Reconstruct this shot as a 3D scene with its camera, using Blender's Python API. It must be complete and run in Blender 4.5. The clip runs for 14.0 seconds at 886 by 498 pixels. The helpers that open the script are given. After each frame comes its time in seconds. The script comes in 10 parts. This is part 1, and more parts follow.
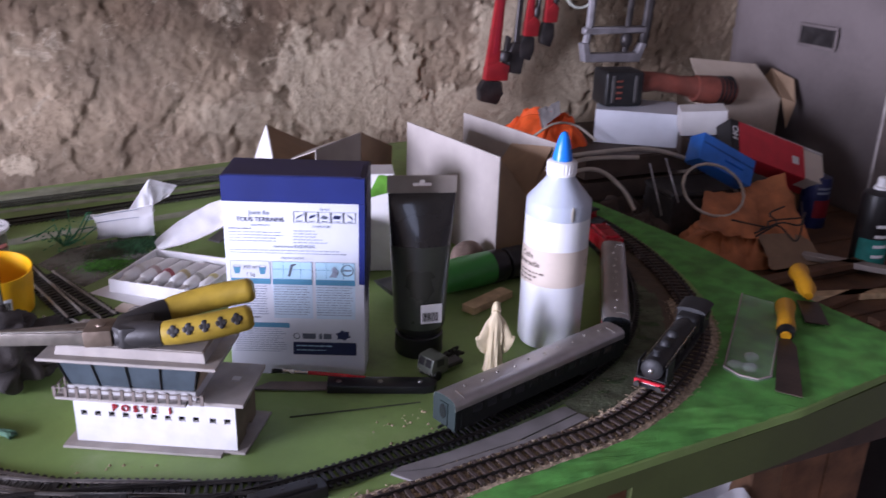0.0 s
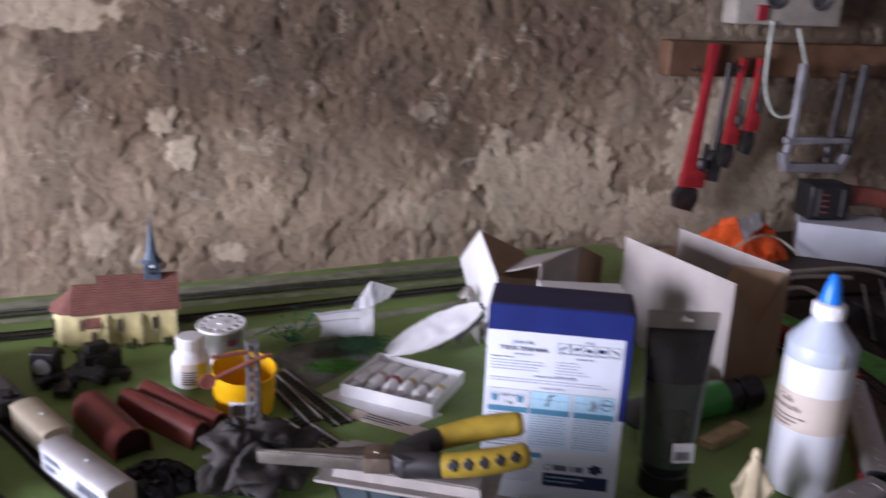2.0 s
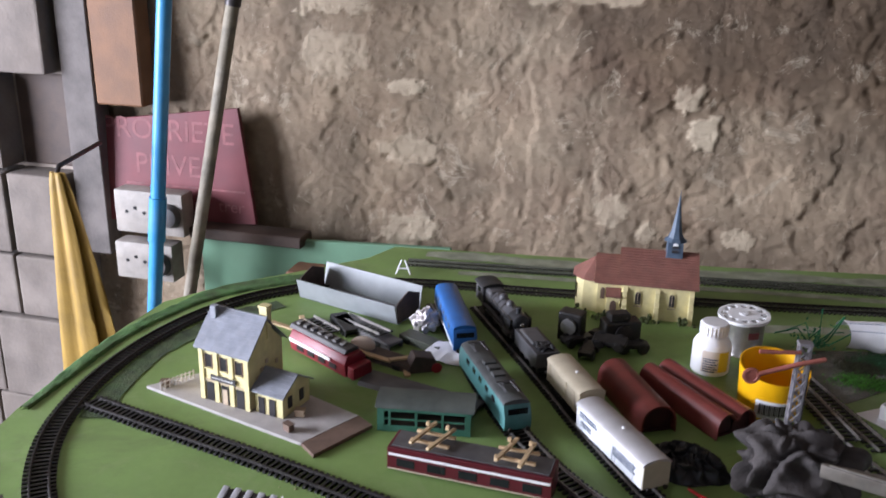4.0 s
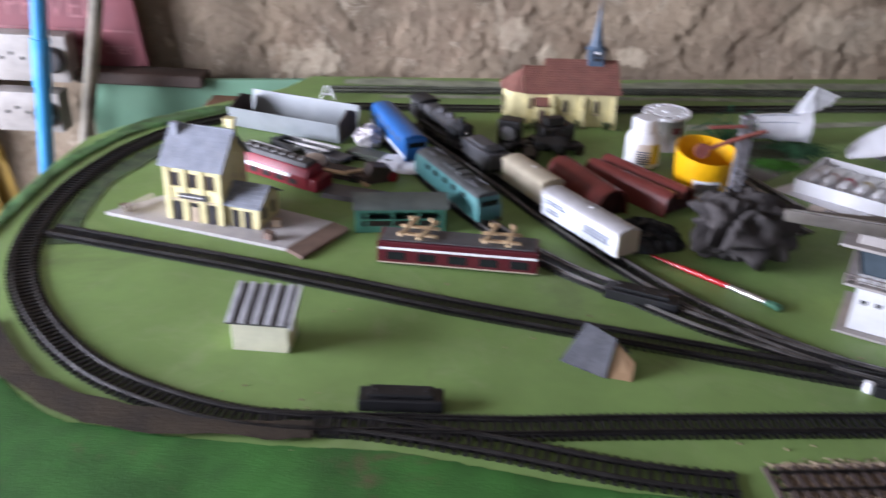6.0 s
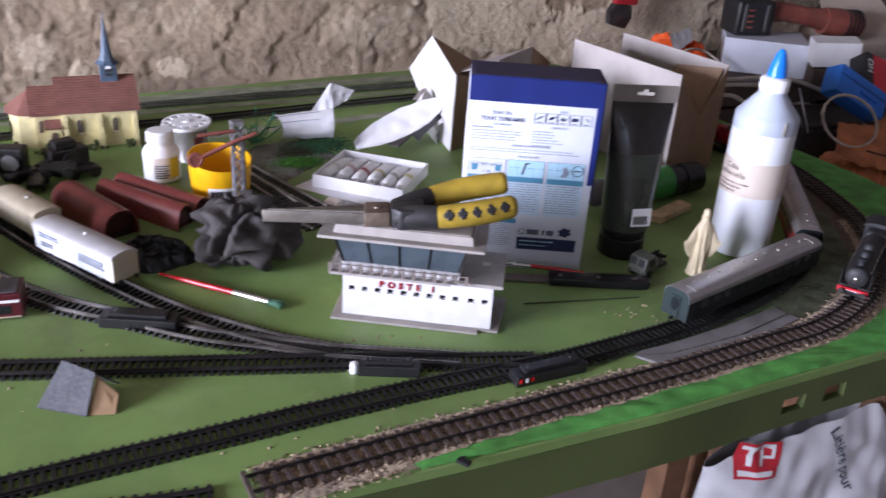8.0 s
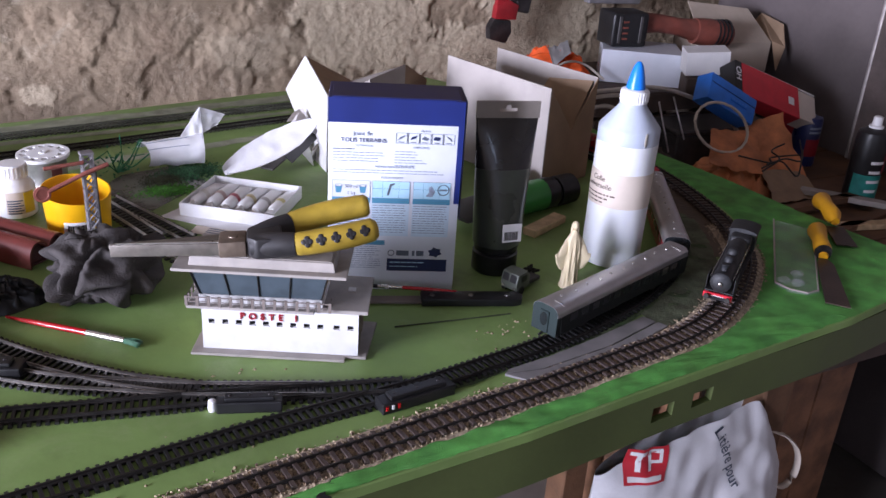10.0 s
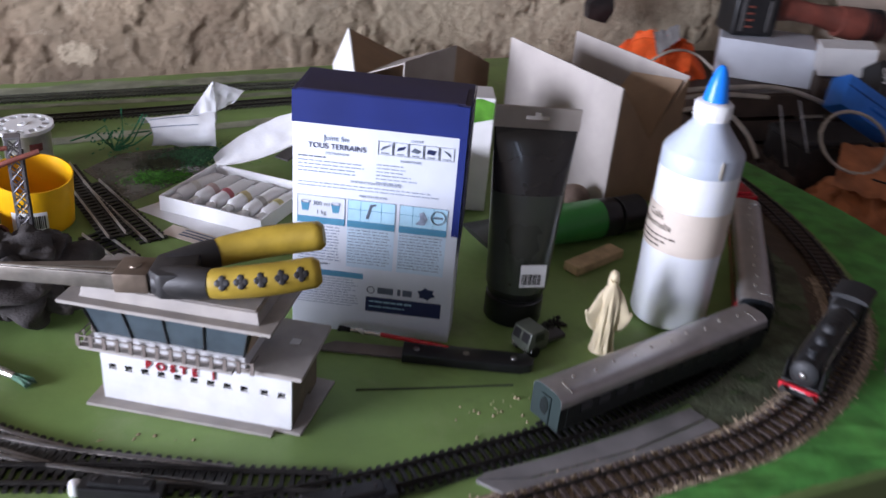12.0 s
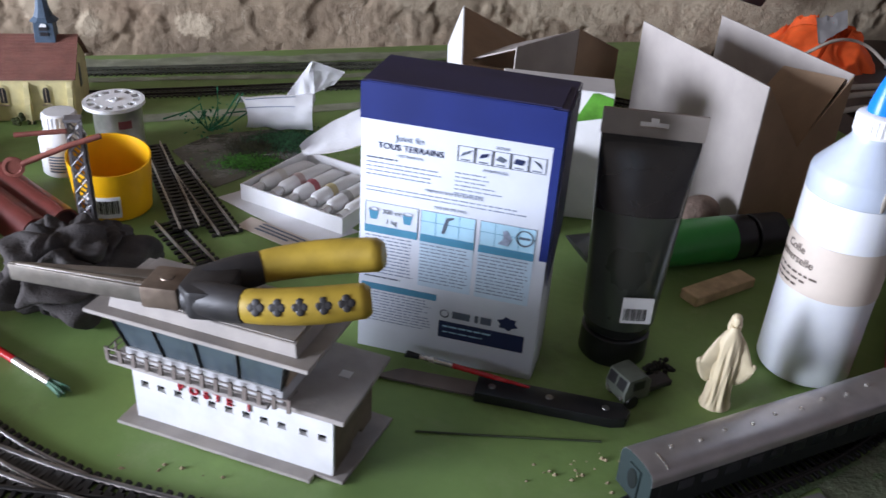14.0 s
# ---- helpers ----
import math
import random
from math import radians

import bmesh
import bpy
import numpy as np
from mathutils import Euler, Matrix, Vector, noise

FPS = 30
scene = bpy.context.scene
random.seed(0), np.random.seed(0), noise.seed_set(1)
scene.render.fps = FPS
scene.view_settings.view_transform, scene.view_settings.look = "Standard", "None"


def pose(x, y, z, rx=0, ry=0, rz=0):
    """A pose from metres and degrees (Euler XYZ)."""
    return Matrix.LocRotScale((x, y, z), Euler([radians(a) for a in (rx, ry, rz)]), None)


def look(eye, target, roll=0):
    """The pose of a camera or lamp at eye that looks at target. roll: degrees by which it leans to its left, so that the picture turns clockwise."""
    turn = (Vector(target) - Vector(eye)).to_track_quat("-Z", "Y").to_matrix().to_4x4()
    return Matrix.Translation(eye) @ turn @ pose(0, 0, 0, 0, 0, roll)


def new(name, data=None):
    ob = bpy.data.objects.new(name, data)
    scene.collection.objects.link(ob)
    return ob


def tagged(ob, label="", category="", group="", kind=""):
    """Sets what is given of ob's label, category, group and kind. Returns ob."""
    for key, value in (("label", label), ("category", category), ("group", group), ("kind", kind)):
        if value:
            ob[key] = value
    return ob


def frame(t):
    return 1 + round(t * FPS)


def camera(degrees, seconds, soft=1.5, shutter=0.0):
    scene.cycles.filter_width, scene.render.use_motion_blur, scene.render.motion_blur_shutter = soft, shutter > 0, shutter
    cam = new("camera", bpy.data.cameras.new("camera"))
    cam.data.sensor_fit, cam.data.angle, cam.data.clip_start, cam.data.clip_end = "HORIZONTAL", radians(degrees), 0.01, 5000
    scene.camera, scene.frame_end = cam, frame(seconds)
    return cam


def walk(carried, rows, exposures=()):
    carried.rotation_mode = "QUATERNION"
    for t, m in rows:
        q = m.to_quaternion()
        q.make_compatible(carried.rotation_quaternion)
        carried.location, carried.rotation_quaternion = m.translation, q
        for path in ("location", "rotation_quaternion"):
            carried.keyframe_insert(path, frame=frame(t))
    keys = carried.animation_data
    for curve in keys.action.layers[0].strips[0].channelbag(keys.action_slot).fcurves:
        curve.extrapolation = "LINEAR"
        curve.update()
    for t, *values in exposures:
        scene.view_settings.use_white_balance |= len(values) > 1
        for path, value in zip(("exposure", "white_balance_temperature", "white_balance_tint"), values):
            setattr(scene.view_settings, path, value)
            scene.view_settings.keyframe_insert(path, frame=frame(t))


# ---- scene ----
cam = camera(53.8, 14.0, soft=1.5, shutter=0.5)
PATH = [
    (0, (-0.0190, -0.1795, 0.4328), (0.7407, 1.5187, -0.3013), 1.87),
    (0.5, (-0.0511, -0.1820, 0.4373), (0.8199, 1.4761, -0.2641), 2.58),
    (1, (-0.0779, -0.1758, 0.4359), (0.7825, 1.4914, -0.2568), 2.60),
    (1.5, (-0.1156, -0.1448, 0.4623), (0.6311, 1.5929, -0.1882), 2.17),
    (2, (-0.1404, -0.1128, 0.4783), (0.3787, 1.7267, -0.1108), 2.49),
    (2.5, (-0.1770, -0.0872, 0.4799), (0.0709, 1.8099, -0.1029), 1.97),
    (3, (-0.2227, -0.0818, 0.4838), (-0.2518, 1.8286, -0.1074), 1.70),
    (3.5, (-0.2371, -0.0782, 0.4721), (-0.5715, 1.7968, -0.1384), 1.63),
    (3.7, (-0.2396, -0.0788, 0.4704), (-0.6884, 1.7662, -0.1579), 1.45),
    (5.8, (-0.3905, -0.1555, 0.4086), (-0.5621, 1.6215, -0.4931), 1.55),
    (6, (-0.3760, -0.1577, 0.4096), (-0.4380, 1.6142, -0.5157), 2.11),
    (6.5, (-0.3253, -0.1512, 0.4093), (-0.1456, 1.6043, -0.5320), 2.62),
    (7, (-0.2861, -0.1465, 0.4121), (0.0940, 1.5874, -0.5094), 2.61),
    (7.5, (-0.2432, -0.1589, 0.4154), (0.3860, 1.5201, -0.4706), 3.49),
    (8, (-0.2309, -0.1634, 0.4155), (0.4698, 1.4920, -0.4613), 4.10),
    (8.5, (-0.1969, -0.1686, 0.4227), (0.6331, 1.4483, -0.4120), 4.04),
    (9, (-0.1981, -0.1671, 0.4221), (0.6375, 1.4454, -0.4155), 4.40),
    (9.2, (-0.1937, -0.1672, 0.4211), (0.6556, 1.4397, -0.4135), 4.30),
    (11.3, (-0.1606, -0.1402, 0.4092), (0.7343, 1.4350, -0.4380), 3.98),
    (11.5, (-0.1241, -0.1256, 0.4026), (0.7456, 1.4475, -0.4744), 3.65),
    (12, (0.0062, -0.0255, 0.3967), (0.6137, 1.6443, -0.5212), 5.14),
    (12.5, (0.0952, 0.0330, 0.3849), (0.5262, 1.7190, -0.6008), 4.83),
    (13, (0.1141, 0.0553, 0.3836), (0.4213, 1.7567, -0.6219), 3.05),
    (13.5, (0.1079, 0.0623, 0.3811), (0.3887, 1.7734, -0.6157), 3.22),
    (14, (0.0688, 0.0627, 0.3822), (0.3712, 1.7740, -0.6077), 4.13),
]
walk(cam, [(t, look(eye, target, roll)) for t, eye, target, roll in PATH], [(0.0, -0.08, 6200, 24), (1.0, -0.15, 6350, 19), (2.0, -0.4, 6420, 19), (3.0, -0.5, 6550, 13), (3.7, -0.4, 6500, 10), (5.0, -0.2, 6350, 14), (6.5, -0.15, 6250, 12), (8.5, 0.02, 6250, 18), (12.0, -0.1, 6350, 12), (13.0, -0.2, 6400, 7), (14.0, -0.1, 6300, 8)])

PLAN = 0.84  # metres to one unit of the plan: the track's gauge of 16.5 mm sets it
UNIT = Matrix.Scale(PLAN, 4)

# ---- world and large lights ----
world = bpy.data.worlds.new("overcast_sky")
scene.world = world
world.use_nodes = True
sky = world.node_tree.nodes.new("ShaderNodeTexSky")
sky.sky_type = "NISHITA"
sky.sun_disc = False
sky.sun_elevation, sky.sun_rotation = radians(35), radians(250)
bg = world.node_tree.nodes["Background"]
bg.inputs["Strength"].default_value = 0.022
world.node_tree.links.new(sky.outputs["Color"], bg.inputs["Color"])


def area_lamp(name, place, aim, wide, high, watts, colour):
    data = bpy.data.lights.new(name, "AREA")
    data.shape, data.size, data.size_y, data.energy, data.color = "RECTANGLE", wide * PLAN, high * PLAN, watts, colour
    ob = new(name, data)
    ob.matrix_world = look(Vector(place) * PLAN, Vector(aim) * PLAN)
    return ob


# daylight in the wide doorway of the west wall, and bluish fill added in an unseen small window of the south wall
area_lamp("doorway_daylight", (-3.32, -0.08, 0.46), (0.3, 0.75, -0.05), 1.5, 1.25, 258.0, (0.92, 0.955, 1.14))
area_lamp("window_fill", (-0.9, -2.52, 0.75), (-0.2, 0.8, 0.0), 0.9, 0.8, 4.5, (0.78, 0.9, 1.2))

# ---- helpers for meshes ----
class Geo:
    """Collects vertices and faces for one mesh."""

    def __init__(self):
        self.v, self.f = [], []

    def add(self, verts, faces, m=None):
        n = len(self.v)
        self.v += [tuple(m @ Vector(p)) if m else tuple(p) for p in verts]
        self.f += [tuple(n + i for i in f) for f in faces]
        return self

    def box(self, x0, x1, y0, y1, z0, z1, m=None, taper=0.0):
        t = taper
        vs = [(x0, y0, z0), (x1, y0, z0), (x1, y1, z0), (x0, y1, z0), (x0 + t, y0 + t, z1), (x1 - t, y0 + t, z1), (x1 - t, y1 - t, z1), (x0 + t, y1 - t, z1)]
        return self.add(vs, [(3, 2, 1, 0), (4, 5, 6, 7), (0, 1, 5, 4), (1, 2, 6, 5), (2, 3, 7, 6), (3, 0, 4, 7)], m)

    def prism(self, poly, a, b, axis="z", m=None):
        """A polygon drawn in two axes and pushed along the third from a to b."""
        put = {"z": lambda p, c: (p[0], p[1], c), "y": lambda p, c: (p[0], c, p[1]), "x": lambda p, c: (c, p[0], p[1])}[axis]
        n = len(poly)
        vs = [put(p, a) for p in poly] + [put(p, b) for p in poly]
        fs = [tuple(range(n))[::-1], tuple(range(n, 2 * n))] + [(i, (i + 1) % n, n + (i + 1) % n, n + i) for i in range(n)]
        return self.add(vs, fs, m)

    def lathe(self, prof, n=32, m=None, closed=True):
        """A profile of (radius, height) turned round z."""
        vs, fs = [], []
        for r, z in prof:
            for k in range(n):
                a = 2 * math.pi * k / n
                vs.append((r * math.cos(a), r * math.sin(a), z))
        for j in range(len(prof) - 1):
            for k in range(n):
                a, b = j * n + k, j * n + (k + 1) % n
                fs.append((a, b, b + n, a + n))
        if closed:
            fs.append(tuple(range(n))[::-1])
            fs.append(tuple((len(prof) - 1) * n + k for k in range(n)))
        return self.add(vs, fs, m)

    def tube(self, path, r, n=8, flat=1.0):
        """A round rod along a path."""
        path = [Vector(p) for p in path]
        vs, fs = [], []
        for i, p in enumerate(path):
            d = (path[min(i + 1, len(path) - 1)] - path[max(i - 1, 0)]).normalized()
            up = Vector((0, 0, 1)) if abs(d.z) < 0.9 else Vector((1, 0, 0))
            s = d.cross(up).normalized()
            w = s.cross(d)
            rr = r[i] if isinstance(r, (list, tuple)) else r
            for k in range(n):
                a = 2 * math.pi * k / n
                vs.append(p + s * rr * math.cos(a) + w * rr * flat * math.sin(a))
        for i in range(len(path) - 1):
            for k in range(n):
                a, b = i * n + k, i * n + (k + 1) % n
                fs.append((a, b, b + n, a + n))
        fs += [tuple(range(n))[::-1], tuple((len(path) - 1) * n + k for k in range(n))]
        return self.add(vs, fs)

    def sweep(self, prof, path, closed=True):
        """A profile of (aside, up) along a path in the plan."""
        vs, fs, n = [], [], len(prof)
        path = [Vector(p) for p in path]
        for i, p in enumerate(path):
            d = path[min(i + 1, len(path) - 1)] - path[max(i - 1, 0)]
            s = Vector((d.y, -d.x, 0)).normalized()
            vs += [p + s * a + Vector((0, 0, b)) for a, b in prof]
        for i in range(len(path) - 1):
            for k in range(n if closed else n - 1):
                a, b = i * n + k, i * n + (k + 1) % n
                fs.append((a, b, b + n, a + n))
        if closed:
            fs += [tuple(range(n))[::-1], tuple((len(path) - 1) * n + k for k in range(n))]
        return self.add(vs, fs)

    def ball(self, x, y, z, rx, ry, rz, n=10, m=None):
        prof = [(math.sin(math.pi * j / n), -math.cos(math.pi * j / n)) for j in range(1, n)]
        return self.lathe(prof, n + 2, (m or Matrix()) @ Matrix.Translation((x, y, z)) @ Matrix.Diagonal((rx, ry, rz, 1)))

    def mesh(self, name="mesh", smooth=None, bevel=0.0, seg=1):
        me = bpy.data.meshes.new(name)
        me.from_pydata(self.v, [], self.f)
        bm = bmesh.new()
        bm.from_mesh(me)
        bmesh.ops.recalc_face_normals(bm, faces=bm.faces)
        if bevel > 0:
            es = [e for e in bm.edges if len(e.link_faces) == 2 and e.calc_face_angle(0) > 0.6]
            bmesh.ops.bevel(bm, geom=es, offset=bevel, segments=seg, affect="EDGES", profile=0.6, clamp_overlap=True)
        if smooth is not None:
            for f in bm.faces:
                f.smooth = True
            for e in bm.edges:
                e.smooth = not (len(e.link_faces) == 2 and e.calc_face_angle(0) > radians(smooth))
        bm.to_mesh(me)
        bm.free()
        return me


def at(x, y, z=0.0, rz=0.0, rx=0.0, ry=0.0):
    return pose(x, y, z, rx, ry, rz)


def thing(name, m, label, category, group="", kind=""):
    ob = new(name)
    ob.empty_display_size = 0.02
    ob.matrix_world = UNIT @ m
    return tagged(ob, label, category, group, kind)


def part(name, me, material, parent, label="", m=None):
    ob = new(name, me)
    if material is not None and not me.materials:
        me.materials.append(material)
    ob.parent = parent
    if m is not None:
        ob.matrix_basis = m
    if label:
        tagged(ob, label)
    return ob


def solid(name, me, material, m, label, category, group="", kind=""):
    """A thing that is one mesh."""
    ob = new(name, me)
    if not me.materials:
        me.materials.append(material)
    ob.matrix_world = UNIT @ m
    return tagged(ob, label, category, group, kind)


def spot(x, y, z=0.0, rz=0.0, rx=0.0, ry=0.0):
    """A pose for copy_thing from a place in the plan."""
    return pose(x * PLAN, y * PLAN, z * PLAN, rx, ry, rz)


def spline(points, step):
    """A smooth line through plan points, cut into equal steps."""
    pts = [Vector((*p, 0)) if len(p) == 2 else Vector(p) for p in points]
    pts = [pts[0] * 2 - pts[1]] + pts + [pts[-1] * 2 - pts[-2]]
    fine = []
    for i in range(1, len(pts) - 2):
        p0, p1, p2, p3 = pts[i - 1 : i + 3]
        for k in range(24):
            t = k / 24
            fine.append(0.5 * (2 * p1 + (p2 - p0) * t + (2 * p0 - 5 * p1 + 4 * p2 - p3) * t * t + (3 * p1 - p0 - 3 * p2 + p3) * t**3))
    fine.append(pts[-2])
    out, want, run = [fine[0]], step, 0.0
    for a, b in zip(fine, fine[1:]):
        d = (b - a).length
        while run + d >= want and d > 0:
            out.append(a.lerp(b, (want - run) / d))
            want += step
        run += d
    return out


def letters(text, size, depth=0.0004, align="CENTER", bold=0.0, space=1.0):
    cu = bpy.data.curves.new("letters", "FONT")
    cu.body, cu.size, cu.extrude, cu.align_x, cu.align_y = text, size * 100, depth * 100, align, "CENTER"
    cu.offset, cu.space_character, cu.resolution_u = bold * 100, space, 4
    tmp = bpy.data.objects.new("letters", cu)
    scene.collection.objects.link(tmp)
    me = bpy.data.meshes.new_from_object(tmp.evaluated_get(bpy.context.evaluated_depsgraph_get()))
    bpy.data.objects.remove(tmp)
    bpy.data.curves.remove(cu)
    me.transform(Matrix.Scale(0.01, 4))
    return me


# ---- materials ----
def mat(name, col, rough=0.55, metal=0.0, var=0.18, scale=30.0, fine=220.0, bump=0.15, dirt=0.0, dirt_col=(0.16, 0.13, 0.1), trans=0.0, coat=0.0, alpha=1.0, ior=1.45, sub=0.0):
    """A surface with broad blotches, fine grain, a little relief, and dust that lies in patches."""
    m = bpy.data.materials.new(name)
    m.use_nodes = True
    nt = m.node_tree
    n, ln = nt.nodes, nt.links
    b = n["Principled BSDF"]
    tc = n.new("ShaderNodeTexCoord")
    big, small = n.new("ShaderNodeTexNoise"), n.new("ShaderNodeTexNoise")
    big.inputs["Scale"].default_value, big.inputs["Detail"].default_value = scale, 5
    small.inputs["Scale"].default_value, small.inputs["Detail"].default_value = fine, 3
    for t in (big, small):
        ln.new(tc.outputs["Object"], t.inputs["Vector"])
    mix = n.new("ShaderNodeMix")
    mix.data_type = "RGBA"
    mix.inputs[6].default_value = (*[c * (1 - var) for c in col], 1)
    mix.inputs[7].default_value = (*[min(1, c * (1 + var)) for c in col], 1)
    add = n.new("ShaderNodeMath")
    add.operation = "MULTIPLY_ADD"
    add.inputs[1].default_value = 0.35
    ln.new(small.outputs["Fac"], add.inputs[0])
    ramp = n.new("ShaderNodeMapRange")
    ramp.inputs[1].default_value, ramp.inputs[2].default_value = 0.35, 0.65
    ramp.inputs[3].default_value, ramp.inputs[4].default_value = -0.17, 0.82
    ln.new(big.outputs["Fac"], ramp.inputs[0])
    ln.new(ramp.outputs[0], add.inputs[2])
    ln.new(add.outputs[0], mix.inputs[0])
    out = mix.outputs[2]
    if dirt > 0:
        blot = n.new("ShaderNodeTexNoise")
        blot.inputs["Scale"].default_value, blot.inputs["Detail"].default_value = scale * 0.55, 8
        blot.inputs["Roughness"].default_value = 0.68
        ln.new(tc.outputs["Object"], blot.inputs["Vector"])
        cut = n.new("ShaderNodeMapRange")
        cut.inputs[1].default_value, cut.inputs[2].default_value, cut.inputs[4].default_value = 0.45, 0.72, dirt
        ln.new(blot.outputs["Fac"], cut.inputs[0])
        over = n.new("ShaderNodeMix")
        over.data_type = "RGBA"
        over.inputs[7].default_value = (*dirt_col, 1)
        ln.new(cut.outputs[0], over.inputs[0])
        ln.new(out, over.inputs[6])
        out = over.outputs[2]
    ln.new(out, b.inputs["Base Color"])
    rr = n.new("ShaderNodeMapRange")
    rr.inputs[3].default_value, rr.inputs[4].default_value = max(0.03, rough - 0.1), min(1, rough + 0.1)
    ln.new(big.outputs["Fac"], rr.inputs[0])
    ln.new(rr.outputs[0], b.inputs["Roughness"])
    b.inputs["Metallic"].default_value = metal
    b.inputs["Transmission Weight"].default_value = trans
    b.inputs["Coat Weight"].default_value = coat
    b.inputs["IOR"].default_value = ior
    b.inputs["Alpha"].default_value = alpha
    if sub > 0:
        b.inputs["Subsurface Weight"].default_value = sub
        b.inputs["Subsurface Radius"].default_value = (0.01, 0.01, 0.008)
    if bump > 0:
        bp = n.new("ShaderNodeBump")
        bp.inputs["Strength"].default_value, bp.inputs["Distance"].default_value = bump, 0.002
        ln.new(small.outputs["Fac"], bp.inputs["Height"])
        ln.new(bp.outputs["Normal"], b.inputs["Normal"])
    return m


def wall_material():
    """Rough lime render over rubble: mauve-tan, with paler patches where the mesh's 'patch' value is high."""
    m = mat("rough_lime_render", (0.238, 0.182, 0.122), 0.92, var=0.3, scale=6.0, fine=60.0, bump=0.75, dirt=0.6, dirt_col=(0.345, 0.282, 0.196))
    nt = m.node_tree
    b = nt.nodes["Principled BSDF"]
    old = b.inputs["Base Color"].links[0].from_socket
    att = nt.nodes.new("ShaderNodeAttribute")
    att.attribute_name = "patch"
    mx = nt.nodes.new("ShaderNodeMix")
    mx.data_type = "RGBA"
    mx.inputs[7].default_value = (0.48, 0.40, 0.285, 1)
    nt.links.new(att.outputs["Fac"], mx.inputs[0])
    nt.links.new(old, mx.inputs[6])
    # The wall's second value multiplies its colour darker and browner.
    st = nt.nodes.new("ShaderNodeAttribute")
    st.attribute_name = "dark_part"
    sm = nt.nodes.new("ShaderNodeMix")
    sm.data_type, sm.blend_type = "RGBA", "MULTIPLY"
    sm.inputs[7].default_value = (0.50, 0.455, 0.425, 1)
    nt.links.new(st.outputs["Fac"], sm.inputs[0])
    nt.links.new(mx.outputs[2], sm.inputs[6])
    nt.links.new(sm.outputs[2], b.inputs["Base Color"])
    bp = [x for x in nt.nodes if x.type == "BUMP"][0]
    bp.inputs["Distance"].default_value = 0.009
    nz = nt.nodes.new("ShaderNodeTexNoise")
    nz.inputs["Scale"].default_value, nz.inputs["Detail"].default_value, nz.inputs["Roughness"].default_value = 38, 9, 0.72
    nt.links.new(nt.nodes["Texture Coordinate"].outputs["Object"], nz.inputs["Vector"])
    nt.links.new(nz.outputs["Fac"], bp.inputs["Height"])
    return m


M_WALL = wall_material()
M_BOARD = mat("green_board_paint", (0.185, 0.292, 0.085), 0.6, var=0.14, scale=7, fine=90, bump=0.12, dirt=0.35, dirt_col=(0.11, 0.13, 0.045))


def dusted(m, col, scale, low, high, most):
    """Lays scuffs and dust of another colour over a material, in ragged patches."""
    nt = m.node_tree
    b = nt.nodes["Principled BSDF"]
    old = b.inputs["Base Color"].links[0].from_socket
    nz, cut, mx = nt.nodes.new("ShaderNodeTexNoise"), nt.nodes.new("ShaderNodeMapRange"), nt.nodes.new("ShaderNodeMix")
    nz.inputs["Scale"].default_value, nz.inputs["Detail"].default_value, nz.inputs["Roughness"].default_value = scale, 10, 0.75
    nz.inputs["Distortion"].default_value = 0.6
    cut.inputs[1].default_value, cut.inputs[2].default_value, cut.inputs[4].default_value = low, high, most
    mx.data_type = "RGBA"
    mx.inputs[7].default_value = (*col, 1)
    nt.links.new(nt.nodes["Texture Coordinate"].outputs["Object"], nz.inputs["Vector"])
    nt.links.new(nz.outputs["Fac"], cut.inputs[0])
    nt.links.new(cut.outputs[0], mx.inputs[0])
    nt.links.new(old, mx.inputs[6])
    nt.links.new(mx.outputs[2], b.inputs["Base Color"])
    return m


dusted(M_WALL, (0.165, 0.105, 0.07), 3.5, 0.48, 0.68, 0.55)
dusted(M_WALL, (0.40, 0.34, 0.25), 16.0, 0.57, 0.63, 0.55)
dusted(M_WALL, (0.10, 0.068, 0.042), 24.0, 0.60, 0.66, 0.60)
dusted(M_WALL, (0.46, 0.40, 0.30), 60.0, 0.62, 0.67, 0.55)
dusted(M_WALL, (0.085, 0.06, 0.04), 85.0, 0.62, 0.67, 0.65)
dusted(M_BOARD, (0.27, 0.33, 0.16), 12.0, 0.52, 0.70, 0.5)
dusted(M_BOARD, (0.10, 0.105, 0.05), 5.0, 0.55, 0.75, 0.6)
dusted(M_BOARD, (0.13, 0.10, 0.06), 70.0, 0.66, 0.74, 0.7)
M_FASCIA = mat("olive_fascia_paint", (0.080, 0.105, 0.032), 0.55, var=0.12, scale=9, fine=120, bump=0.1, dirt=0.25, dirt_col=(0.05, 0.06, 0.025))
M_TEAL = mat("teal_board_paint", (0.12, 0.24, 0.15), 0.6, var=0.12, scale=8, bump=0.1, dirt=0.3, dirt_col=(0.1, 0.13, 0.08))
M_GRASS = mat("scenic_grass", (0.085, 0.31, 0.06), 0.75, var=0.32, scale=30, fine=800, bump=0.35, dirt=0.3, dirt_col=(0.1, 0.14, 0.03))
dusted(M_GRASS, (0.13, 0.10, 0.06), 30.0, 0.60, 0.72, 0.7)
M_EMERALD = mat("emerald_scenery_paint", (0.034, 0.135, 0.020), 0.7, var=0.3, scale=14, fine=400, bump=0.35, dirt=0.4, dirt_col=(0.035, 0.085, 0.022))
dusted(M_EMERALD, (0.12, 0.07, 0.045), 9.0, 0.56, 0.70, 0.8)
M_DARKGRASS = mat("dark_scenic_grass", (0.06, 0.14, 0.04), 0.85, var=0.4, scale=40, fine=260, bump=0.9, dirt=0.5, dirt_col=(0.07, 0.055, 0.03))
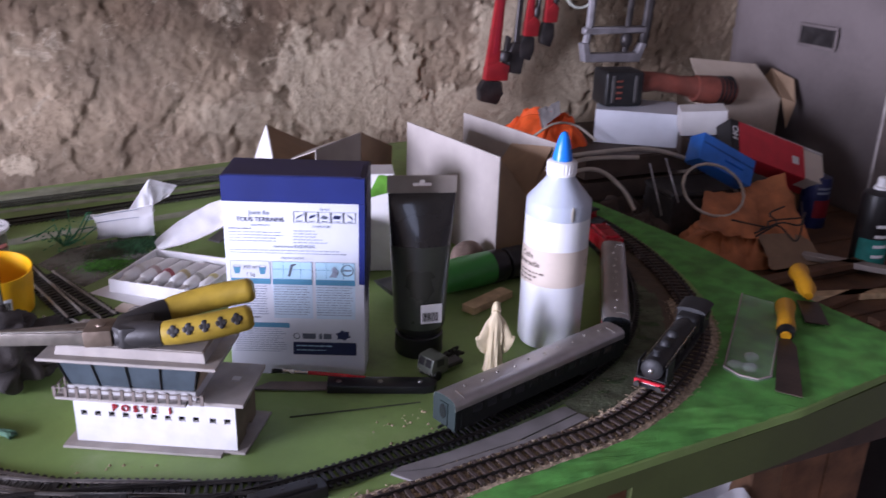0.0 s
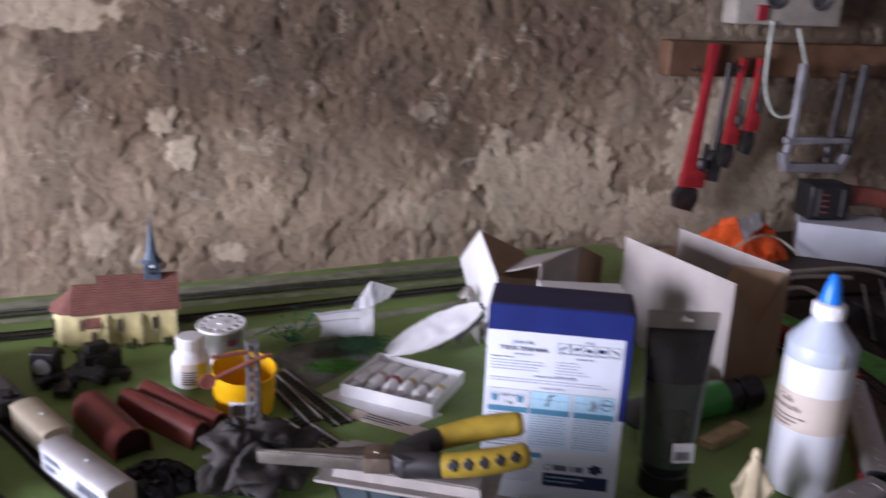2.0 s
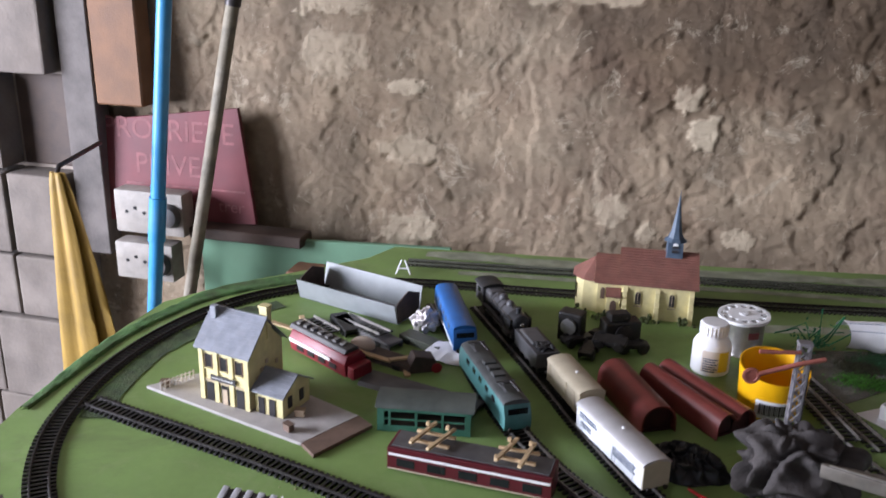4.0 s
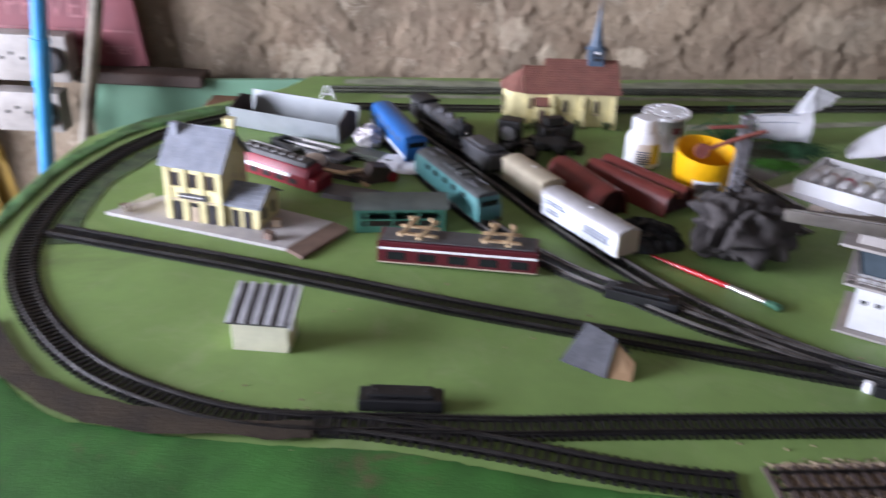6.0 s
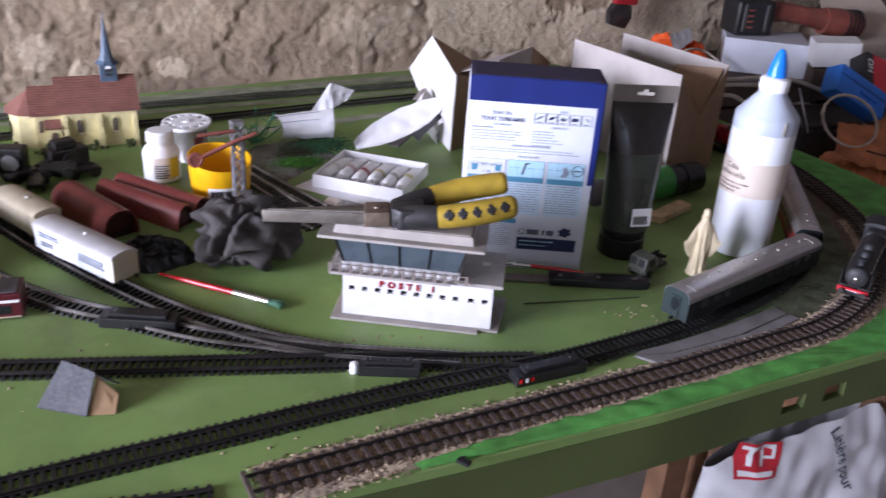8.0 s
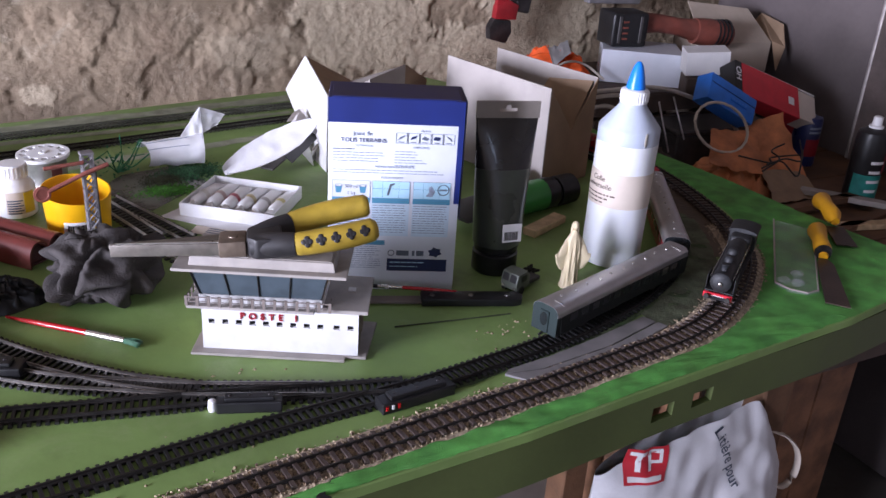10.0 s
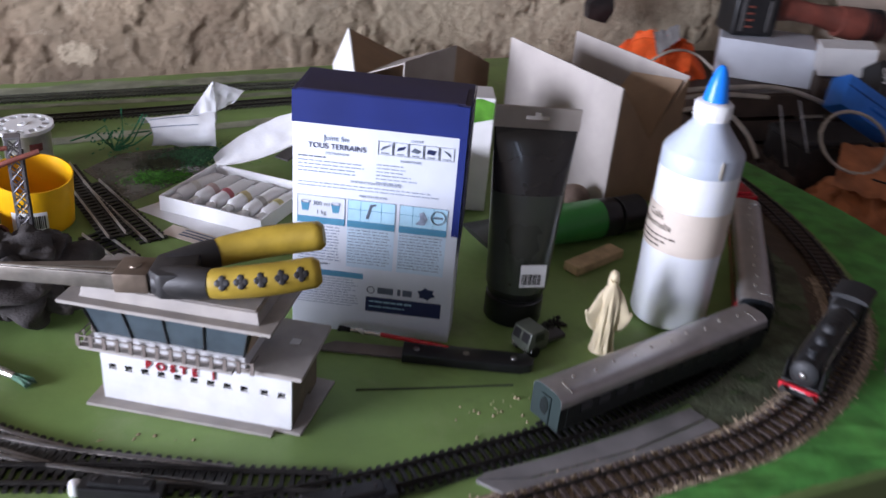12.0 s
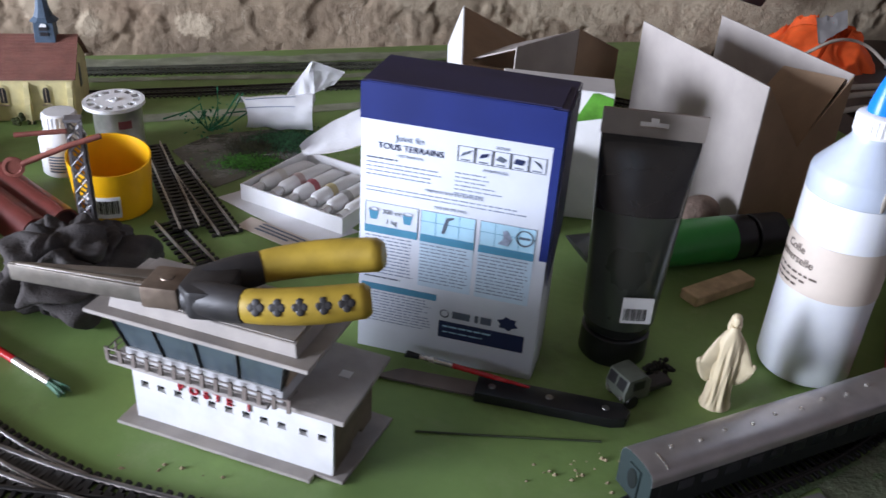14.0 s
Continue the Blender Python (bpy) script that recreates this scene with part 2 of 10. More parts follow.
M_GRAVEL = mat("ballast_gravel", (0.36, 0.29, 0.215), 0.9, var=0.5, scale=170, fine=500, bump=0.6)
M_SLEEPER = mat("black_plastic_sleeper", (0.012, 0.012, 0.012), 0.45, var=0.3, scale=60, bump=0.1, dirt=0.1, dirt_col=(0.06, 0.055, 0.045))
M_BROWNSLEEPER = mat("brown_plastic_sleeper", (0.062, 0.043, 0.036), 0.6, var=0.3, scale=60, bump=0.2, dirt=0.3, dirt_col=(0.13, 0.1, 0.08))
M_RAIL = mat("nickel_rail", (0.30, 0.285, 0.27), 0.35, metal=0.9, var=0.25, scale=40, bump=0.05, dirt=0.5, dirt_col=(0.06, 0.05, 0.04))
M_DULLRAIL = mat("tarnished_rail", (0.028, 0.025, 0.023), 0.45, metal=0.4, var=0.3, scale=50, bump=0.1)
M_DUSTY = mat("dusty_olive_track", (0.075, 0.08, 0.058), 0.8, var=0.35, scale=40, bump=0.2, dirt=0.4, dirt_col=(0.14, 0.14, 0.10))
M_FLOOR = mat("dusty_concrete", (0.10, 0.088, 0.076), 0.9, var=0.3, scale=4, fine=60, bump=0.4, dirt=0.3)
M_CEIL = mat("dark_ceiling_boards", (0.16, 0.13, 0.105), 0.9, var=0.15, scale=3, bump=0.2)
M_PLAINWALL = mat("plain_render", (0.22, 0.185, 0.155), 0.9, var=0.25, scale=4, fine=70, bump=0.5)
M_DUSTYTURF = mat("dusty_grey_green_turf", (0.105, 0.125, 0.075), 0.9, var=0.4, scale=40, fine=260, bump=0.6, dirt=0.6, dirt_col=(0.085, 0.075, 0.05))
M_GREYWALL = mat("grey_painted_panel", (0.125, 0.104, 0.102), 0.55, var=0.2, scale=5, fine=80, bump=0.15, dirt=0.3, dirt_col=(0.08, 0.07, 0.06))
M_WOOD = mat("rough_brown_timber", (0.12, 0.06, 0.03), 0.7, var=0.35, scale=14, fine=160, bump=0.4, dirt=0.3, dirt_col=(0.05, 0.03, 0.02))
M_PALEWOOD = mat("pale_raw_wood", (0.52, 0.38, 0.22), 0.65, var=0.2, scale=60, fine=400, bump=0.2)

# ---- the large structure ----
ROOM_X0, ROOM_X1, ROOM_Y0, WALL_Y, FLOOR_Z, CEIL_Z = -3.4, 1.68, -2.6, 1.70, -0.89, 1.75


def wall_relief(x, z):
    """How far the render stands out, and how much it is a pale smooth patch."""
    p = Vector((x, 0.3, z))
    h = 0.020 * noise.noise(p * 1.9) + 0.007 * noise.noise(p * 5.0)
    fine = 0.0028 * noise.noise(p * 13.0) + 0.0022 * noise.noise(p * 29.0 + Vector((2, 5, 0))) + 0.0019 * noise.noise(p * 61.0) + 0.0014 * noise.noise(p * 125.0)
    n0 = 2.0 * noise.noise(p * 3.6 + Vector((6, 0, 3))) + 0.8 * noise.noise(p * 12.0) + 0.35 * noise.noise(p * 40.0)
    plate = math.floor(n0) + min(1.0, max(0.0, (n0 - math.floor(n0)) * 9))
    crack = max(0.0, 1 - abs(noise.noise(p * 3.1 + Vector((1, 9, 2))) + 0.25 * noise.noise(p * 19.0)) / 0.025)
    pits = max(0.0, noise.noise(p * 33.0) - 0.30) + max(0.0, noise.noise(p * 17.0 + Vector((0, 8, 0))) - 0.42)
    lumps = fine + 0.0040 * plate - 0.0028 * crack - 0.010 * pits
    patch = 0.0
    for cx, cz, rx, rz, most in PATCHES:
        wob = 0.55 * noise.noise(Vector((x * 6, cz, z * 6))) + 0.60 * noise.noise(Vector((x * 19, cx, z * 19))) + 0.45 * noise.noise(Vector((x * 48, cx, z * 48))) + 0.25 * noise.noise(Vector((x * 110, cx, z * 110)))
        d = math.hypot((x - cx) / rx, (z - cz) / rz) + wob * min(1.0, 0.35 + 0.03 / rx)
        patch = max(patch, most * min(1.0, max(0.0, (1.0 - d) * 9)))
    h += lumps * (1 - 0.6 * patch) + 0.0045 * patch
    dark_part = 0.0
    for cx, cz, rx, rz in DARK_AREAS:
        d = math.hypot((x - cx) / rx, (z - cz) / rz) + 0.45 * noise.noise(Vector((x * 3, cz, z * 3))) + 0.3 * noise.noise(Vector((x * 11, cx, z * 11)))
        dark_part = max(dark_part, min(1.0, max(0.0, (1.05 - d) * 2.2)))
    return h, patch, dark_part * (1 - 0.7 * patch)


# centre and half size of each broad area where the wall's colour is browner and darker
DARK_AREAS = [(0.13, 0.56, 0.80, 0.42), (-0.25, 0.42, 0.25, 0.2), (-0.80, 0.64, 0.55, 0.27), (1.4, 0.5, 0.3, 0.4)]

# centre and half size of each smooth or broken pale patch of the render; the two near x = 1 also have warm light
# painted in
PATCHES = [(0.59, 0.13, 0.18, 0.15, 0.9), (1.06, 0.17, 0.20, 0.22, 1.0), (0.96, 0.04, 0.25, 0.09, 1.0), (0.36, 0.07, 0.12, 0.05, 0.4), (-0.250, 0.279, 0.034, 0.027, 1.0), (-0.212, 0.208, 0.024, 0.029, 1.0),
           (-0.50, 0.49, 0.17, 0.05, 0.8), (-0.372, 0.036, 0.028, 0.032, 0.95), (-0.799, -0.045, 0.035, 0.045, 0.9), (-0.999, 0.436, 0.085, 0.035, 0.7), (-0.83, 0.27, 0.035, 0.018, 0.8), (-0.30, -0.01, 0.02, 0.02, 0.9), (-0.12, -0.005, 0.03, 0.018, 0.8), (0.30, 0.30, 0.04, 0.02, 0.5), (-0.41, 0.12, 0.014, 0.06, 0.6), (-0.82, 0.13, 0.07, 0.03, 0.45), (-0.84, -0.07, 0.05, 0.06, 0.7), (-0.69, 0.24, 0.03, 0.03, 0.35), (-1.0, 0.33, 0.08, 0.06, 0.45)]


def make_north_wall():
    nx, nz = 760, 270
    xs = [ROOM_X0 - 0.2] + [-1.75 + 3.45 * i / (nx - 1) for i in range(nx)]
    zs = [FLOOR_Z] + [-0.36 + 1.1 * j / (nz - 1) for j in range(nz)] + [CEIL_Z]
    vs, val, brown = [], [], []
    for z in zs:
        for x in xs:
            h, p, k = wall_relief(x, z)
            vs.append((x, WALL_Y - h, z))
            val.append(p)
            brown.append(k)
    w = len(xs)
    fs = [(j * w + i, j * w + i + 1, (j + 1) * w + i + 1, (j + 1) * w + i) for j in range(len(zs) - 1) for i in range(w - 1)]
    n = len(vs)
    vs += [(xs[0], WALL_Y + 0.35, zs[0]), (xs[-1], WALL_Y + 0.35, zs[0]), (xs[-1], WALL_Y + 0.35, zs[-1]), (xs[0], WALL_Y + 0.35, zs[-1])]
    fs += [(n + 1, n, n + 3, n + 2), (0, n, n + 1, w - 1), ((len(zs) - 1) * w, (len(zs) - 1) * w + w - 1, n + 2, n + 3)]
    me = bpy.data.meshes.new("wall_north")
    me.from_pydata(vs, [], fs)
    att = me.attributes.new("patch", "FLOAT", "POINT")
    att.data.foreach_set("value", val + [0.0] * 4)
    me.attributes.new("dark_part", "FLOAT", "POINT").data.foreach_set("value", brown + [0.0] * 4)
    for f in me.polygons:
        f.use_smooth = True
    return solid("wall_north", me, M_WALL, Matrix(), "rough mauve-tan lime render over old rubble stone", "wall", kind="structure")


make_north_wall()
solid("floor", Geo().box(ROOM_X0 - 0.2, ROOM_X1 + 0.2, ROOM_Y0 - 0.2, WALL_Y + 0.3, FLOOR_Z - 0.1, FLOOR_Z - 0.003).mesh(), M_FLOOR, Matrix(), "dusty grey concrete floor of the workshop", "floor", kind="structure")
solid("ceiling", Geo().box(ROOM_X0 - 0.2, ROOM_X1 + 0.2, ROOM_Y0 - 0.2, WALL_Y + 0.3, CEIL_Z + 0.003, CEIL_Z + 0.12).mesh(), M_CEIL, Matrix(), "dark old boarded ceiling", "ceiling", kind="structure")
solid("wall_east", Geo().box(ROOM_X1, ROOM_X1 + 0.2, ROOM_Y0, WALL_Y + 0.3, FLOOR_Z, CEIL_Z).mesh(bevel=0.004), M_GREYWALL, Matrix(), "dark grey painted wall panel, scuffed", "wall", kind="structure")
g = Geo()
g.box(ROOM_X0 - 0.2, ROOM_X0, ROOM_Y0, -0.9, FLOOR_Z, CEIL_Z).box(ROOM_X0 - 0.2, ROOM_X0, 0.9, WALL_Y - 0.05, FLOOR_Z, CEIL_Z)
g.box(ROOM_X0 - 0.2, ROOM_X0, -0.9, 0.9, 1.5, CEIL_Z).box(ROOM_X0 - 0.2, ROOM_X0, -0.9, 0.9, FLOOR_Z, -0.35)
solid("wall_west", g.mesh(), M_PLAINWALL, Matrix(), "rendered wall with a wide daylit doorway", "wall", kind="structure")
# The south wall is out of view; its opening is added for the fill.
g = Geo()
g.box(ROOM_X0, -1.4, ROOM_Y0 - 0.2, ROOM_Y0, FLOOR_Z, CEIL_Z).box(-0.4, ROOM_X1, ROOM_Y0 - 0.2, ROOM_Y0, FLOOR_Z, CEIL_Z)
g.box(-1.4, -0.4, ROOM_Y0 - 0.2, ROOM_Y0, FLOOR_Z, 0.3).box(-1.4, -0.4, ROOM_Y0 - 0.2, ROOM_Y0, 1.2, CEIL_Z)
solid("wall_south", g.mesh(), M_PLAINWALL, Matrix(), "unseen rendered wall with a small window opening added for fill light", "wall", kind="structure")

# the layout's board: a painted top on a frame, with a slanting far edge
OUTLINE = [(-0.62, 0.275), (-0.45, 0.302), (-0.30, 0.325), (-0.20, 0.336), (-0.12, 0.341), (0.0, 0.345), (0.20, 0.354), (0.35, 0.368), (0.50, 0.381), (0.70, 0.396), (0.935, 0.434), (0.957, 0.47),
           (0.946, 0.56), (0.928, 0.68), (0.920, 0.85), (0.895, 1.02), (0.865, 1.20), (0.82, 1.45), (0.72, 1.635), (0.30, 1.585), (-0.15, 1.505), (-0.50, 1.462), (-0.77, 1.430), (-0.80, 1.352), (-0.85, 1.297),
           (-0.90, 1.241), (-0.95, 1.190), (-1.008, 1.117), (-1.045, 1.055), (-1.05, 0.95), (-1.045, 0.83), (-1.035, 0.70), (-1.01, 0.56), (-0.975, 0.43), (-0.925, 0.33), (-0.85, 0.268), (-0.72, 0.260)]
board = thing("layout_board", Matrix(), "green-painted plywood board of a model railway on a timber frame", "table", kind="structure")
part("board_top", Geo().prism(OUTLINE, -0.012, 0.0).mesh(bevel=0.0012), M_BOARD, board)


def fascia():
    """The olive skirt along the front, with two square windows cut through it."""
    line = [(x, y + 0.002) for x, y in [(-0.72, 0.260)] + OUTLINE[:12]]
    pts = spline(line, 0.012)
    holes = [(0.369, 0.401), (0.431, 0.463)]
    g = Geo()
    cuts = sorted({p.x for p in pts} | {e for h in holes for e in h})
    def y_at(x):
        for a, b in zip(pts, pts[1:]):
            if a.x <= x <= b.x and b.x > a.x:
                return a.y + (b.y - a.y) * (x - a.x) / (b.x - a.x)
        return pts[-1].y
    cuts = [c for c in cuts if c <= 0.934]
    for a, b in zip(cuts, cuts[1:]):
        mid = (a + b) / 2
        bands = [(-0.068, -0.0125)]
        if any(h[0] < mid < h[1] for h in holes):
            bands = [(-0.068, -0.050), (-0.031, -0.0125)]
        for z0, z1 in bands:
            vs = [(a, y_at(a), z0), (b, y_at(b), z0), (b, y_at(b) + 0.009, z0), (a, y_at(a) + 0.009, z0)]
            vs += [(x, y, z1) for x, y, _ in vs]
            g.add(vs, [(3, 2, 1, 0), (4, 5, 6, 7), (0, 1, 5, 4), (1, 2, 6, 5), (2, 3, 7, 6), (3, 0, 4, 7)])
    bm = bmesh.new()
    me = g.mesh()
    bm.from_mesh(me)
    bmesh.ops.remove_doubles(bm, verts=bm.verts, dist=1e-5)
    seen = {}
    for f in bm.faces:
        seen.setdefault(tuple(sorted(v.index for v in f.verts)), []).append(f)
    bmesh.ops.delete(bm, geom=[f for fs in seen.values() if len(fs) > 1 for f in fs], context="FACES")
    bm.to_mesh(me)
    bm.free()
    return me


part("fascia", fascia(), M_FASCIA, board, "olive-painted skirt with two square cut-outs")
part("side_skirt", Geo().sweep([(0, -0.068), (0.008, -0.068), (0.008, -0.0125), (0, -0.0125)], spline([(0.949, 0.50), (0.924, 0.68), (0.916, 0.85), (0.891, 1.02), (0.861, 1.2)], 0.03)).mesh(), M_FASCIA, board)
for x, y in ((-0.85, 0.55), (-0.9, 1.3), (0.78, 0.98), (0.7, 1.5), (-0.05, 0.5)):
    part("leg", Geo().box(x - 0.03, x + 0.03, y - 0.03, y + 0.03, FLOOR_Z, -0.0125).mesh(bevel=0.003), M_WOOD, board)
part("cross_rail", Geo().box(-0.8, 0.75, 0.60, 0.64, -0.09, -0.0125).mesh(bevel=0.002), M_WOOD, board)


# ---- track ----
def on(path, n):
    """Where a path stands and which way it goes at its n-th point."""
    d = path[min(n + 1, len(path) - 1)] - path[max(n - 1, 0)]
    return path[n], math.degrees(math.atan2(d.y, d.x))


SLEEPER = Geo().box(-0.0020, 0.0020, -0.0172, 0.0172, 0.0, 0.0030, taper=0.0004).mesh("sleeper")
SLEEPER.materials.append(M_SLEEPER)
BROWN_SLEEPER = Geo().box(-0.0026, 0.0026, -0.0185, 0.0185, 0.0, 0.0036, taper=0.0005).mesh("sleeper")
BROWN_SLEEPER.materials.append(M_BROWNSLEEPER)
RAIL_PROFILE = [(-0.0014, 0.0030), (0.0014, 0.0030), (0.0005, 0.0038), (0.0007, 0.0052), (0.0007, 0.0062), (-0.0007, 0.0062), (-0.0007, 0.0052), (-0.0005, 0.0038)]


def track(points, label, spacing=0.0079, brown=False, z=0.0, apart=lambda p: True, bed=True, shiny=False, dusty=False):
    fine = spline(points, 0.006)
    ob = thing("railway_track", Matrix(), label, "track", "model railway tracks")
    for side in (-0.0098, 0.0098):
        prof = [(a + side, b + z) for a, b in RAIL_PROFILE]
        part("rail", Geo().sweep(prof, fine).mesh(), M_RAIL if shiny else M_DUSTY if dusty else M_DULLRAIL, ob)
    sl = spline(points, spacing)
    me, rest, far = (BROWN_SLEEPER if brown else SLEEPER), Geo(), Geo()
    near = [i for i in range(len(sl)) if apart(sl[i])][:290]
    keep = set(near)
    for i in range(len(sl)):
        p, a = on(sl, i)
        m = at(p.x, p.y, z + 0.0004, a + random.uniform(-1.5, 1.5) * (2 if brown else 0.4))
        if i in keep:
            part("sleeper", me, None, ob, m=m)
        else:
            w = 0.0185 if brown else 0.0172
            (far if p.y > 1.15 and abs(p.x) < 0.75 else rest).box(-0.0016, 0.0016, -w, w, 0, 0.0026, m)
    if rest.v:
        tagged(part("sleeper_run", rest.mesh(), M_SLEEPER, ob), kind="stuff")
    if far.v:
        tagged(part("dusty_sleeper_run", far.mesh(), M_DUSTY, ob), kind="stuff")
    if bed and not brown:
        for side in (-0.0100, 0.0100):
            part("sleeper_web", Geo().sweep([(side - 0.0012, 0.0004 + z), (side + 0.0012, 0.0004 + z), (side + 0.0012, 0.0019 + z), (side - 0.0012, 0.0019 + z)], fine).mesh(), M_SLEEPER, ob)
    return ob


MAIN = [(0.38, 1.40), (0.49, 1.34), (0.60, 1.27), (0.685, 1.18), (0.738, 1.08), (0.762, 0.98), (0.757, 0.89), (0.727, 0.80), (0.682, 0.715), (0.632, 0.648), (0.572, 0.590), (0.51, 0.552), (0.45, 0.524),
        (0.36, 0.495), (0.285, 0.480), (0.215, 0.470), (0.15, 0.462), (0.095, 0.459), (0.0, 0.455), (-0.1, 0.447), (-0.2, 0.437), (-0.308, 0.426), (-0.403, 0.415), (-0.503, 0.410), (-0.607, 0.404), (-0.70, 0.422),
        (-0.80, 0.470), (-0.89, 0.555), (-0.95, 0.65), (-0.98, 0.75), (-0.989, 0.845), (-0.981, 0.945), (-0.952, 1.047), (-0.895, 1.135), (-0.79, 1.215), (-0.66, 1.255), (-0.45, 1.276), (-0.1, 1.322), (0.14, 1.362), (0.38, 1.40)]
track(MAIN, "oval of black plastic model track with dull metal rails", apart=lambda p: p.y < 0.56 and -0.75 < p.x < 0.55)
track([(-0.955, 0.737), (-0.871, 0.717), (-0.721, 0.682), (-0.586, 0.646), (-0.464, 0.612), (-0.349, 0.584), (-0.238, 0.558), (-0.128, 0.532), (-0.045, 0.513), (0.002, 0.500), (0.05, 0.486), (0.12, 0.467)], "straight black model track running towards a turnout")
track([(-0.62, 1.17), (-0.56, 1.06), (-0.49, 0.92), (-0.42, 0.805), (-0.347, 0.718), (-0.269, 0.657), (-0.204, 0.607), (-0.15, 0.577), (-0.08, 0.540), (0.045, 0.489)], "black model siding track under parked wagons", shiny=True)
track([(-0.55, 1.18), (-0.47, 1.05), (-0.40, 0.935), (-0.345, 0.84), (-0.27, 0.727), (-0.225, 0.668), (-0.18, 0.620), (-0.128, 0.574), (-0.075, 0.538)], "second black model siding track under parked wagons", shiny=True)
track([(-0.62, 0.405), (-0.55, 0.406), (-0.502, 0.402), (-0.455, 0.395), (-0.408, 0.387), (-0.362, 0.377), (-0.317, 0.368), (-0.271, 0.362), (-0.219, 0.358)], "short black dead-end stub of model track", 0.0095)
track([(-0.72, 1.347), (-0.49, 1.375), (-0.2, 1.412), (0.0, 1.437), (0.36, 1.478), (0.6, 1.505)], "far dusty model track along the board's edge", apart=lambda p: False, dusty=True)
OLD = [(-0.194, 0.361), (-0.147, 0.366), (-0.085, 0.373), (-0.03, 0.379), (0.066, 0.388), (0.119, 0.394), (0.235, 0.405), (0.31, 0.415), (0.384, 0.425), (0.464, 0.436), (0.54, 0.464), (0.63, 0.519), (0.705, 0.59), (0.757, 0.68), (0.793, 0.79), (0.812, 0.90), (0.815, 1.02), (0.797, 1.12), (0.755, 1.22)]
track(OLD, "old brown-sleepered model track laid in gravel ballast", 0.0115, True, 0.003)


def ballast():
    """A low gravel bank under the old track, with loose stones over it."""
    path = spline(OLD[:14], 0.01)[1:]
    bank = Geo().sweep([(-0.028, 0.0004), (0.028, 0.0004), (0.020, 0.0036), (-0.020, 0.0036)], path)
    ob = thing("ballast_bank", Matrix(), "bank of loose tan and grey gravel ballast under the track", "gravel", kind="stuff")
    part("bank", bank.mesh(), M_GRAVEL, ob)
    rnd, g = random.Random(4), Geo()
    for i in range(13000):
        p, a = on(path, rnd.randrange(len(path)))
        s = rnd.gauss(0, 0.0150)
        if abs(s) > 0.033:
            continue
        d = Vector((math.cos(radians(a)), math.sin(radians(a)), 0))
        q = p + d * rnd.uniform(-0.006, 0.006) + Vector((d.y, -d.x, 0)) * s
        r = rnd.uniform(0.0007, 0.0021)
        z = 0.0041 if abs(s) < 0.019 else 0.0036 - (abs(s) - 0.019) * 0.45
        m = Matrix.Translation((q.x, q.y, max(z, 0.001))) @ Euler((rnd.random() * 6, rnd.random() * 6, rnd.random() * 6)).to_matrix().to_4x4()
        g.add([(r, 0, 0), (-r, 0, 0), (0, r * 0.8, 0), (0, -r * 0.9, 0), (0, 0, r * 0.9), (0, 0, -r * 0.7)], [(0, 2, 4), (2, 1, 4), (1, 3, 4), (3, 0, 4), (2, 0, 5), (1, 2, 5), (3, 1, 5), (0, 3, 5)], m)
    part("loose_stone", g.mesh(), M_STONE, ob)


M_STONE = mat("mixed_stone_chips", (0.36, 0.29, 0.21), 0.9, var=0.3, bump=0.0)
_n = M_STONE.node_tree
_g = _n.nodes.new("ShaderNodeNewGeometry")
_r = _n.nodes.new("ShaderNodeValToRGB")
_r.color_ramp.elements[0].color, _r.color_ramp.elements[1].color = (0.10, 0.07, 0.045, 1), (0.60, 0.48, 0.33, 1)
_n.links.new(_g.outputs["Random Per Island"], _r.inputs[0])
_n.links.new(_r.outputs[0], _n.nodes["Principled BSDF"].inputs["Base Color"])
ballast()


def grass_strip(name, inner, outer, label, material, z=0.0035, step=0.006, rough=0.0012):
    """A scenic mat between two lines, thin and uneven, with a torn edge."""
    a, b = spline(inner, step), spline(outer, step)
    n = min(len(a), len(b))
    a = [a[int(i * (len(a) - 1) / (n - 1))] for i in range(n)]
    b = [b[int(i * (len(b) - 1) / (n - 1))] for i in range(n)]
    cols = 9
    vs, fs = [], []
    for i in range(n):
        for k in range(cols):
            p = a[i].lerp(b[i], k / (cols - 1))
            p = p + Vector((noise.noise(p * 90) * 0.0022, noise.noise(p * 90 + Vector((5, 0, 0))) * 0.0022, 0))
            h = 0.0006 if k in (0, cols - 1) else z + rough * noise.noise(p * 160) + rough * 1.5 * noise.noise(p * 45)
            vs.append((p.x, p.y, max(h, 0.0005)))
    for i in range(n - 1):
        for k in range(cols - 1):
            fs.append((i * cols + k, i * cols + k + 1, (i + 1) * cols + k + 1, (i + 1) * cols + k))
    me = bpy.data.meshes.new(name)
    me.from_pydata(vs, [], fs)
    for f in me.polygons:
        f.use_smooth = True
    return solid(name, me, material, Matrix(), label, "grass", kind="stuff")


grass_strip("grass_strip", [(-0.06, 0.352), (0.0, 0.361), (0.06, 0.368), (0.167, 0.380), (0.295, 0.394), (0.40, 0.406), (0.48, 0.419), (0.56, 0.450)], [(-0.05, 0.345), (0.0, 0.347), (0.2, 0.356), (0.35, 0.370), (0.5, 0.382), (0.6, 0.389), (0.7, 0.398)], "bright green scenic turf along the board's front edge", M_GRASS)
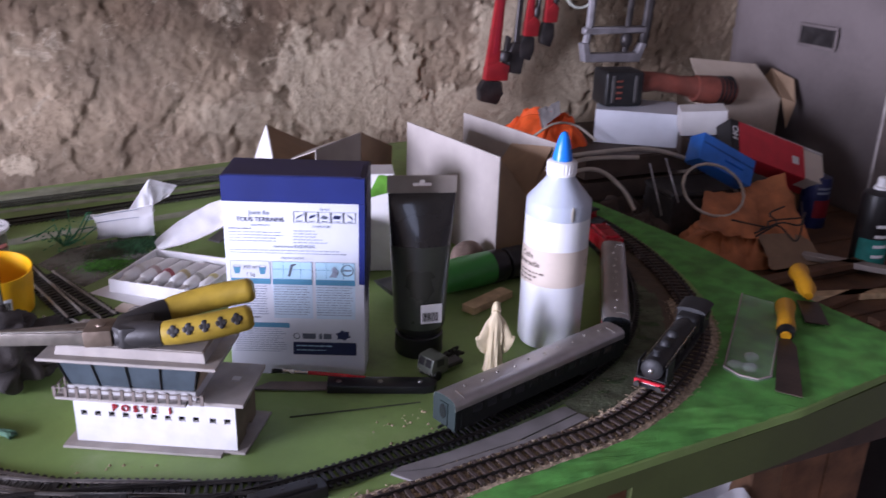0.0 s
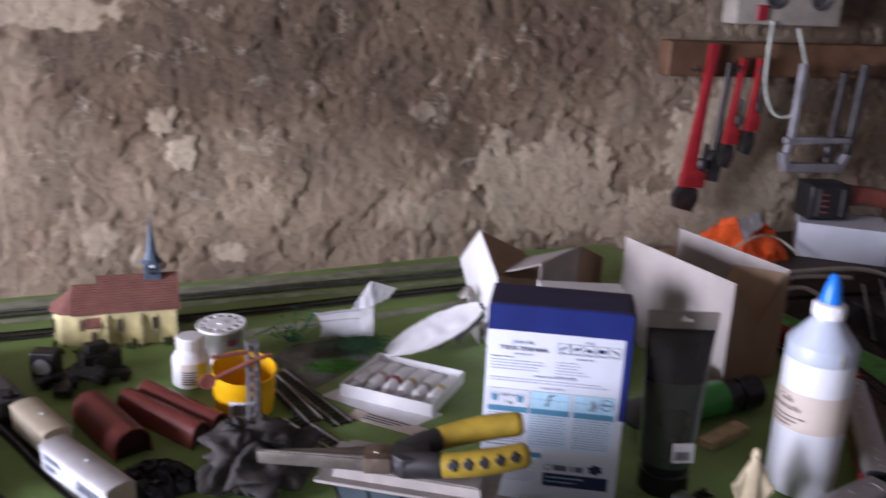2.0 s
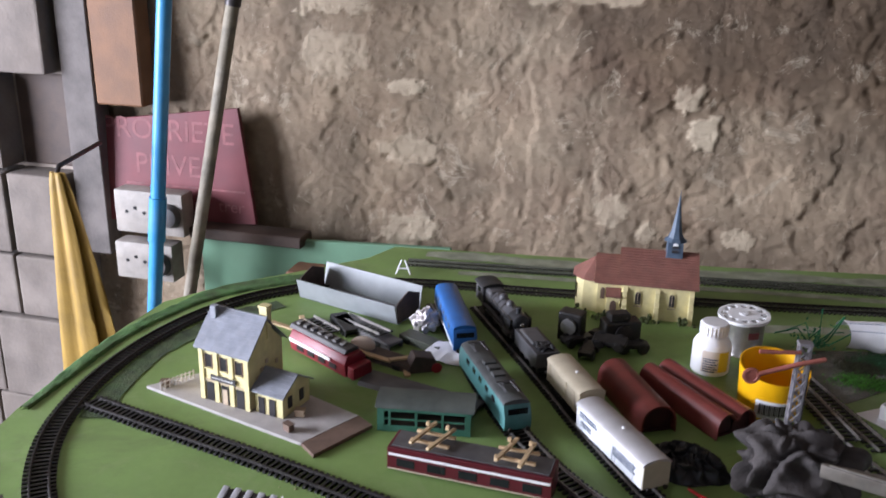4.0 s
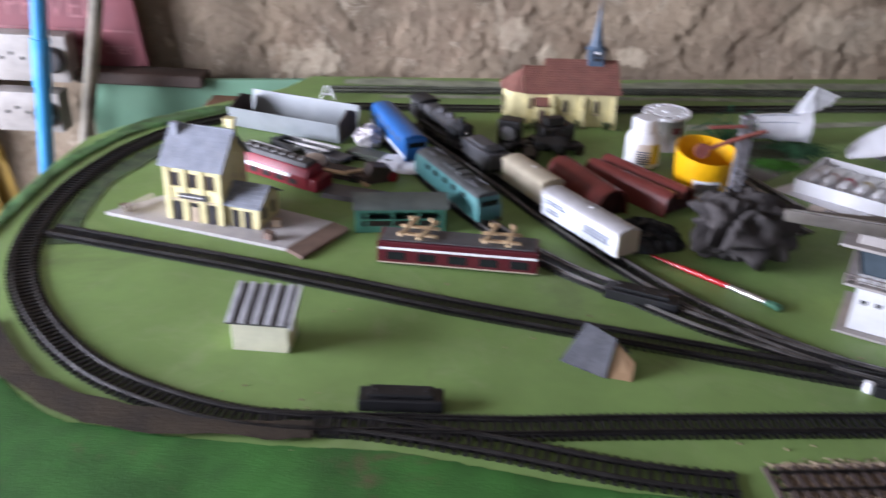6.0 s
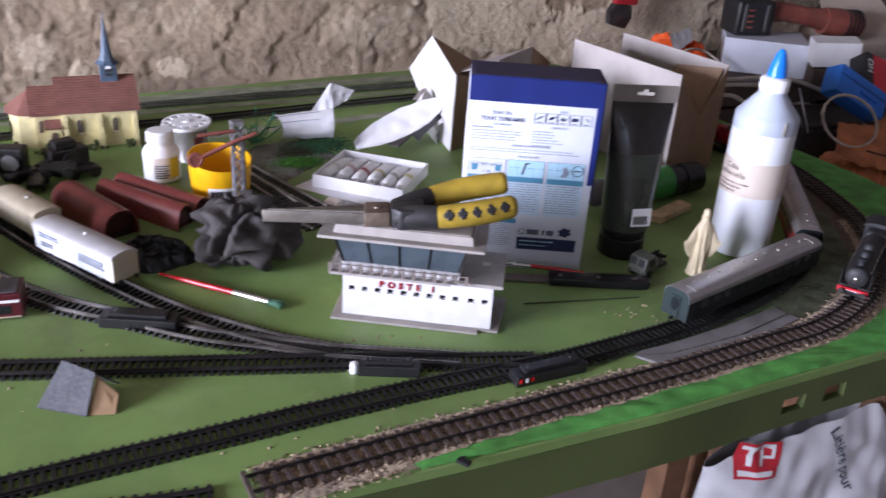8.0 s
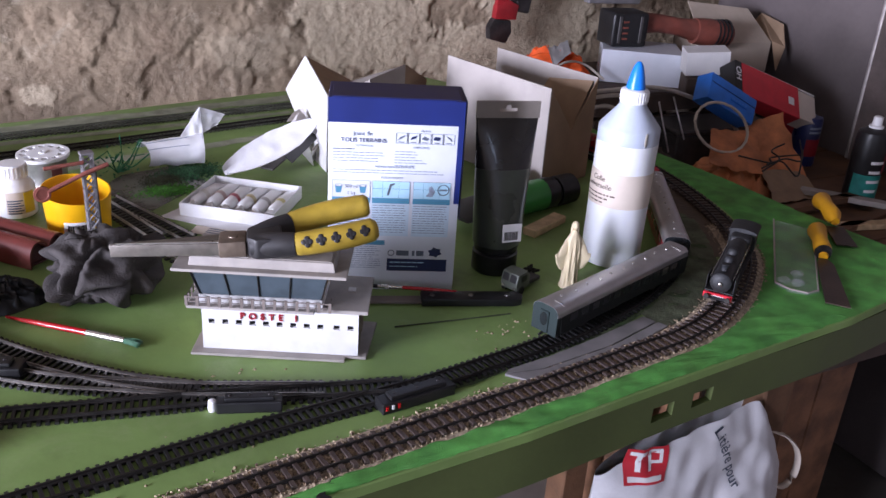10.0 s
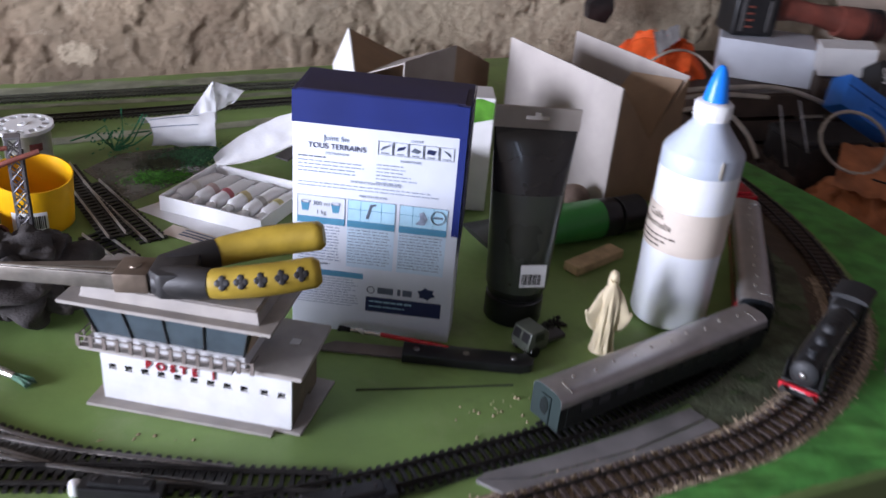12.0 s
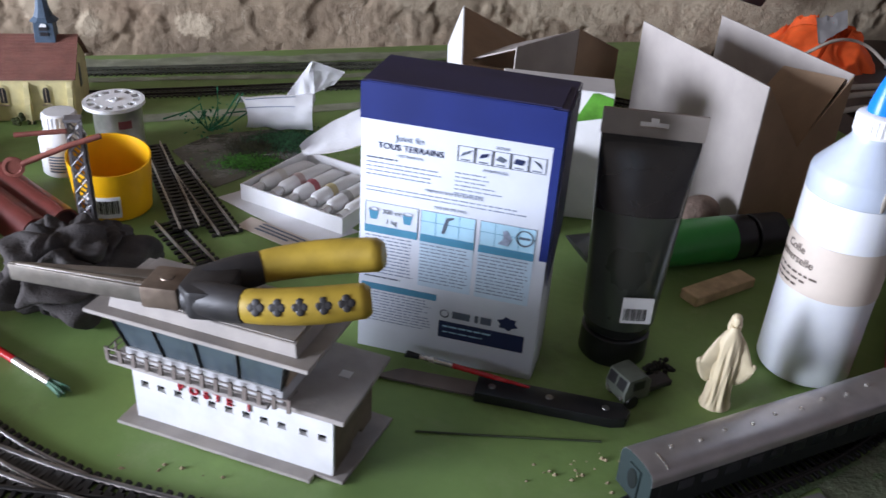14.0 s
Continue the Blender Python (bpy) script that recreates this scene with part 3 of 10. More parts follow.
grass_strip("grass_corner", [(0.56, 0.449), (0.64, 0.493), (0.725, 0.565), (0.783, 0.665), (0.82, 0.78), (0.84, 0.90), (0.843, 1.02), (0.82, 1.14)], [(0.70, 0.398), (0.82, 0.416), (0.932, 0.436), (0.953, 0.48), (0.927, 0.68), (0.918, 0.85), (0.892, 1.02), (0.868, 1.16)], "bright green painted turf at the board's end", M_GRASS, 0.003, 0.006, 0.0006)
grass_strip("grass_front", [(-0.925, 0.50), (-0.865, 0.44), (-0.80, 0.395), (-0.745, 0.386), (-0.69, 0.379), (-0.60, 0.375), (-0.50, 0.376), (-0.42, 0.362), (-0.34, 0.348), (-0.25, 0.3425), (-0.15, 0.3475)], [(-0.985, 0.48), (-0.95, 0.385), (-0.91, 0.325), (-0.85, 0.275), (-0.72, 0.264), (-0.62, 0.278), (-0.50, 0.297), (-0.42, 0.308), (-0.34, 0.321), (-0.25, 0.332), (-0.15, 0.3405)], "emerald green painted ground in front of the curved track", M_EMERALD, 0.002, 0.006, 0.0005)
grass_strip("grass_left", [(-1.018, 0.70), (-1.02, 0.80), (-1.022, 0.90), (-1.005, 1.0), (-0.97, 1.09), (-0.90, 1.17), (-0.80, 1.245)], [(-1.03, 0.70), (-1.045, 0.82), (-1.044, 0.94), (-1.02, 1.05), (-0.995, 1.13), (-0.93, 1.20), (-0.82, 1.275)], "dark mossy turf along the curved edge", M_DARKGRASS)
grass_strip("grass_between", [(0.45, 0.503), (0.48, 0.517), (0.51, 0.532), (0.60, 0.594), (0.675, 0.68), (0.725, 0.775)], [(0.45, 0.458), (0.48, 0.468), (0.51, 0.478), (0.60, 0.533), (0.675, 0.61), (0.732, 0.71)], "dusty grey-green turf between the two curved tracks", M_DUSTYTURF, 0.0016, 0.006, 0.0006)

# ---- the things in the middle of the board ----
M_WHITECARD = mat("white_printed_card", (0.63, 0.66, 0.72), 0.45, var=0.05, scale=20, bump=0.03, dirt=0.08, dirt_col=(0.5, 0.52, 0.55))
M_NAVY = mat("navy_printed_card", (0.004, 0.014, 0.125), 0.6, var=0.12, scale=20, bump=0.03)
M_NAVYTOP = mat("navy_card_top", (0.03, 0.028, 0.075), 0.5, var=0.15, scale=20, bump=0.03)
M_INK = mat("grey_blue_ink", (0.10, 0.12, 0.16), 0.5, var=0.1, bump=0)
M_PALEINK = mat("pale_grey_ink", (0.24, 0.28, 0.36), 0.5, var=0.25, scale=300, bump=0)
M_SKYINK = mat("light_blue_ink", (0.075, 0.25, 0.38), 0.5, var=0.08, bump=0)
M_ICEINK = mat("ice_blue_ink", (0.42, 0.66, 0.80), 0.5, var=0.12, bump=0)
M_DARKINK = mat("dark_navy_ink", (0.012, 0.02, 0.07), 0.5, var=0.1, bump=0)


def card_bars(g, rnd, x0, x1, z_top, rows, pitch, thick, y, ragged=0.25):
    """Lines of unreadable print as broken bars."""
    for i in range(rows):
        z, x, end = z_top - i * pitch, x0, x1 - (x1 - x0) * ragged * rnd.random()
        while x < end:
            w = rnd.uniform(0.003, 0.009)
            g.box(x, min(x + w, end), y, y + 0.0004, z - thick / 2, z + thick / 2)
            x += w + 0.0011


M_TINTBLUE = mat("very_pale_blue_print", (0.50, 0.62, 0.72), 0.5, var=0.08, scale=25, bump=0)


def grout_box():
    w, d, h = 0.1535, 0.069, 0.2390
    t = thing("cardboard_box", at(0.1220, 0.6970, 0, -23.0), "white and navy printed cardboard carton of powder standing upright", "box")
    g = Geo().prism([(0, 0), (w, 0), (w + 0.0015, d * 0.5), (w, d), (0, d), (-0.001, d * 0.5)], 0.0006, h - 0.0004)
    part("carton", g.mesh(bevel=0.0016, seg=2, smooth=35), M_WHITECARD, t)
    f = -0.0009
    part("navy_band", Geo().box(-0.0004, w + 0.0004, f, 0.0010, h - 0.0275, h + 0.0009).mesh(), M_NAVY, t, "deep blue printed band")
    part("navy_edge", Geo().box(w - 0.0062, w + 0.0004, f, -0.0001, 0.1165, h - 0.0277).mesh(), M_NAVY, t)
    part("navy_side", Geo().prism([(0.0006, 0.095), (d * 0.42, 0.10), (d - 0.001, 0.118), (d - 0.001, h + 0.0009), (0.0006, h + 0.0009)], w + 0.0019, w + 0.0024, "x").mesh(), M_NAVYTOP, t)
    lid = part("lid", Geo().box(-0.0003, w + 0.0012, 0.0012, d - 0.0006, h - 0.0012, h + 0.0016).mesh(bevel=0.0006), M_NAVYTOP, t, "dark navy top flap")
    part("tuck_flap", Geo().box(0.004, w - 0.004, 0.0012, d - 0.02, h + 0.0017, h + 0.0027).mesh(bevel=0.0005), M_NAVYTOP, lid)
    part("fold_line", Geo().box(0.004, w - 0.01, -0.0002, 0.0012, h + 0.0004, h + 0.0019).mesh(), M_NAVY, lid)
    y = -0.0004
    rnd = random.Random(8)

    def words(text, size, x, z, material, name="lettering"):
        me = letters(text, size, 0.0001)
        part(name, me, material, t, m=pose(x, -0.0006, z, 90, 0, 0))

    words("Joint fin", 0.0072, 0.0390, 0.1990, M_PALEINK)
    words("TOUS TERRAINS", 0.0071, 0.0400, 0.1912, M_DARKINK)
    words("300 ml", 0.0058, 0.0270, 0.1350, M_INK)
    words("1 kg", 0.0058, 0.0270, 0.1265, M_INK)
    words("OUTILS", 0.0032, 0.110, 0.2042, M_PALEINK)
    words("DESTINATION", 0.0032, 0.0400, 0.1848, M_PALEINK)
    words("AVANTAGES", 0.0034, 0.1060, 0.1845, M_PALEINK)
    words("PREPARATION DES SUPPORTS", 0.0034, 0.0760, 0.1600, M_PALEINK)
    words("MISE EN OEUVRE", 0.0034, 0.0740, 0.1468, M_PALEINK)
    for x0 in (0.0512, 0.0990):
        part("tinted_column", Geo().box(x0, x0 + 0.0440, -0.0002, 0.0003, 0.073, 0.1145).mesh(), M_TINTBLUE, t)
    bold, pale = Geo(), Geo()
    card_bars(bold, rnd, 0.005, 0.030, 0.1805, 1, 0.004, 0.0012, y - 0.0001, 0)
    card_bars(pale, rnd, 0.005, 0.066, 0.1765, 4, 0.0034, 0.0010, y)
    card_bars(pale, rnd, 0.076, 0.118, 0.1790, 6, 0.0034, 0.0009, y, 0.5)
    card_bars(pale, rnd, 0.005, 0.142, 0.1555, 2, 0.0032, 0.0009, y, 0.12)
    for x0 in (0.0055, 0.0520, 0.0998):
        card_bars(pale, rnd, x0, x0 + 0.041, 0.1120, 12, 0.0031, 0.0009, y, 0.10)
    card_bars(bold, rnd, 0.0055, 0.036, 0.0735, 1, 0.0032, 0.0011, y - 0.0001, 0)
    card_bars(pale, rnd, 0.0055, 0.066, 0.0585, 11, 0.0028, 0.0007, y, 0.2)
    tagged(part("small_print", pale.mesh(), M_PALEINK, t), kind="stuff")
    tagged(part("bold_print", bold.mesh(), M_INK, t), kind="stuff")
    # three pictures with their captions
    for n, x0 in enumerate((0.0048, 0.0512, 0.0990)):
        part("picture_panel", Geo().box(x0, x0 + 0.044, y, y + 0.0005, 0.1215, 0.1425).mesh(), M_ICEINK if n else M_WHITECARD, t, "pale blue printed picture")
        part("caption_bar", Geo().box(x0, x0 + 0.044, y - 0.0002, y + 0.0005, 0.1148, 0.1215).mesh(), M_SKYINK, t)
        fr = Geo()
        for a, b, c, e in ((0, 0.044, 0.1422, 0.1426), (0, 0.0004, 0.1217, 0.1426), (0.0436, 0.044, 0.1217, 0.1426)):
            fr.box(x0 + a, x0 + b, y - 0.0002, y + 0.0005, c, e)
        part("picture_frame", fr.mesh(), M_PALEINK, t)
        if n:
            joints = Geo()
            for k in (0.012, 0.031):
                joints.box(x0 + k, x0 + k + 0.0003, y - 0.0002, y + 0.0005, 0.1217, 0.1422)
            joints.box(x0 + 0.0004, x0 + 0.0436, y - 0.0002, y + 0.0005, 0.1330, 0.1333)
            part("tile_joint_lines", joints.mesh(), M_SKYINK, t)
            tool = [(0.017, 0.125), (0.0195, 0.125), (0.0225, 0.137), (0.0265, 0.139), (0.0262, 0.1405), (0.0205, 0.139)] if n == 1 else [(0.015, 0.125), (0.023, 0.1245), (0.026, 0.131), (0.0215, 0.138), (0.018, 0.136), (0.019, 0.130)]
            part("picture_tool", Geo().prism([(x0 + a, b) for a, b in tool], y - 0.0004, y + 0.0005, "y").mesh(), M_INK if n == 1 else M_PALEINK, t)
    part("stamp", Geo().lathe([(0.0066, 0), (0.0070, 0.0003), (0.0063, 0.0003), (0.0059, 0)], 28, pose(0.1345, y - 0.0004, 0.1335, 90, 0, 0), closed=False).mesh(), M_INK, t)
    part("stamp_bar", Geo().box(0.1302, 0.1388, y - 0.0005, y, 0.1325, 0.1343).mesh(), M_INK, t)
    for x0 in (0.0095, 0.0375):
        part("bucket_icon", Geo().prism([(x0, 0.127), (x0 + 0.0055, 0.127), (x0 + 0.0068, 0.135), (x0 - 0.0013, 0.135)], y - 0.0002, y + 0.0005, "y").mesh(), M_SKYINK, t)
        part("bucket_rim", Geo().lathe([(0.0040, 0), (0.0042, 0.0003), (0.0034, 0.0003), (0.0032, 0)], 20, pose(x0 + 0.0028, y - 0.0004, 0.1362, 90, 0, 0) @ Matrix.Diagonal((1, 0.4, 1, 1)), closed=False).mesh(), M_PALEINK, t)
    # a row of tool pictures
    for k in range(5):
        x0 = 0.0765 + k * 0.0136
        fr = Geo()
        for a, b, c, e in ((0, 0.0127, 0.2012, 0.2015), (0, 0.0127, 0.1890, 0.1893), (0, 0.0003, 0.1893, 0.2012), (0.0124, 0.0127, 0.1893, 0.2012)):
            fr.box(x0 + a, x0 + b, y - 0.0002, y + 0.0005, c, e)
        fr.box(x0 + 0.003, x0 + 0.0097, y - 0.0002, y + 0.0005, 0.1902, 0.1910)
        part("icon_frame", fr.mesh(), M_INK, t)
        shape = [[(0.002, 0.003), (0.009, 0.007), (0.011, 0.0095), (0.004, 0.0065)], [(0.003, 0.004), (0.009, 0.006), (0.0105, 0.009), (0.0045, 0.0075)], [(0.002, 0.005), (0.008, 0.0035), (0.0105, 0.006), (0.005, 0.0085)],
                 [(0.002, 0.0045), (0.009, 0.0040), (0.0105, 0.0080), (0.0035, 0.0085)], [(0.003, 0.0095), (0.008, 0.0075), (0.0098, 0.0035), (0.0088, 0.0068)]][k]
        part("tool_icon", Geo().prism([(x0 + a, 0.1895 + b) for a, b in shape], y - 0.0002, y + 0.0005, "y").mesh(), M_DARKINK if k in (1, 3) else M_INK, t)
    part("blue_heading", Geo().box(0.003, 0.068, y - 0.0002, y + 0.0005, 0.0610, 0.0668).mesh(), M_SKYINK, t)
    part("address_panel", Geo().box(0.0715, 0.1440, y - 0.0002, y + 0.0005, 0.0270, 0.0430).mesh(), M_DARKINK, t, "dark navy panel with pale bars")
    bars = Geo()
    card_bars(bars, rnd, 0.075, 0.116, 0.0385, 1, 0.003, 0.0014, y - 0.0004, 0)
    card_bars(bars, rnd, 0.075, 0.109, 0.0330, 1, 0.003, 0.0009, y - 0.0004, 0)
    part("pale_bars", bars.mesh(), M_ICEINK, t)
    part("recycling_ring", Geo().lathe([(0.0038, 0), (0.0040, 0.0003), (0.0033, 0.0003), (0.0030, 0)], 18, pose(0.0760, y - 0.0004, 0.0510, 90, 0, 0), closed=False).mesh(), M_INK, t)
    for x0, w2 in ((0.0825, 0.015), (0.1015, 0.003), (0.1065, 0.009)):
        part("symbol_block", Geo().box(x0, x0 + w2, y - 0.0002, y + 0.0005, 0.0475, 0.0540).mesh(), M_INK, t)
    star = [(0.129 + (0.0092 if k % 2 else 0.0062) * math.cos(k * 0.5236 + 0.2), 0.0525 + (0.0068 if k % 2 else 0.005) * math.sin(k * 0.5236 + 0.2)) for k in range(12)]
    part("map_symbol", Geo().prism(star, y - 0.0002, y + 0.0005, "y").mesh(), M_DARKINK, t)
    return t


grout_box()

M_MILK = mat("milky_polyethylene", (0.75, 0.77, 0.80), 0.35, var=0.04, scale=15, bump=0.02, sub=0.25)
M_HAZE = mat("hazy_empty_plastic", (0.44, 0.49, 0.57), 0.35, var=0.08, scale=25, bump=0.05, sub=0.2)
M_BLUECAP = mat("bright_blue_plastic", (0.01, 0.19, 0.72), 0.3, var=0.06, bump=0.02)
M_WHITEPL = mat("white_plastic", (0.80, 0.80, 0.80), 0.35, var=0.05, bump=0.03, dirt=0.1, dirt_col=(0.55, 0.52, 0.48))
M_LABEL = mat("cream_paper_label", (0.62, 0.54, 0.46), 0.6, var=0.06, scale=20, bump=0.03)


def wrap(me, radius, mid):
    """Bends flat lettering round an upright cylinder; mid is the angle of its middle."""
    for v in me.vertices:
        a = mid + v.co.x / radius
        r = radius + v.co.z
        v.co = (r * math.cos(a), r * math.sin(a), v.co.y)
    return me


M_DRIP = mat("dried_glue_drip", (0.34, 0.31, 0.26), 0.4, var=0.2, scale=80, bump=0.1)
M_FADEDINK = mat("faded_brown_ink", (0.10, 0.075, 0.06), 0.6, var=0.2, bump=0)


def glue_bottle():
    t = thing("glue_bottle", at(0.514, 0.647, 0, 0) @ Matrix.Scale(1.03, 4), "tall milky plastic glue bottle with a blue nozzle and cream label", "bottle")
    r = 0.0385
    part("body", Geo().lathe([(0.030, 0.001), (r - 0.002, 0.0025), (r, 0.007), (r, 0.166)], 40).mesh(smooth=50), M_MILK, t)
    up = part("shoulder", Geo().lathe([(r, 0.1662), (r, 0.182), (r - 0.001, 0.185), (0.017, 0.210), (0.0165, 0.215)], 40).mesh(smooth=50), M_HAZE, t, "empty hazy upper part")
    part("dried_drip", Geo().ball(0, 0, 0, 0.0024, 0.0010, 0.0095, m=at(-0.004, -r - 0.0001, 0.176)).mesh(smooth=60), M_DRIP, up)
    collar = part("collar", Geo().lathe([(0.0165, 0.2135), (0.0170, 0.215), (0.0170, 0.229), (0.0145, 0.231)], 32).mesh(smooth=40), M_WHITEPL, t)
    for k in range(28):
        a = 2 * math.pi * k / 28
        part("grip_rib", Geo().box(-0.0005, 0.0005, -0.0006, 0.0006, 0.216, 0.228, Matrix.Rotation(a, 4, "Z") @ Matrix.Translation((0.0171, 0, 0))).mesh(), M_WHITEPL, collar)
    part("nozzle", Geo().lathe([(0.0118, 0.2305), (0.0112, 0.236), (0.0085, 0.249), (0.0055, 0.259), (0.003, 0.263), (0.0008, 0.264)], 24).mesh(smooth=50), M_BLUECAP, t, "tapered blue nozzle cap")
    a0, a1, n = radians(-215), radians(-15), 40
    g = Geo()
    vs = [((r + k) * math.cos(a0 + (a1 - a0) * i / n) for k in (0,)) for i in range(n + 1)]
    vs, fs = [], []
    for i in range(n + 1):
        a = a0 + (a1 - a0) * i / n
        for rr, z in ((r + 0.0002, 0.085), (r + 0.0005, 0.085), (r + 0.0005, 0.130), (r + 0.0002, 0.130)):
            vs.append((rr * math.cos(a), rr * math.sin(a), z))
    for i in range(n):
        fs += [(4 * i + 1, 4 * i + 5, 4 * i + 6, 4 * i + 2)]
    lab = part("label", Geo().add(vs, fs).mesh(smooth=60), M_LABEL, t, "cream paper label with dark print")
    for text, size, z, off in (("Colle", 0.0095, 0.1205, -0.006), ("universelle", 0.0095, 0.111, 0.0)):
        me = wrap(letters(text, size, 0.0001, bold=0.0001), r + 0.0008, radians(-176))
        me.transform(Matrix.Translation((0, 0, z)))
        part("lettering", me, M_FADEDINK, lab)
    bars = Geo()
    rnd = random.Random(3)
    for i in range(3):
        z = 0.1005 - 0.0052 * i
        x = -0.022
        while x < 0.02 - 0.006 * i:
            w = rnd.uniform(0.003, 0.007)
            for s in range(3):
                b0 = radians(-176) + (x + w * s / 3) / r
                b1 = radians(-176) + (x + w * (s + 1) / 3) / r
                bars.add([((r + 0.001) * math.cos(b), (r + 0.001) * math.sin(b), zz) for zz in (z - 0.001, z + 0.001) for b in (b0, b1)], [(0, 1, 3, 2)])
            x += w + 0.0015
    part("small_print", bars.mesh(), M_FADEDINK, lab)
    ring = Geo()
    for k in range(20):
        c0, c1 = 2 * math.pi * k / 20, 2 * math.pi * (k + 1) / 20
        pts = []
        for c, rr in ((c0, 0.0055), (c1, 0.0055), (c1, 0.0046), (c0, 0.0046)):
            b = radians(-48) + rr * math.cos(c) / r
            pts.append(((r + 0.001) * math.cos(b), (r + 0.001) * math.sin(b), 0.1125 + rr * math.sin(c)))
        ring.add(pts, [(0, 1, 2, 3)])
    part("round_mark", ring.mesh(), M_FADEDINK, lab)
    return t


glue_bottle()

M_POSTEWALL = mat("white_styrene_wall", (0.60, 0.60, 0.605), 0.55, var=0.07, scale=40, bump=0.08, dirt=0.3, dirt_col=(0.55, 0.5, 0.42))
M_POSTEGREY = mat("dusty_grey_styrene", (0.30, 0.275, 0.255), 0.7, var=0.12, scale=45, bump=0.1, dirt=0.3, dirt_col=(0.42, 0.37, 0.30))
M_BEIGE = mat("beige_styrene", (0.46, 0.36, 0.25), 0.6, var=0.12, scale=40, bump=0.08, dirt=0.3, dirt_col=(0.3, 0.24, 0.18))
# End wall's brown stain, taken darker to stand in for its shaded side.
M_STAINSHADE = mat("brown_stained_shaded_styrene", (0.15, 0.115, 0.08), 0.7, var=0.25, scale=35, bump=0.15, dirt=0.5, dirt_col=(0.27, 0.22, 0.165))
M_GLAZE = mat("dark_blue_glazing", (0.055, 0.072, 0.084), 0.12, var=0.2, scale=30, bump=0.0, coat=0.4)
M_BLACKPL = mat("black_plastic", (0.012, 0.012, 0.013), 0.38, var=0.25, scale=50, bump=0.06, dirt=0.12, dirt_col=(0.05, 0.045, 0.04))
M_REDPAINT = mat("red_lettering", (0.27, 0.012, 0.022), 0.5, var=0.1, bump=0)
M_STEELGREY = mat("grey_moulded_rail", (0.15, 0.125, 0.11), 0.5, var=0.2, bump=0.05)


def signal_box():
    t = thing("model_signal_box", at(-0.0484, 0.6115, 0, -27.6), "white model railway signal box with grey roofs and red lettering", "model building")
    part("plinth", Geo().prism([(-0.011, -0.011), (0.150, -0.011), (0.150, -0.003), (0.172, -0.003), (0.178, 0.075), (-0.011, 0.085)], 0.0, 0.003).mesh(bevel=0.0006), M_POSTEGREY, t)
    # front wall with its row of small square openings
    xs = [0.0068 + 0.01415 * k for k in range(9)] + [0.1370, 0.1515]
    g, z0, z1 = Geo(), 0.0335, 0.0385
    edges = [0.0] + [e for x in xs for e in (x, x + 0.0062)] + [0.163]
    g.box(0, 0.163, 0, 0.003, 0.003, z0).box(0, 0.163, 0, 0.003, z1, 0.054)
    for a, b in zip(edges[::2], edges[1::2]):
        g.box(a, b, 0, 0.003, z0, z1)
    front = part("front_wall", g.mesh(), M_POSTEWALL, t)
    for x in xs:
        part("window_recess", Geo().box(x - 0.0004, x + 0.0066, 0.0031, 0.004, z0 - 0.0005, z1 + 0.0005).mesh(), M_BLACKPL, front)
        part("sill", Geo().box(x - 0.0004, x + 0.0066, -0.0007, 0.0, z0 - 0.0011, z0).mesh(), M_POSTEWALL, front)
    part("lettering", letters("POSTE 1", 0.0100, 0.0006, bold=0.0003, space=1.8), M_REDPAINT, t, "raised red letters", pose(0.070, -0.0009, 0.0440, 90, 0, 0))
    part("side_wall", Geo().prism([(0.0031, 0.0031), (0.030, 0.0031), (0.032, 0.0085), (0.047, 0.0090), (0.050, 0.0031), (0.068, 0.0031), (0.068, 0.054), (0.0031, 0.054)], 0.160, 0.163, "x").mesh(bevel=0.0004), M_STAINSHADE, t, "brown stained end wall, coloured darker as in shade, with a broken foot")
    part("window_recess", Geo().box(0.1628, 0.1634, 0.040, 0.048, 0.033, 0.040).mesh(), M_BLACKPL, t)
    part("side_wall", Geo().box(0.0, 0.003, 0.0031, 0.068, 0.003, 0.054).mesh(bevel=0.0004), M_BEIGE, t)
    part("back_wall", Geo().box(0.003, 0.160, 0.065, 0.068, 0.003, 0.054).mesh(bevel=0.0004), M_BEIGE, t)
    part("terrace", Geo().box(0.118, 0.173, -0.004, 0.078, 0.0543, 0.0585).mesh(bevel=0.0006), M_POSTEGREY, t, "flat grey terrace roof, dusty")
    part("deck", Geo().box(-0.013, 0.1175, -0.009, 0.078, 0.0543, 0.0575).mesh(bevel=0.0006), M_POSTEGREY, t)
    part("roof_hatch", Geo().box(0.148, 0.156, 0.040, 0.048, 0.0586, 0.0596).mesh(), M_POSTEWALL, t)
    # balcony railing
    rail = part("balcony_rail", Geo().tube([(-0.0125, 0.05, 0.0675), (-0.0125, -0.0085, 0.0675), (0.134, -0.0085, 0.0675), (0.134, 0.004, 0.0675)], 0.0007, 6).tube([(-0.0125, 0.05, 0.0625), (-0.0125, -0.0085, 0.0625), (0.134, -0.0085, 0.0625)], 0.0005, 6).mesh(), M_STEELGREY, t)
    for k in range(14):
        part("baluster", Geo().box(-0.0015, 0.0015, -0.0009, 0.0009, 0.0575, 0.0690, at(-0.0125 + 0.01127 * k, -0.0085)).mesh(), M_STEELGREY, rail)
    for k in range(5):
        part("baluster", Geo().box(-0.0007, 0.0007, -0.0007, 0.0007, 0.0575, 0.0675, at(-0.0125, 0.001 + 0.012 * k)).mesh(), M_STEELGREY, rail)
    # glazed cabin, leaning outwards
    part("cabin_sill", Geo().box(-0.002, 0.126, -0.002, 0.058, 0.0576, 0.0675).mesh(bevel=0.0006), M_POSTEWALL, t)
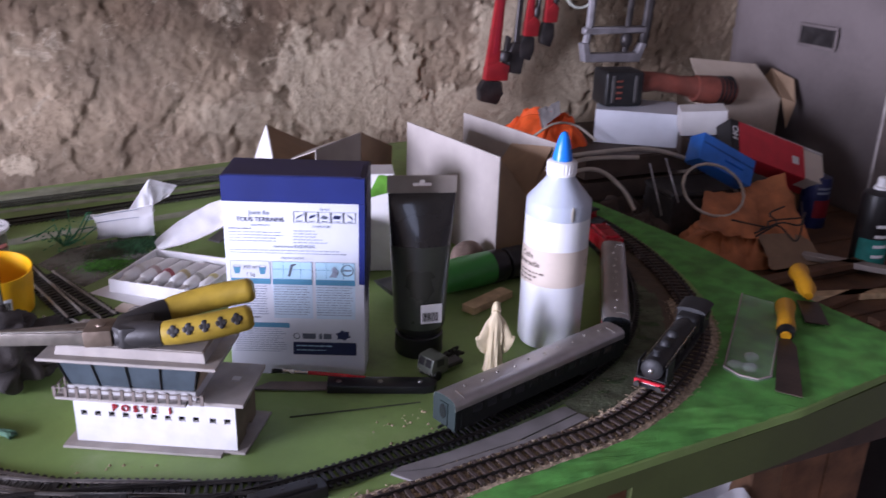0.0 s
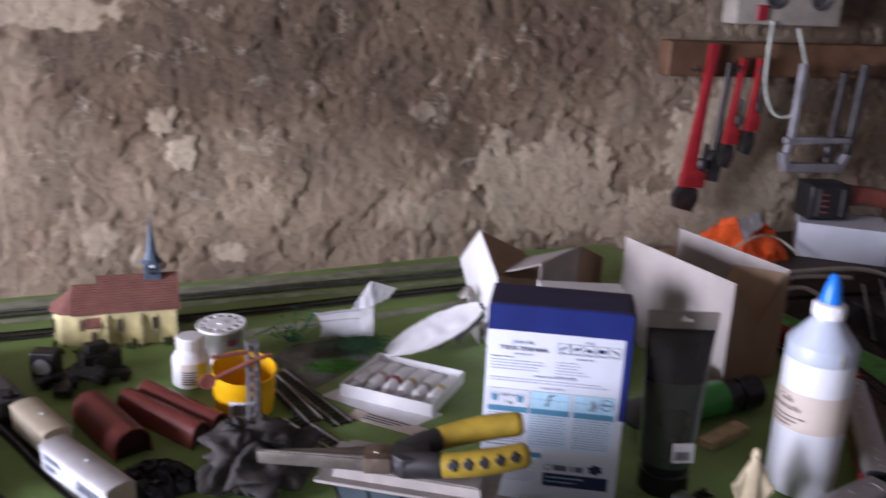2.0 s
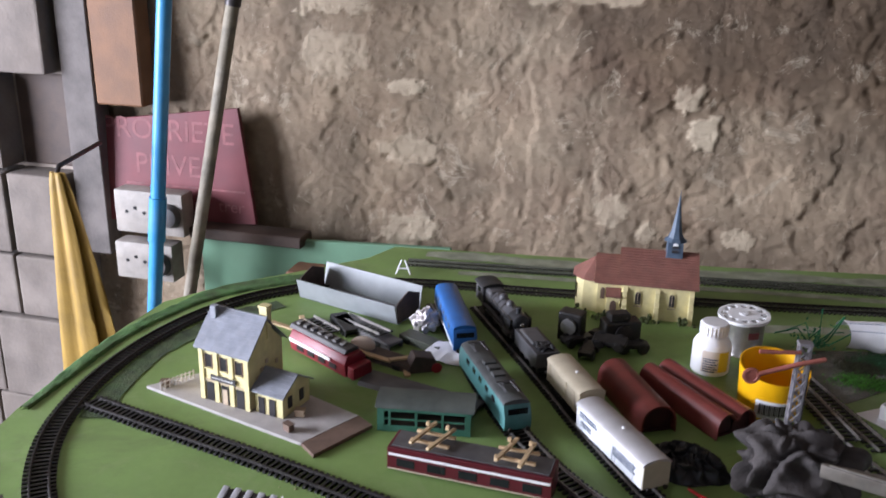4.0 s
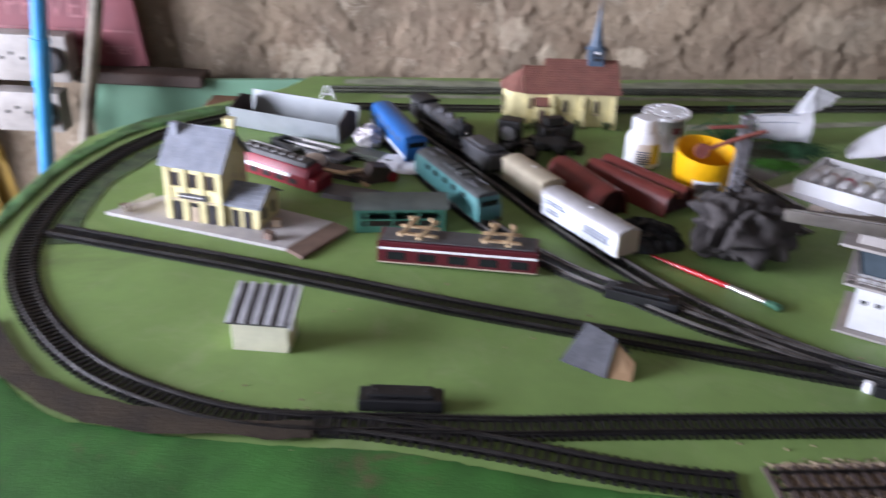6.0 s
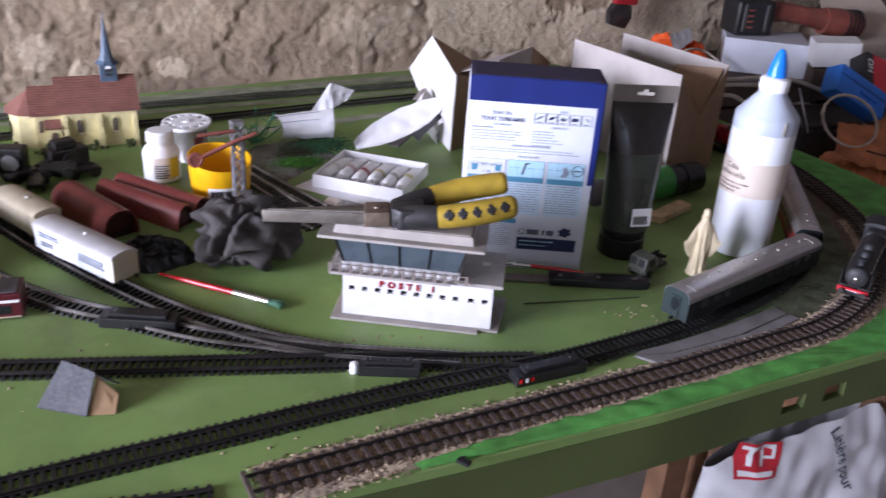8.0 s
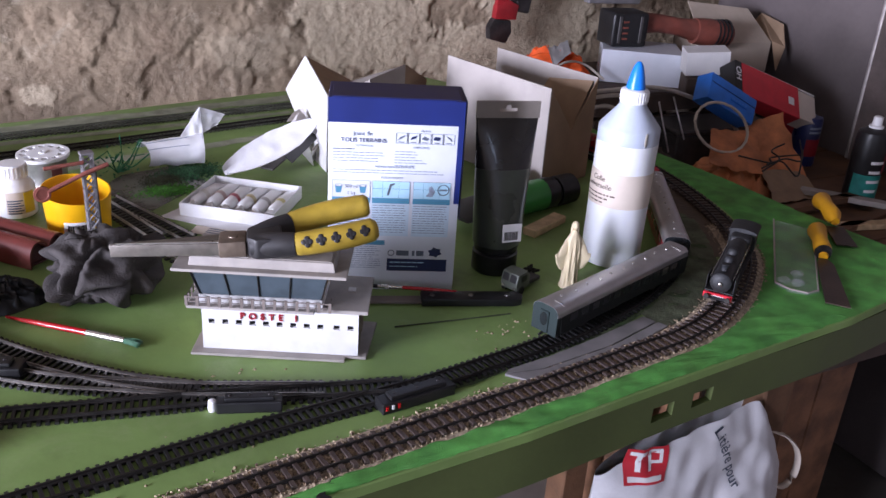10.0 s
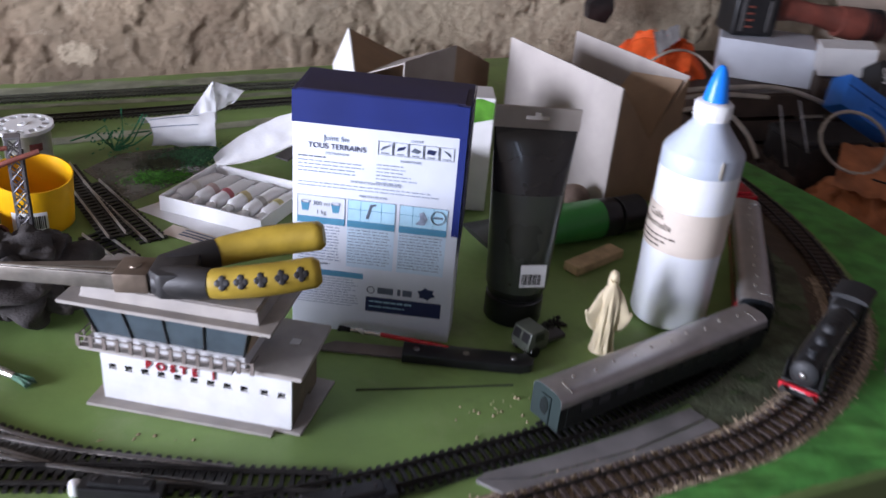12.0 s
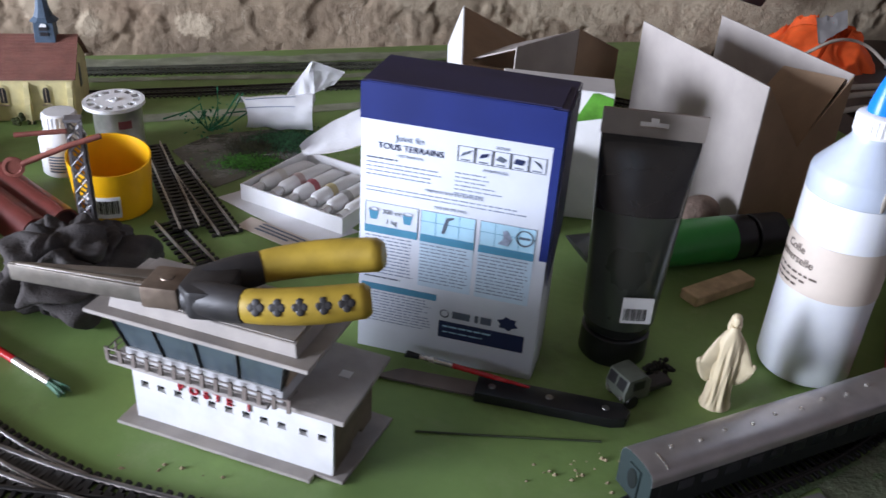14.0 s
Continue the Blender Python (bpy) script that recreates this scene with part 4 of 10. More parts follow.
    glaze = part("glazing", Geo().add(
        [(0.0, 0.0, 0.0676), (0.124, 0.0, 0.0676), (0.124, 0.056, 0.0676), (0.0, 0.056, 0.0676), (-0.008, -0.006, 0.097), (0.131, -0.006, 0.097), (0.131, 0.056, 0.097), (-0.008, 0.056, 0.097)],
        [(3, 2, 1, 0), (4, 5, 6, 7), (0, 1, 5, 4), (1, 2, 6, 5), (2, 3, 7, 6), (3, 0, 4, 7)]).mesh(), M_GLAZE, t, "dark blue-grey outward-leaning window glass")
    for u in (0.0, 0.245, 0.49, 0.735, 1.0):
        a, b = Vector((0.124 * u, -0.0006, 0.0676)), Vector((-0.008 + 0.139 * u, -0.0066, 0.097))
        part("mullion", Geo().tube([a, b], 0.0009, 6).mesh(), M_BLACKPL, glaze)
    part("corner_panel", Geo().add([(0.1245, 0.004, 0.0676), (0.1245, 0.057, 0.0676), (0.1318, 0.057, 0.097), (0.1318, 0.004, 0.097), (0.1255, 0.004, 0.0676), (0.1255, 0.057, 0.0676), (0.1328, 0.057, 0.097), (0.1328, 0.004, 0.097)],
                                   [(0, 1, 2, 3), (7, 6, 5, 4), (0, 4, 5, 1), (1, 5, 6, 2), (2, 6, 7, 3), (3, 7, 4, 0)]).mesh(), M_BEIGE, t)
    part("roof_eave", Geo().box(-0.0255, 0.151, -0.012, 0.066, 0.0971, 0.1005).mesh(bevel=0.0007), M_POSTEGREY, t, "wide flat grey roof slab, dusty")
    part("roof_crown", Geo().box(-0.0105, 0.1385, -0.003, 0.058, 0.1006, 0.1105, taper=0.002).mesh(bevel=0.0006), M_POSTEGREY, t)
    part("roof_tray", Geo().box(-0.006, 0.134, 0.001, 0.054, 0.1106, 0.1113).mesh(), M_POSTEGREY, t)
    return t


signal_box()

M_STEEL = mat("dull_plier_steel", (0.22, 0.20, 0.175), 0.42, metal=0.7, var=0.2, scale=60, bump=0.06, dirt=0.35, dirt_col=(0.16, 0.12, 0.09))
M_YELLOW = mat("mustard_vinyl_grip", (0.38, 0.26, 0.03), 0.5, var=0.18, scale=50, bump=0.05, dirt=0.3, dirt_col=(0.2, 0.14, 0.03))
M_GRIPBLACK = mat("black_rubber_grip", (0.02, 0.019, 0.02), 0.5, var=0.2, scale=60, bump=0.08, dirt=0.2, dirt_col=(0.07, 0.06, 0.05))


M_JOINT = mat("brown_tarnished_steel", (0.20, 0.155, 0.12), 0.45, metal=0.6, var=0.25, scale=50, bump=0.1)
M_TINEDGE = mat("bright_worn_edge", (0.55, 0.53, 0.50), 0.3, metal=0.85, var=0.15, scale=80, bump=0.05)


def pliers():
    tip, hub = Vector((-0.128, 0.640, 0.116)), Vector((0.000, 0.598, 0.1225))
    t = thing("pliers", Matrix(), "long-nosed steel pliers with yellow and black grips lying on a roof", "tool")
    ax = (hub - tip).normalized()
    side = Vector((-ax.y, ax.x, 0)).normalized()
    up = ax.cross(side).normalized()
    m = Matrix(((*ax, 0), (*side, 0), (*up, 0), (0, 0, 0, 1))).transposed()
    m.translation = tip
    L = (hub - tip).length
    for s in (1, -1):
        jaw = [(0.0, s * 0.0003), (L * 0.80, s * 0.0003), (L * 0.80, s * 0.0125), (L * 0.45, s * 0.0078), (0.0, s * 0.0022)]
        g = Geo().prism(jaw, -0.0065, 0.0065, "z", m)
        part("jaw", g.mesh(bevel=0.0014, seg=2, smooth=40), M_STEEL, t, "tapered dull steel jaw")
    part("jaw_rib", Geo().prism([(L * 0.05, -0.0015), (L * 0.80, -0.0105), (L * 0.80, -0.0070), (L * 0.05, -0.0005)], 0.0066, 0.0078, "z", m).mesh(), M_TINEDGE, t)
    head = part("joint", Geo().box(L * 0.785, L * 0.985, -0.0150, 0.0150, -0.0082, 0.0086, m).mesh(bevel=0.002, seg=2, smooth=40), M_JOINT, t, "brown tarnished box joint")
    part("rivet", Geo().lathe([(0.0050, 0.0086), (0.0046, 0.0096), (0.001, 0.0099)], 16, m @ Matrix.Translation((L * 0.89, 0, 0))).mesh(smooth=50), M_JOINT, head)
    part("guard", Geo().prism([(L * 0.99, -0.0125), (L * 0.99, 0.0125), (L * 1.06, 0.0215), (L * 1.24, 0.0200), (L * 1.26, -0.0200), (L * 1.06, -0.0215)], -0.0095, 0.0125, "z", m).mesh(bevel=0.003, seg=2, smooth=40), M_GRIPBLACK, t, "black rubber finger guard")
    for end, bow, zz in ((Vector((0.134, 0.605, 0.1445)), 0.020, 0.0), (Vector((0.123, 0.557, 0.138)), -0.018, 0.0)):
        a = hub + side * (0.007 if bow > 0 else -0.007)
        ctrl = [a, a.lerp(end, 0.18) + side * bow * 0.30, a.lerp(end, 0.4) + side * bow * 0.62, a.lerp(end, 0.7) + side * bow * 0.50, end]
        pts, line = spline(ctrl, 0.004), spline(ctrl, 0.0008)
        n = len(pts)
        cut = int(n * 0.36)
        arm = part("handle", Geo().tube(pts[:3], 0.006, 8).mesh(), M_STEEL, t)
        part("black_sleeve", Geo().tube(pts[1 : cut + 1], [0.0112 + 0.0016 * math.sin(math.pi * i / cut) for i in range(cut)], 14, 1.05).mesh(smooth=50), M_GRIPBLACK, arm, "black rubber sleeve")
        k = n - cut
        rad = [0.0112 + 0.0010 * math.sin(math.pi * i / k) for i in range(k)]
        rad[-1], rad[0] = 0.0085, 0.0108
        part("yellow_grip", Geo().tube(pts[cut:], rad, 16, 1.08).mesh(smooth=50), M_YELLOW, arm, "mustard yellow vinyl grip")
        if bow < 0:
            for q in range(5):
                i = int(len(line) * (cut + k * (0.14 + 0.165 * q)) / n)
                d = (line[min(i + 2, len(line) - 1)] - line[i - 2]).normalized()
                out = (side * -1 + Vector((0, 0, 0.55))).normalized()
                out = (out - d * out.dot(d)).normalized()
                up = d.cross(out)
                m = Matrix((( *d, 0), (*up, 0), (*out, 0), (0, 0, 0, 1))).transposed()
                m.translation = line[i] + out * 0.0117
                g = Geo()
                for dx, dy in ((0.0030, 0), (-0.0030, 0), (0, 0.0030), (0, -0.0030), (0, 0)):
                    g.ball(dx, dy, 0, 0.0031, 0.0031, 0.0008, 6, m)
                part("clover_stud", g.mesh(smooth=60), M_GRIPBLACK, arm)
    return t


pliers()

M_IVORY = mat("ivory_resin", (0.66, 0.56, 0.37), 0.5, var=0.08, scale=60, bump=0.05, dirt=0.15, dirt_col=(0.4, 0.32, 0.2))


def statue():
    """A robed figure with open arms, as one plain shape: straight folds, wide hanging sleeves."""
    g = Geo()

    def loft(rows, n, m=None):
        """Closed skin through rings, each a list of n points."""
        vs = [p for r in rows for p in r]
        fs = [(j * n + k, j * n + (k + 1) % n, (j + 1) * n + (k + 1) % n, (j + 1) * n + k) for j in range(len(rows) - 1) for k in range(n)]
        fs += [tuple(range(n))[::-1], tuple((len(rows) - 1) * n + k for k in range(n))]
        g.add(vs, fs, m) if m else g.add(vs, fs)

    n, rows = 64, []
    for w, d, z in ((0.0126, 0.0105, 0.0), (0.0128, 0.0106, 0.003), (0.0112, 0.0094, 0.0045), (0.0104, 0.0086, 0.012), (0.0098, 0.0078, 0.024), (0.0100, 0.0074, 0.036), (0.0104, 0.0072, 0.048), (0.0100, 0.0070, 0.058), (0.0090, 0.0064, 0.066), (0.0068, 0.0054, 0.0712), (0.0044, 0.0042, 0.0745), (0.0034, 0.0036, 0.0785)):
        k0 = max(0.0, min(1.0, (0.070 - z) / 0.02)) * (1 if z > 0.004 else 0.2)
        ring = []
        for k in range(n):
            a = 2 * math.pi * k / n
            fold = 0.13 * math.sin(9 * a + z * 45) + 0.09 * math.sin(17 * a - z * 70) + 0.05 * math.sin(29 * a + z * 160)
            ring.append((w * math.cos(a) * (1 + 0.4 * k0 * fold), d * math.sin(a) * (1 + k0 * fold), z))
        rows.append(ring)
    loft(rows, n)
    g.ball(0, -0.0006, 0.0832, 0.0036, 0.0040, 0.0052, n=12)
    g.ball(0, 0.0012, 0.0832, 0.0046, 0.0042, 0.0060, n=12)
    for s in (-1, 1):
        g.ball(s * 0.0034, 0.0012, 0.0775, 0.0022, 0.0028, 0.0060, n=8)
        rows = []
        for u, top, low in ((-0.3, 0.0715, 0.0330), (0.0, 0.0700, 0.0250), (0.3, 0.0655, 0.0225), (0.6, 0.0590, 0.0260), (0.85, 0.0525, 0.0325), (1.0, 0.0480, 0.0390)):
            x = s * (0.0078 + 0.0128 * u)
            y, t = -0.0034 * u, 0.0036 - 0.0014 * abs(u)
            ring = []
            for k in range(16):
                a = 2 * math.pi * k / 16
                ring.append((x + s * 0.0016 * u * math.sin(a) * -1, y + t * math.cos(a) * (1 + 0.25 * math.sin(5 * a)), (top + low) / 2 + (top - low) / 2 * math.sin(a)))
            rows.append(ring if s > 0 else ring[::-1])
        loft(rows, 16)
        g.ball(s * 0.0212, -0.0040, 0.0440, 0.0022, 0.0018, 0.0036, n=8)
    return solid("statuette", g.mesh(smooth=60), M_IVORY, at(0.411, 0.598, 0, -18), "small ivory resin statuette in a long robe", "statuette")


statue()

M_CLEARDARK = mat("clear_tube_plastic", (0.020, 0.019, 0.019), 0.22, var=0.3, scale=14, fine=60, bump=0.15, coat=0.6)
M_OLIVETUBE = mat("dark_green_paint_tube", (0.040, 0.048, 0.036), 0.3, var=0.25, scale=14, fine=60, bump=0.25, coat=0.4)
M_HEADER = mat("frosted_header_strip", (0.30, 0.265, 0.235), 0.35, var=0.1, scale=30, bump=0.02)


def paint_tube():
    """A tube standing on its cap: round below, pressed flat at the top."""
    t = thing("paint_tube", at(0.3475, 0.6785, 0, -16), "dark green paint tube standing on its black cap", "tube")
    part("cap", Geo().lathe([(0.028, 0.0), (0.0295, 0.002), (0.0295, 0.026), (0.027, 0.028)], 32).mesh(smooth=40), M_BLACKPL, t)
    part("collar", Geo().lathe([(0.026, 0.028), (0.0285, 0.030), (0.0285, 0.034), (0.031, 0.0395)], 32).mesh(smooth=40), M_BLACKPL, t)

    def skin(z0, z1, off=0.0):
        n, rows, vs, fs = 36, 14, [], []
        for j in range(rows + 1):
            z = z0 + (z1 - z0) * j / rows
            u = (z - 0.0395) / 0.165
            a, b = 0.031 + 0.0085 * u + off, max(0.0022, 0.031 * (1 - u**1.3)) + off
            for k in range(n):
                c = 2 * math.pi * k / n
                vs.append((a * math.cos(c), b * math.sin(c), z))
        for j in range(rows):
            for k in range(n):
                p, q = j * n + k, j * n + (k + 1) % n
                fs.append((p, q, q + n, p + n))
        fs += [tuple(range(n))[::-1], tuple(rows * n + k for k in range(n))]
        return Geo().add(vs, fs)

    part("filled_body", skin(0.0396, 0.140).mesh(smooth=60), M_OLIVETUBE, t)
    part("empty_body", skin(0.1402, 0.2035).mesh(smooth=60), M_CLEARDARK, t, "clear darker upper part")
    g = Geo()
    for x0, x1, z0, z1 in ((-0.0405, 0.0405, 0.2036, 0.2115), (-0.0405, -0.011, 0.2115, 0.216), (0.011, 0.0405, 0.2115, 0.216), (-0.0405, -0.003, 0.216, 0.2195), (0.003, 0.0405, 0.216, 0.2195), (-0.0405, 0.0405, 0.2195, 0.2245)):
        g.box(x0, x1, -0.0012, 0.0012, z0, z1)
    part("hanger_strip", g.mesh(), M_HEADER, t, "frosted strip with a hanging slot")
    lab = part("barcode_label", Geo().box(-0.012, 0.014, -0.0013, 0.0, 0, 0.024, pose(0.010, -0.0305, 0.050, -4, 0, 8)).mesh(bevel=0.0003), M_WHITEPL, t, "white bar-code sticker")
    for k in range(12):
        part("bar", Geo().box(-0.010 + 0.0016 * k, -0.0094 + 0.0016 * k + (0.0004 if k % 3 else 0), -0.0016, -0.0012, 0.003, 0.014, pose(0.010, -0.0305, 0.050, -4, 0, 8)).mesh(), M_BLACKPL, lab)
    return t


paint_tube()

M_GREENTUBE = mat("leaf_green_tube", (0.03, 0.19, 0.035), 0.35, var=0.12, scale=20, bump=0.02)
t = thing("paint_tube", at(0.352, 0.806, 0.0245, 9), "leaf-green paint tube lying on its side, ends black", "tube")


def tube_skin(rows, n=28):
    """A skin through ovals (place along the tube, half width, half height)."""
    vs = [(x, w * math.cos(2 * math.pi * k / n), h * math.sin(2 * math.pi * k / n)) for x, w, h in rows for k in range(n)]
    fs = [(j * n + k, j * n + (k + 1) % n, (j + 1) * n + (k + 1) % n, (j + 1) * n + k) for j in range(len(rows) - 1) for k in range(n)]
    return Geo().add(vs, fs + [tuple(range(n))[::-1], tuple((len(rows) - 1) * n + k for k in range(n))])


part("crimped_end", tube_skin([(0.0, 0.038, 0.003), (0.025, 0.035, 0.010), (0.055, 0.032, 0.016)]).mesh(smooth=60), M_BLACKPL, t)
part("body", tube_skin([(0.0552, 0.0322, 0.0162), (0.09, 0.030, 0.020), (0.13, 0.0275, 0.0235), (0.170, 0.0245, 0.0245)]).mesh(smooth=60), M_GREENTUBE, t)
part("shoulder", tube_skin([(0.1702, 0.0246, 0.0246), (0.192, 0.0238, 0.0238), (0.198, 0.020, 0.020)]).mesh(smooth=60), M_BLACKPL, t)
part("cap", Geo().lathe([(0.0225, 0.0), (0.0235, 0.001), (0.0235, 0.034), (0.0215, 0.036)], 28, at(0.1982, 0, 0, 0, 0, 90)).mesh(smooth=40), M_BLACKPL, t)
solid("wood_offcut", Geo().box(-0.042, 0.042, -0.011, 0.011, 0, 0.011).mesh(bevel=0.001), M_PALEWOOD, at(0.486, 0.766, 0, 24), "small raw pale wood offcut", "wood")


def cutter():
    """A flat craft knife with a red stripe, lying in front of the carton."""
    t = thing("craft_knife", at(0.135, 0.655, 0, -20.5), "flat dark craft knife with riveted black handle", "knife")
    part("blade", Geo().prism([(0.0, -0.006), (0.10, -0.008), (0.10, 0.010), (0.02, 0.010)], 0.0015, 0.0035).mesh(), M_STEELGREY, t, "grey steel blade")
    h = part("handle", Geo().prism([(0.085, -0.012), (0.195, -0.013), (0.207, -0.009), (0.210, 0.002), (0.203, 0.010), (0.085, 0.012)], 0.0, 0.010).mesh(bevel=0.002, seg=2, smooth=40), M_BLACKPL, t)
    for x in (0.098, 0.145, 0.190):
        part("rivet", Geo().lathe([(0.0032, 0.010), (0.0028, 0.0110), (0.0005, 0.0112)], 12, at(x, -0.001)).mesh(smooth=50), M_RAIL, h)
    return t


cutter()
M_RED = mat("glossy_red_lacquer", (0.42, 0.008, 0.012), 0.25, var=0.12, scale=40, bump=0.02, coat=0.3)
M_TINNED = mat("tinned_ferrule", (0.62, 0.60, 0.56), 0.25, metal=0.9, var=0.12, scale=60, bump=0.03)


def brush(m, label, wet):
    t = thing("paintbrush", m, label, "brush")
    part("handle", Geo().tube([(-0.10, 0, 0.004), (-0.05, 0, 0.0043), (0.0, 0, 0.0047)], [0.0016, 0.0034, 0.0036], 10).mesh(smooth=50), M_RED, t, "red lacquered handle")
    part("ferrule", Geo().tube([(0.0, 0, 0.0047), (0.022, 0, 0.0046), (0.045, 0, 0.0045)], [0.0038, 0.0040, 0.0036], 12).mesh(smooth=50), M_TINNED, t)
    g, rnd = Geo(), random.Random(2)
    for _ in range(46):
        y, z = rnd.uniform(-0.003, 0.003), rnd.uniform(0.002, 0.0065)
        g.tube([(0.044, y * 0.8, z), (0.056, y * 1.3, z), (0.063 + rnd.uniform(-0.003, 0.002), y * 1.9, max(0.0012, z - 0.001))], [0.0007, 0.0007, 0.0003], 5)
    part("bristle_tuft", g.mesh(), wet, t, "bristles clotted with green paint")
    return t


M_GREENBRISTLE = mat("green_clotted_bristle", (0.03, 0.12, 0.06), 0.6, var=0.4, scale=200, bump=0.2)
brush(at(-0.155, 0.683, 0, -42), "red-handled paintbrush with green-stained bristles", M_GREENBRISTLE)
brush(at(0.198, 0.6445, 0.0105, 151.5) @ Matrix.Scale(0.66, 4), "thin red-handled paintbrush beside a knife", M_BLACKPL)
solid("wire_rod", Geo().tube([(0.160, 0.581, 0.0010), (0.23, 0.570, 0.0010), (0.302, 0.5595, 0.0010)], 0.0009, 8).mesh(smooth=50), mat("dark_green_wire", (0.045, 0.06, 0.028), 0.6, var=0.2, bump=0.05), Matrix(), "thin dark green metal rod lying on the board", "rod")

M_GREYGREEN = mat("grey_green_moulding", (0.085, 0.095, 0.075), 0.5, var=0.15, scale=80, bump=0.06)


def lorry_cab():
    t = thing("model_lorry_cab", at(0.337, 0.610, 0, 200) @ Matrix.Scale(0.8, 4), "broken grey-green model lorry cab with dark windows", "model vehicle")
    part("cab", Geo().prism([(-0.018, 0.008), (0.014, 0.008), (0.016, 0.020), (0.012, 0.036), (-0.010, 0.038), (-0.018, 0.030)], -0.016, 0.016, "y").mesh(bevel=0.003, seg=2, smooth=40), M_GREYGREEN, t)
    for s in (-1, 1):
        part("side_window", Geo().box(-0.008, 0.006, s * 0.0162 - 0.0005, s * 0.0162 + 0.0005, 0.023, 0.033).mesh(), M_BLACKPL, t)
        part("windscreen", Geo().box(0.0, 0.0012, s * 0.0072 - 0.0058, s * 0.0072 + 0.0058, 0.0, 0.012, pose(0.0145, 0, 0.022, 0, -14, 0)).mesh(), M_BLACKPL, t)
        part("headlamp", Geo().lathe([(0.0028, 0), (0.0025, 0.0012), (0.0006, 0.0016)], 12, pose(0.0155, s * 0.011, 0.013, 0, 90, 0)).mesh(smooth=50), M_TINNED, t)
        part("wheel", Geo().lathe([(0.0075, -0.003), (0.008, -0.002), (0.008, 0.002), (0.0075, 0.003)], 18, pose(0.004, s * 0.014, 0.008, 90, 0, 0)).mesh(smooth=40), M_BLACKPL, t)
    part("chassis", Geo().box(-0.055, -0.012, -0.009, 0.009, 0.006, 0.013).mesh(bevel=0.001), M_BLACKPL, t)
    return t


lorry_cab()
M_TUFT = mat("black_lichen_tuft", (0.022, 0.022, 0.016), 0.95, var=0.4, scale=120, bump=0.8)
g, rnd = Geo(), random.Random(9)
for _ in range(60):
    p = Vector((rnd.gauss(0, 0.010), rnd.gauss(0, 0.008), abs(rnd.gauss(0.007, 0.006))))
    g.ball(p.x, p.y, p.z, *[rnd.uniform(0.0025, 0.005) for _ in range(3)], n=5)
solid("lichen_tuft", g.mesh(), M_TUFT, at(0.374, 0.637, 0.001) @ Matrix.Scale(0.6, 4), "small black lichen tuft behind the lorry cab", "tuft")

# ---- rolling stock ----
M_SILVER = mat("silver_painted_roof", (0.44, 0.425, 0.42), 0.36, metal=0.75, var=0.10, scale=40, bump=0.03, dirt=0.15, dirt_col=(0.22, 0.17, 0.13))
M_COACHEND = mat("teal_coach_end_paint", (0.005, 0.014, 0.013), 0.7, var=0.15, scale=40, bump=0.03)
M_COACHGREEN = mat("dark_green_coach_paint", (0.004, 0.007, 0.006), 0.55, var=0.15, scale=40, bump=0.03)
M_COACHRED = mat("dark_red_coach_paint", (0.17, 0.010, 0.012), 0.32, var=0.15, scale=40, bump=0.03)
M_COACHGLASS = mat("dark_coach_window", (0.012, 0.014, 0.016), 0.15, var=0.2, bump=0.0)
M_WHEEL = mat("dark_wheel_metal", (0.05, 0.045, 0.042), 0.4, metal=0.6, var=0.2, bump=0.05)
RAIL_TOP = 0.0062


def wheelset(parent, x, r, gauge=0.0196, name="wheelset"):
    g = Geo().tube([(x, -gauge / 2, r), (x, gauge / 2, r)], 0.0012, 8)
    for s in (-1, 1):
        g.lathe([(r * 0.3, -0.0014), (r, -0.0014), (r, 0.0014), (r * 0.3, 0.0014)], 18, pose(x, s * gauge / 2, r, 90, 0, 0))
    return part(name, g.mesh(smooth=40), M_WHEEL, parent)


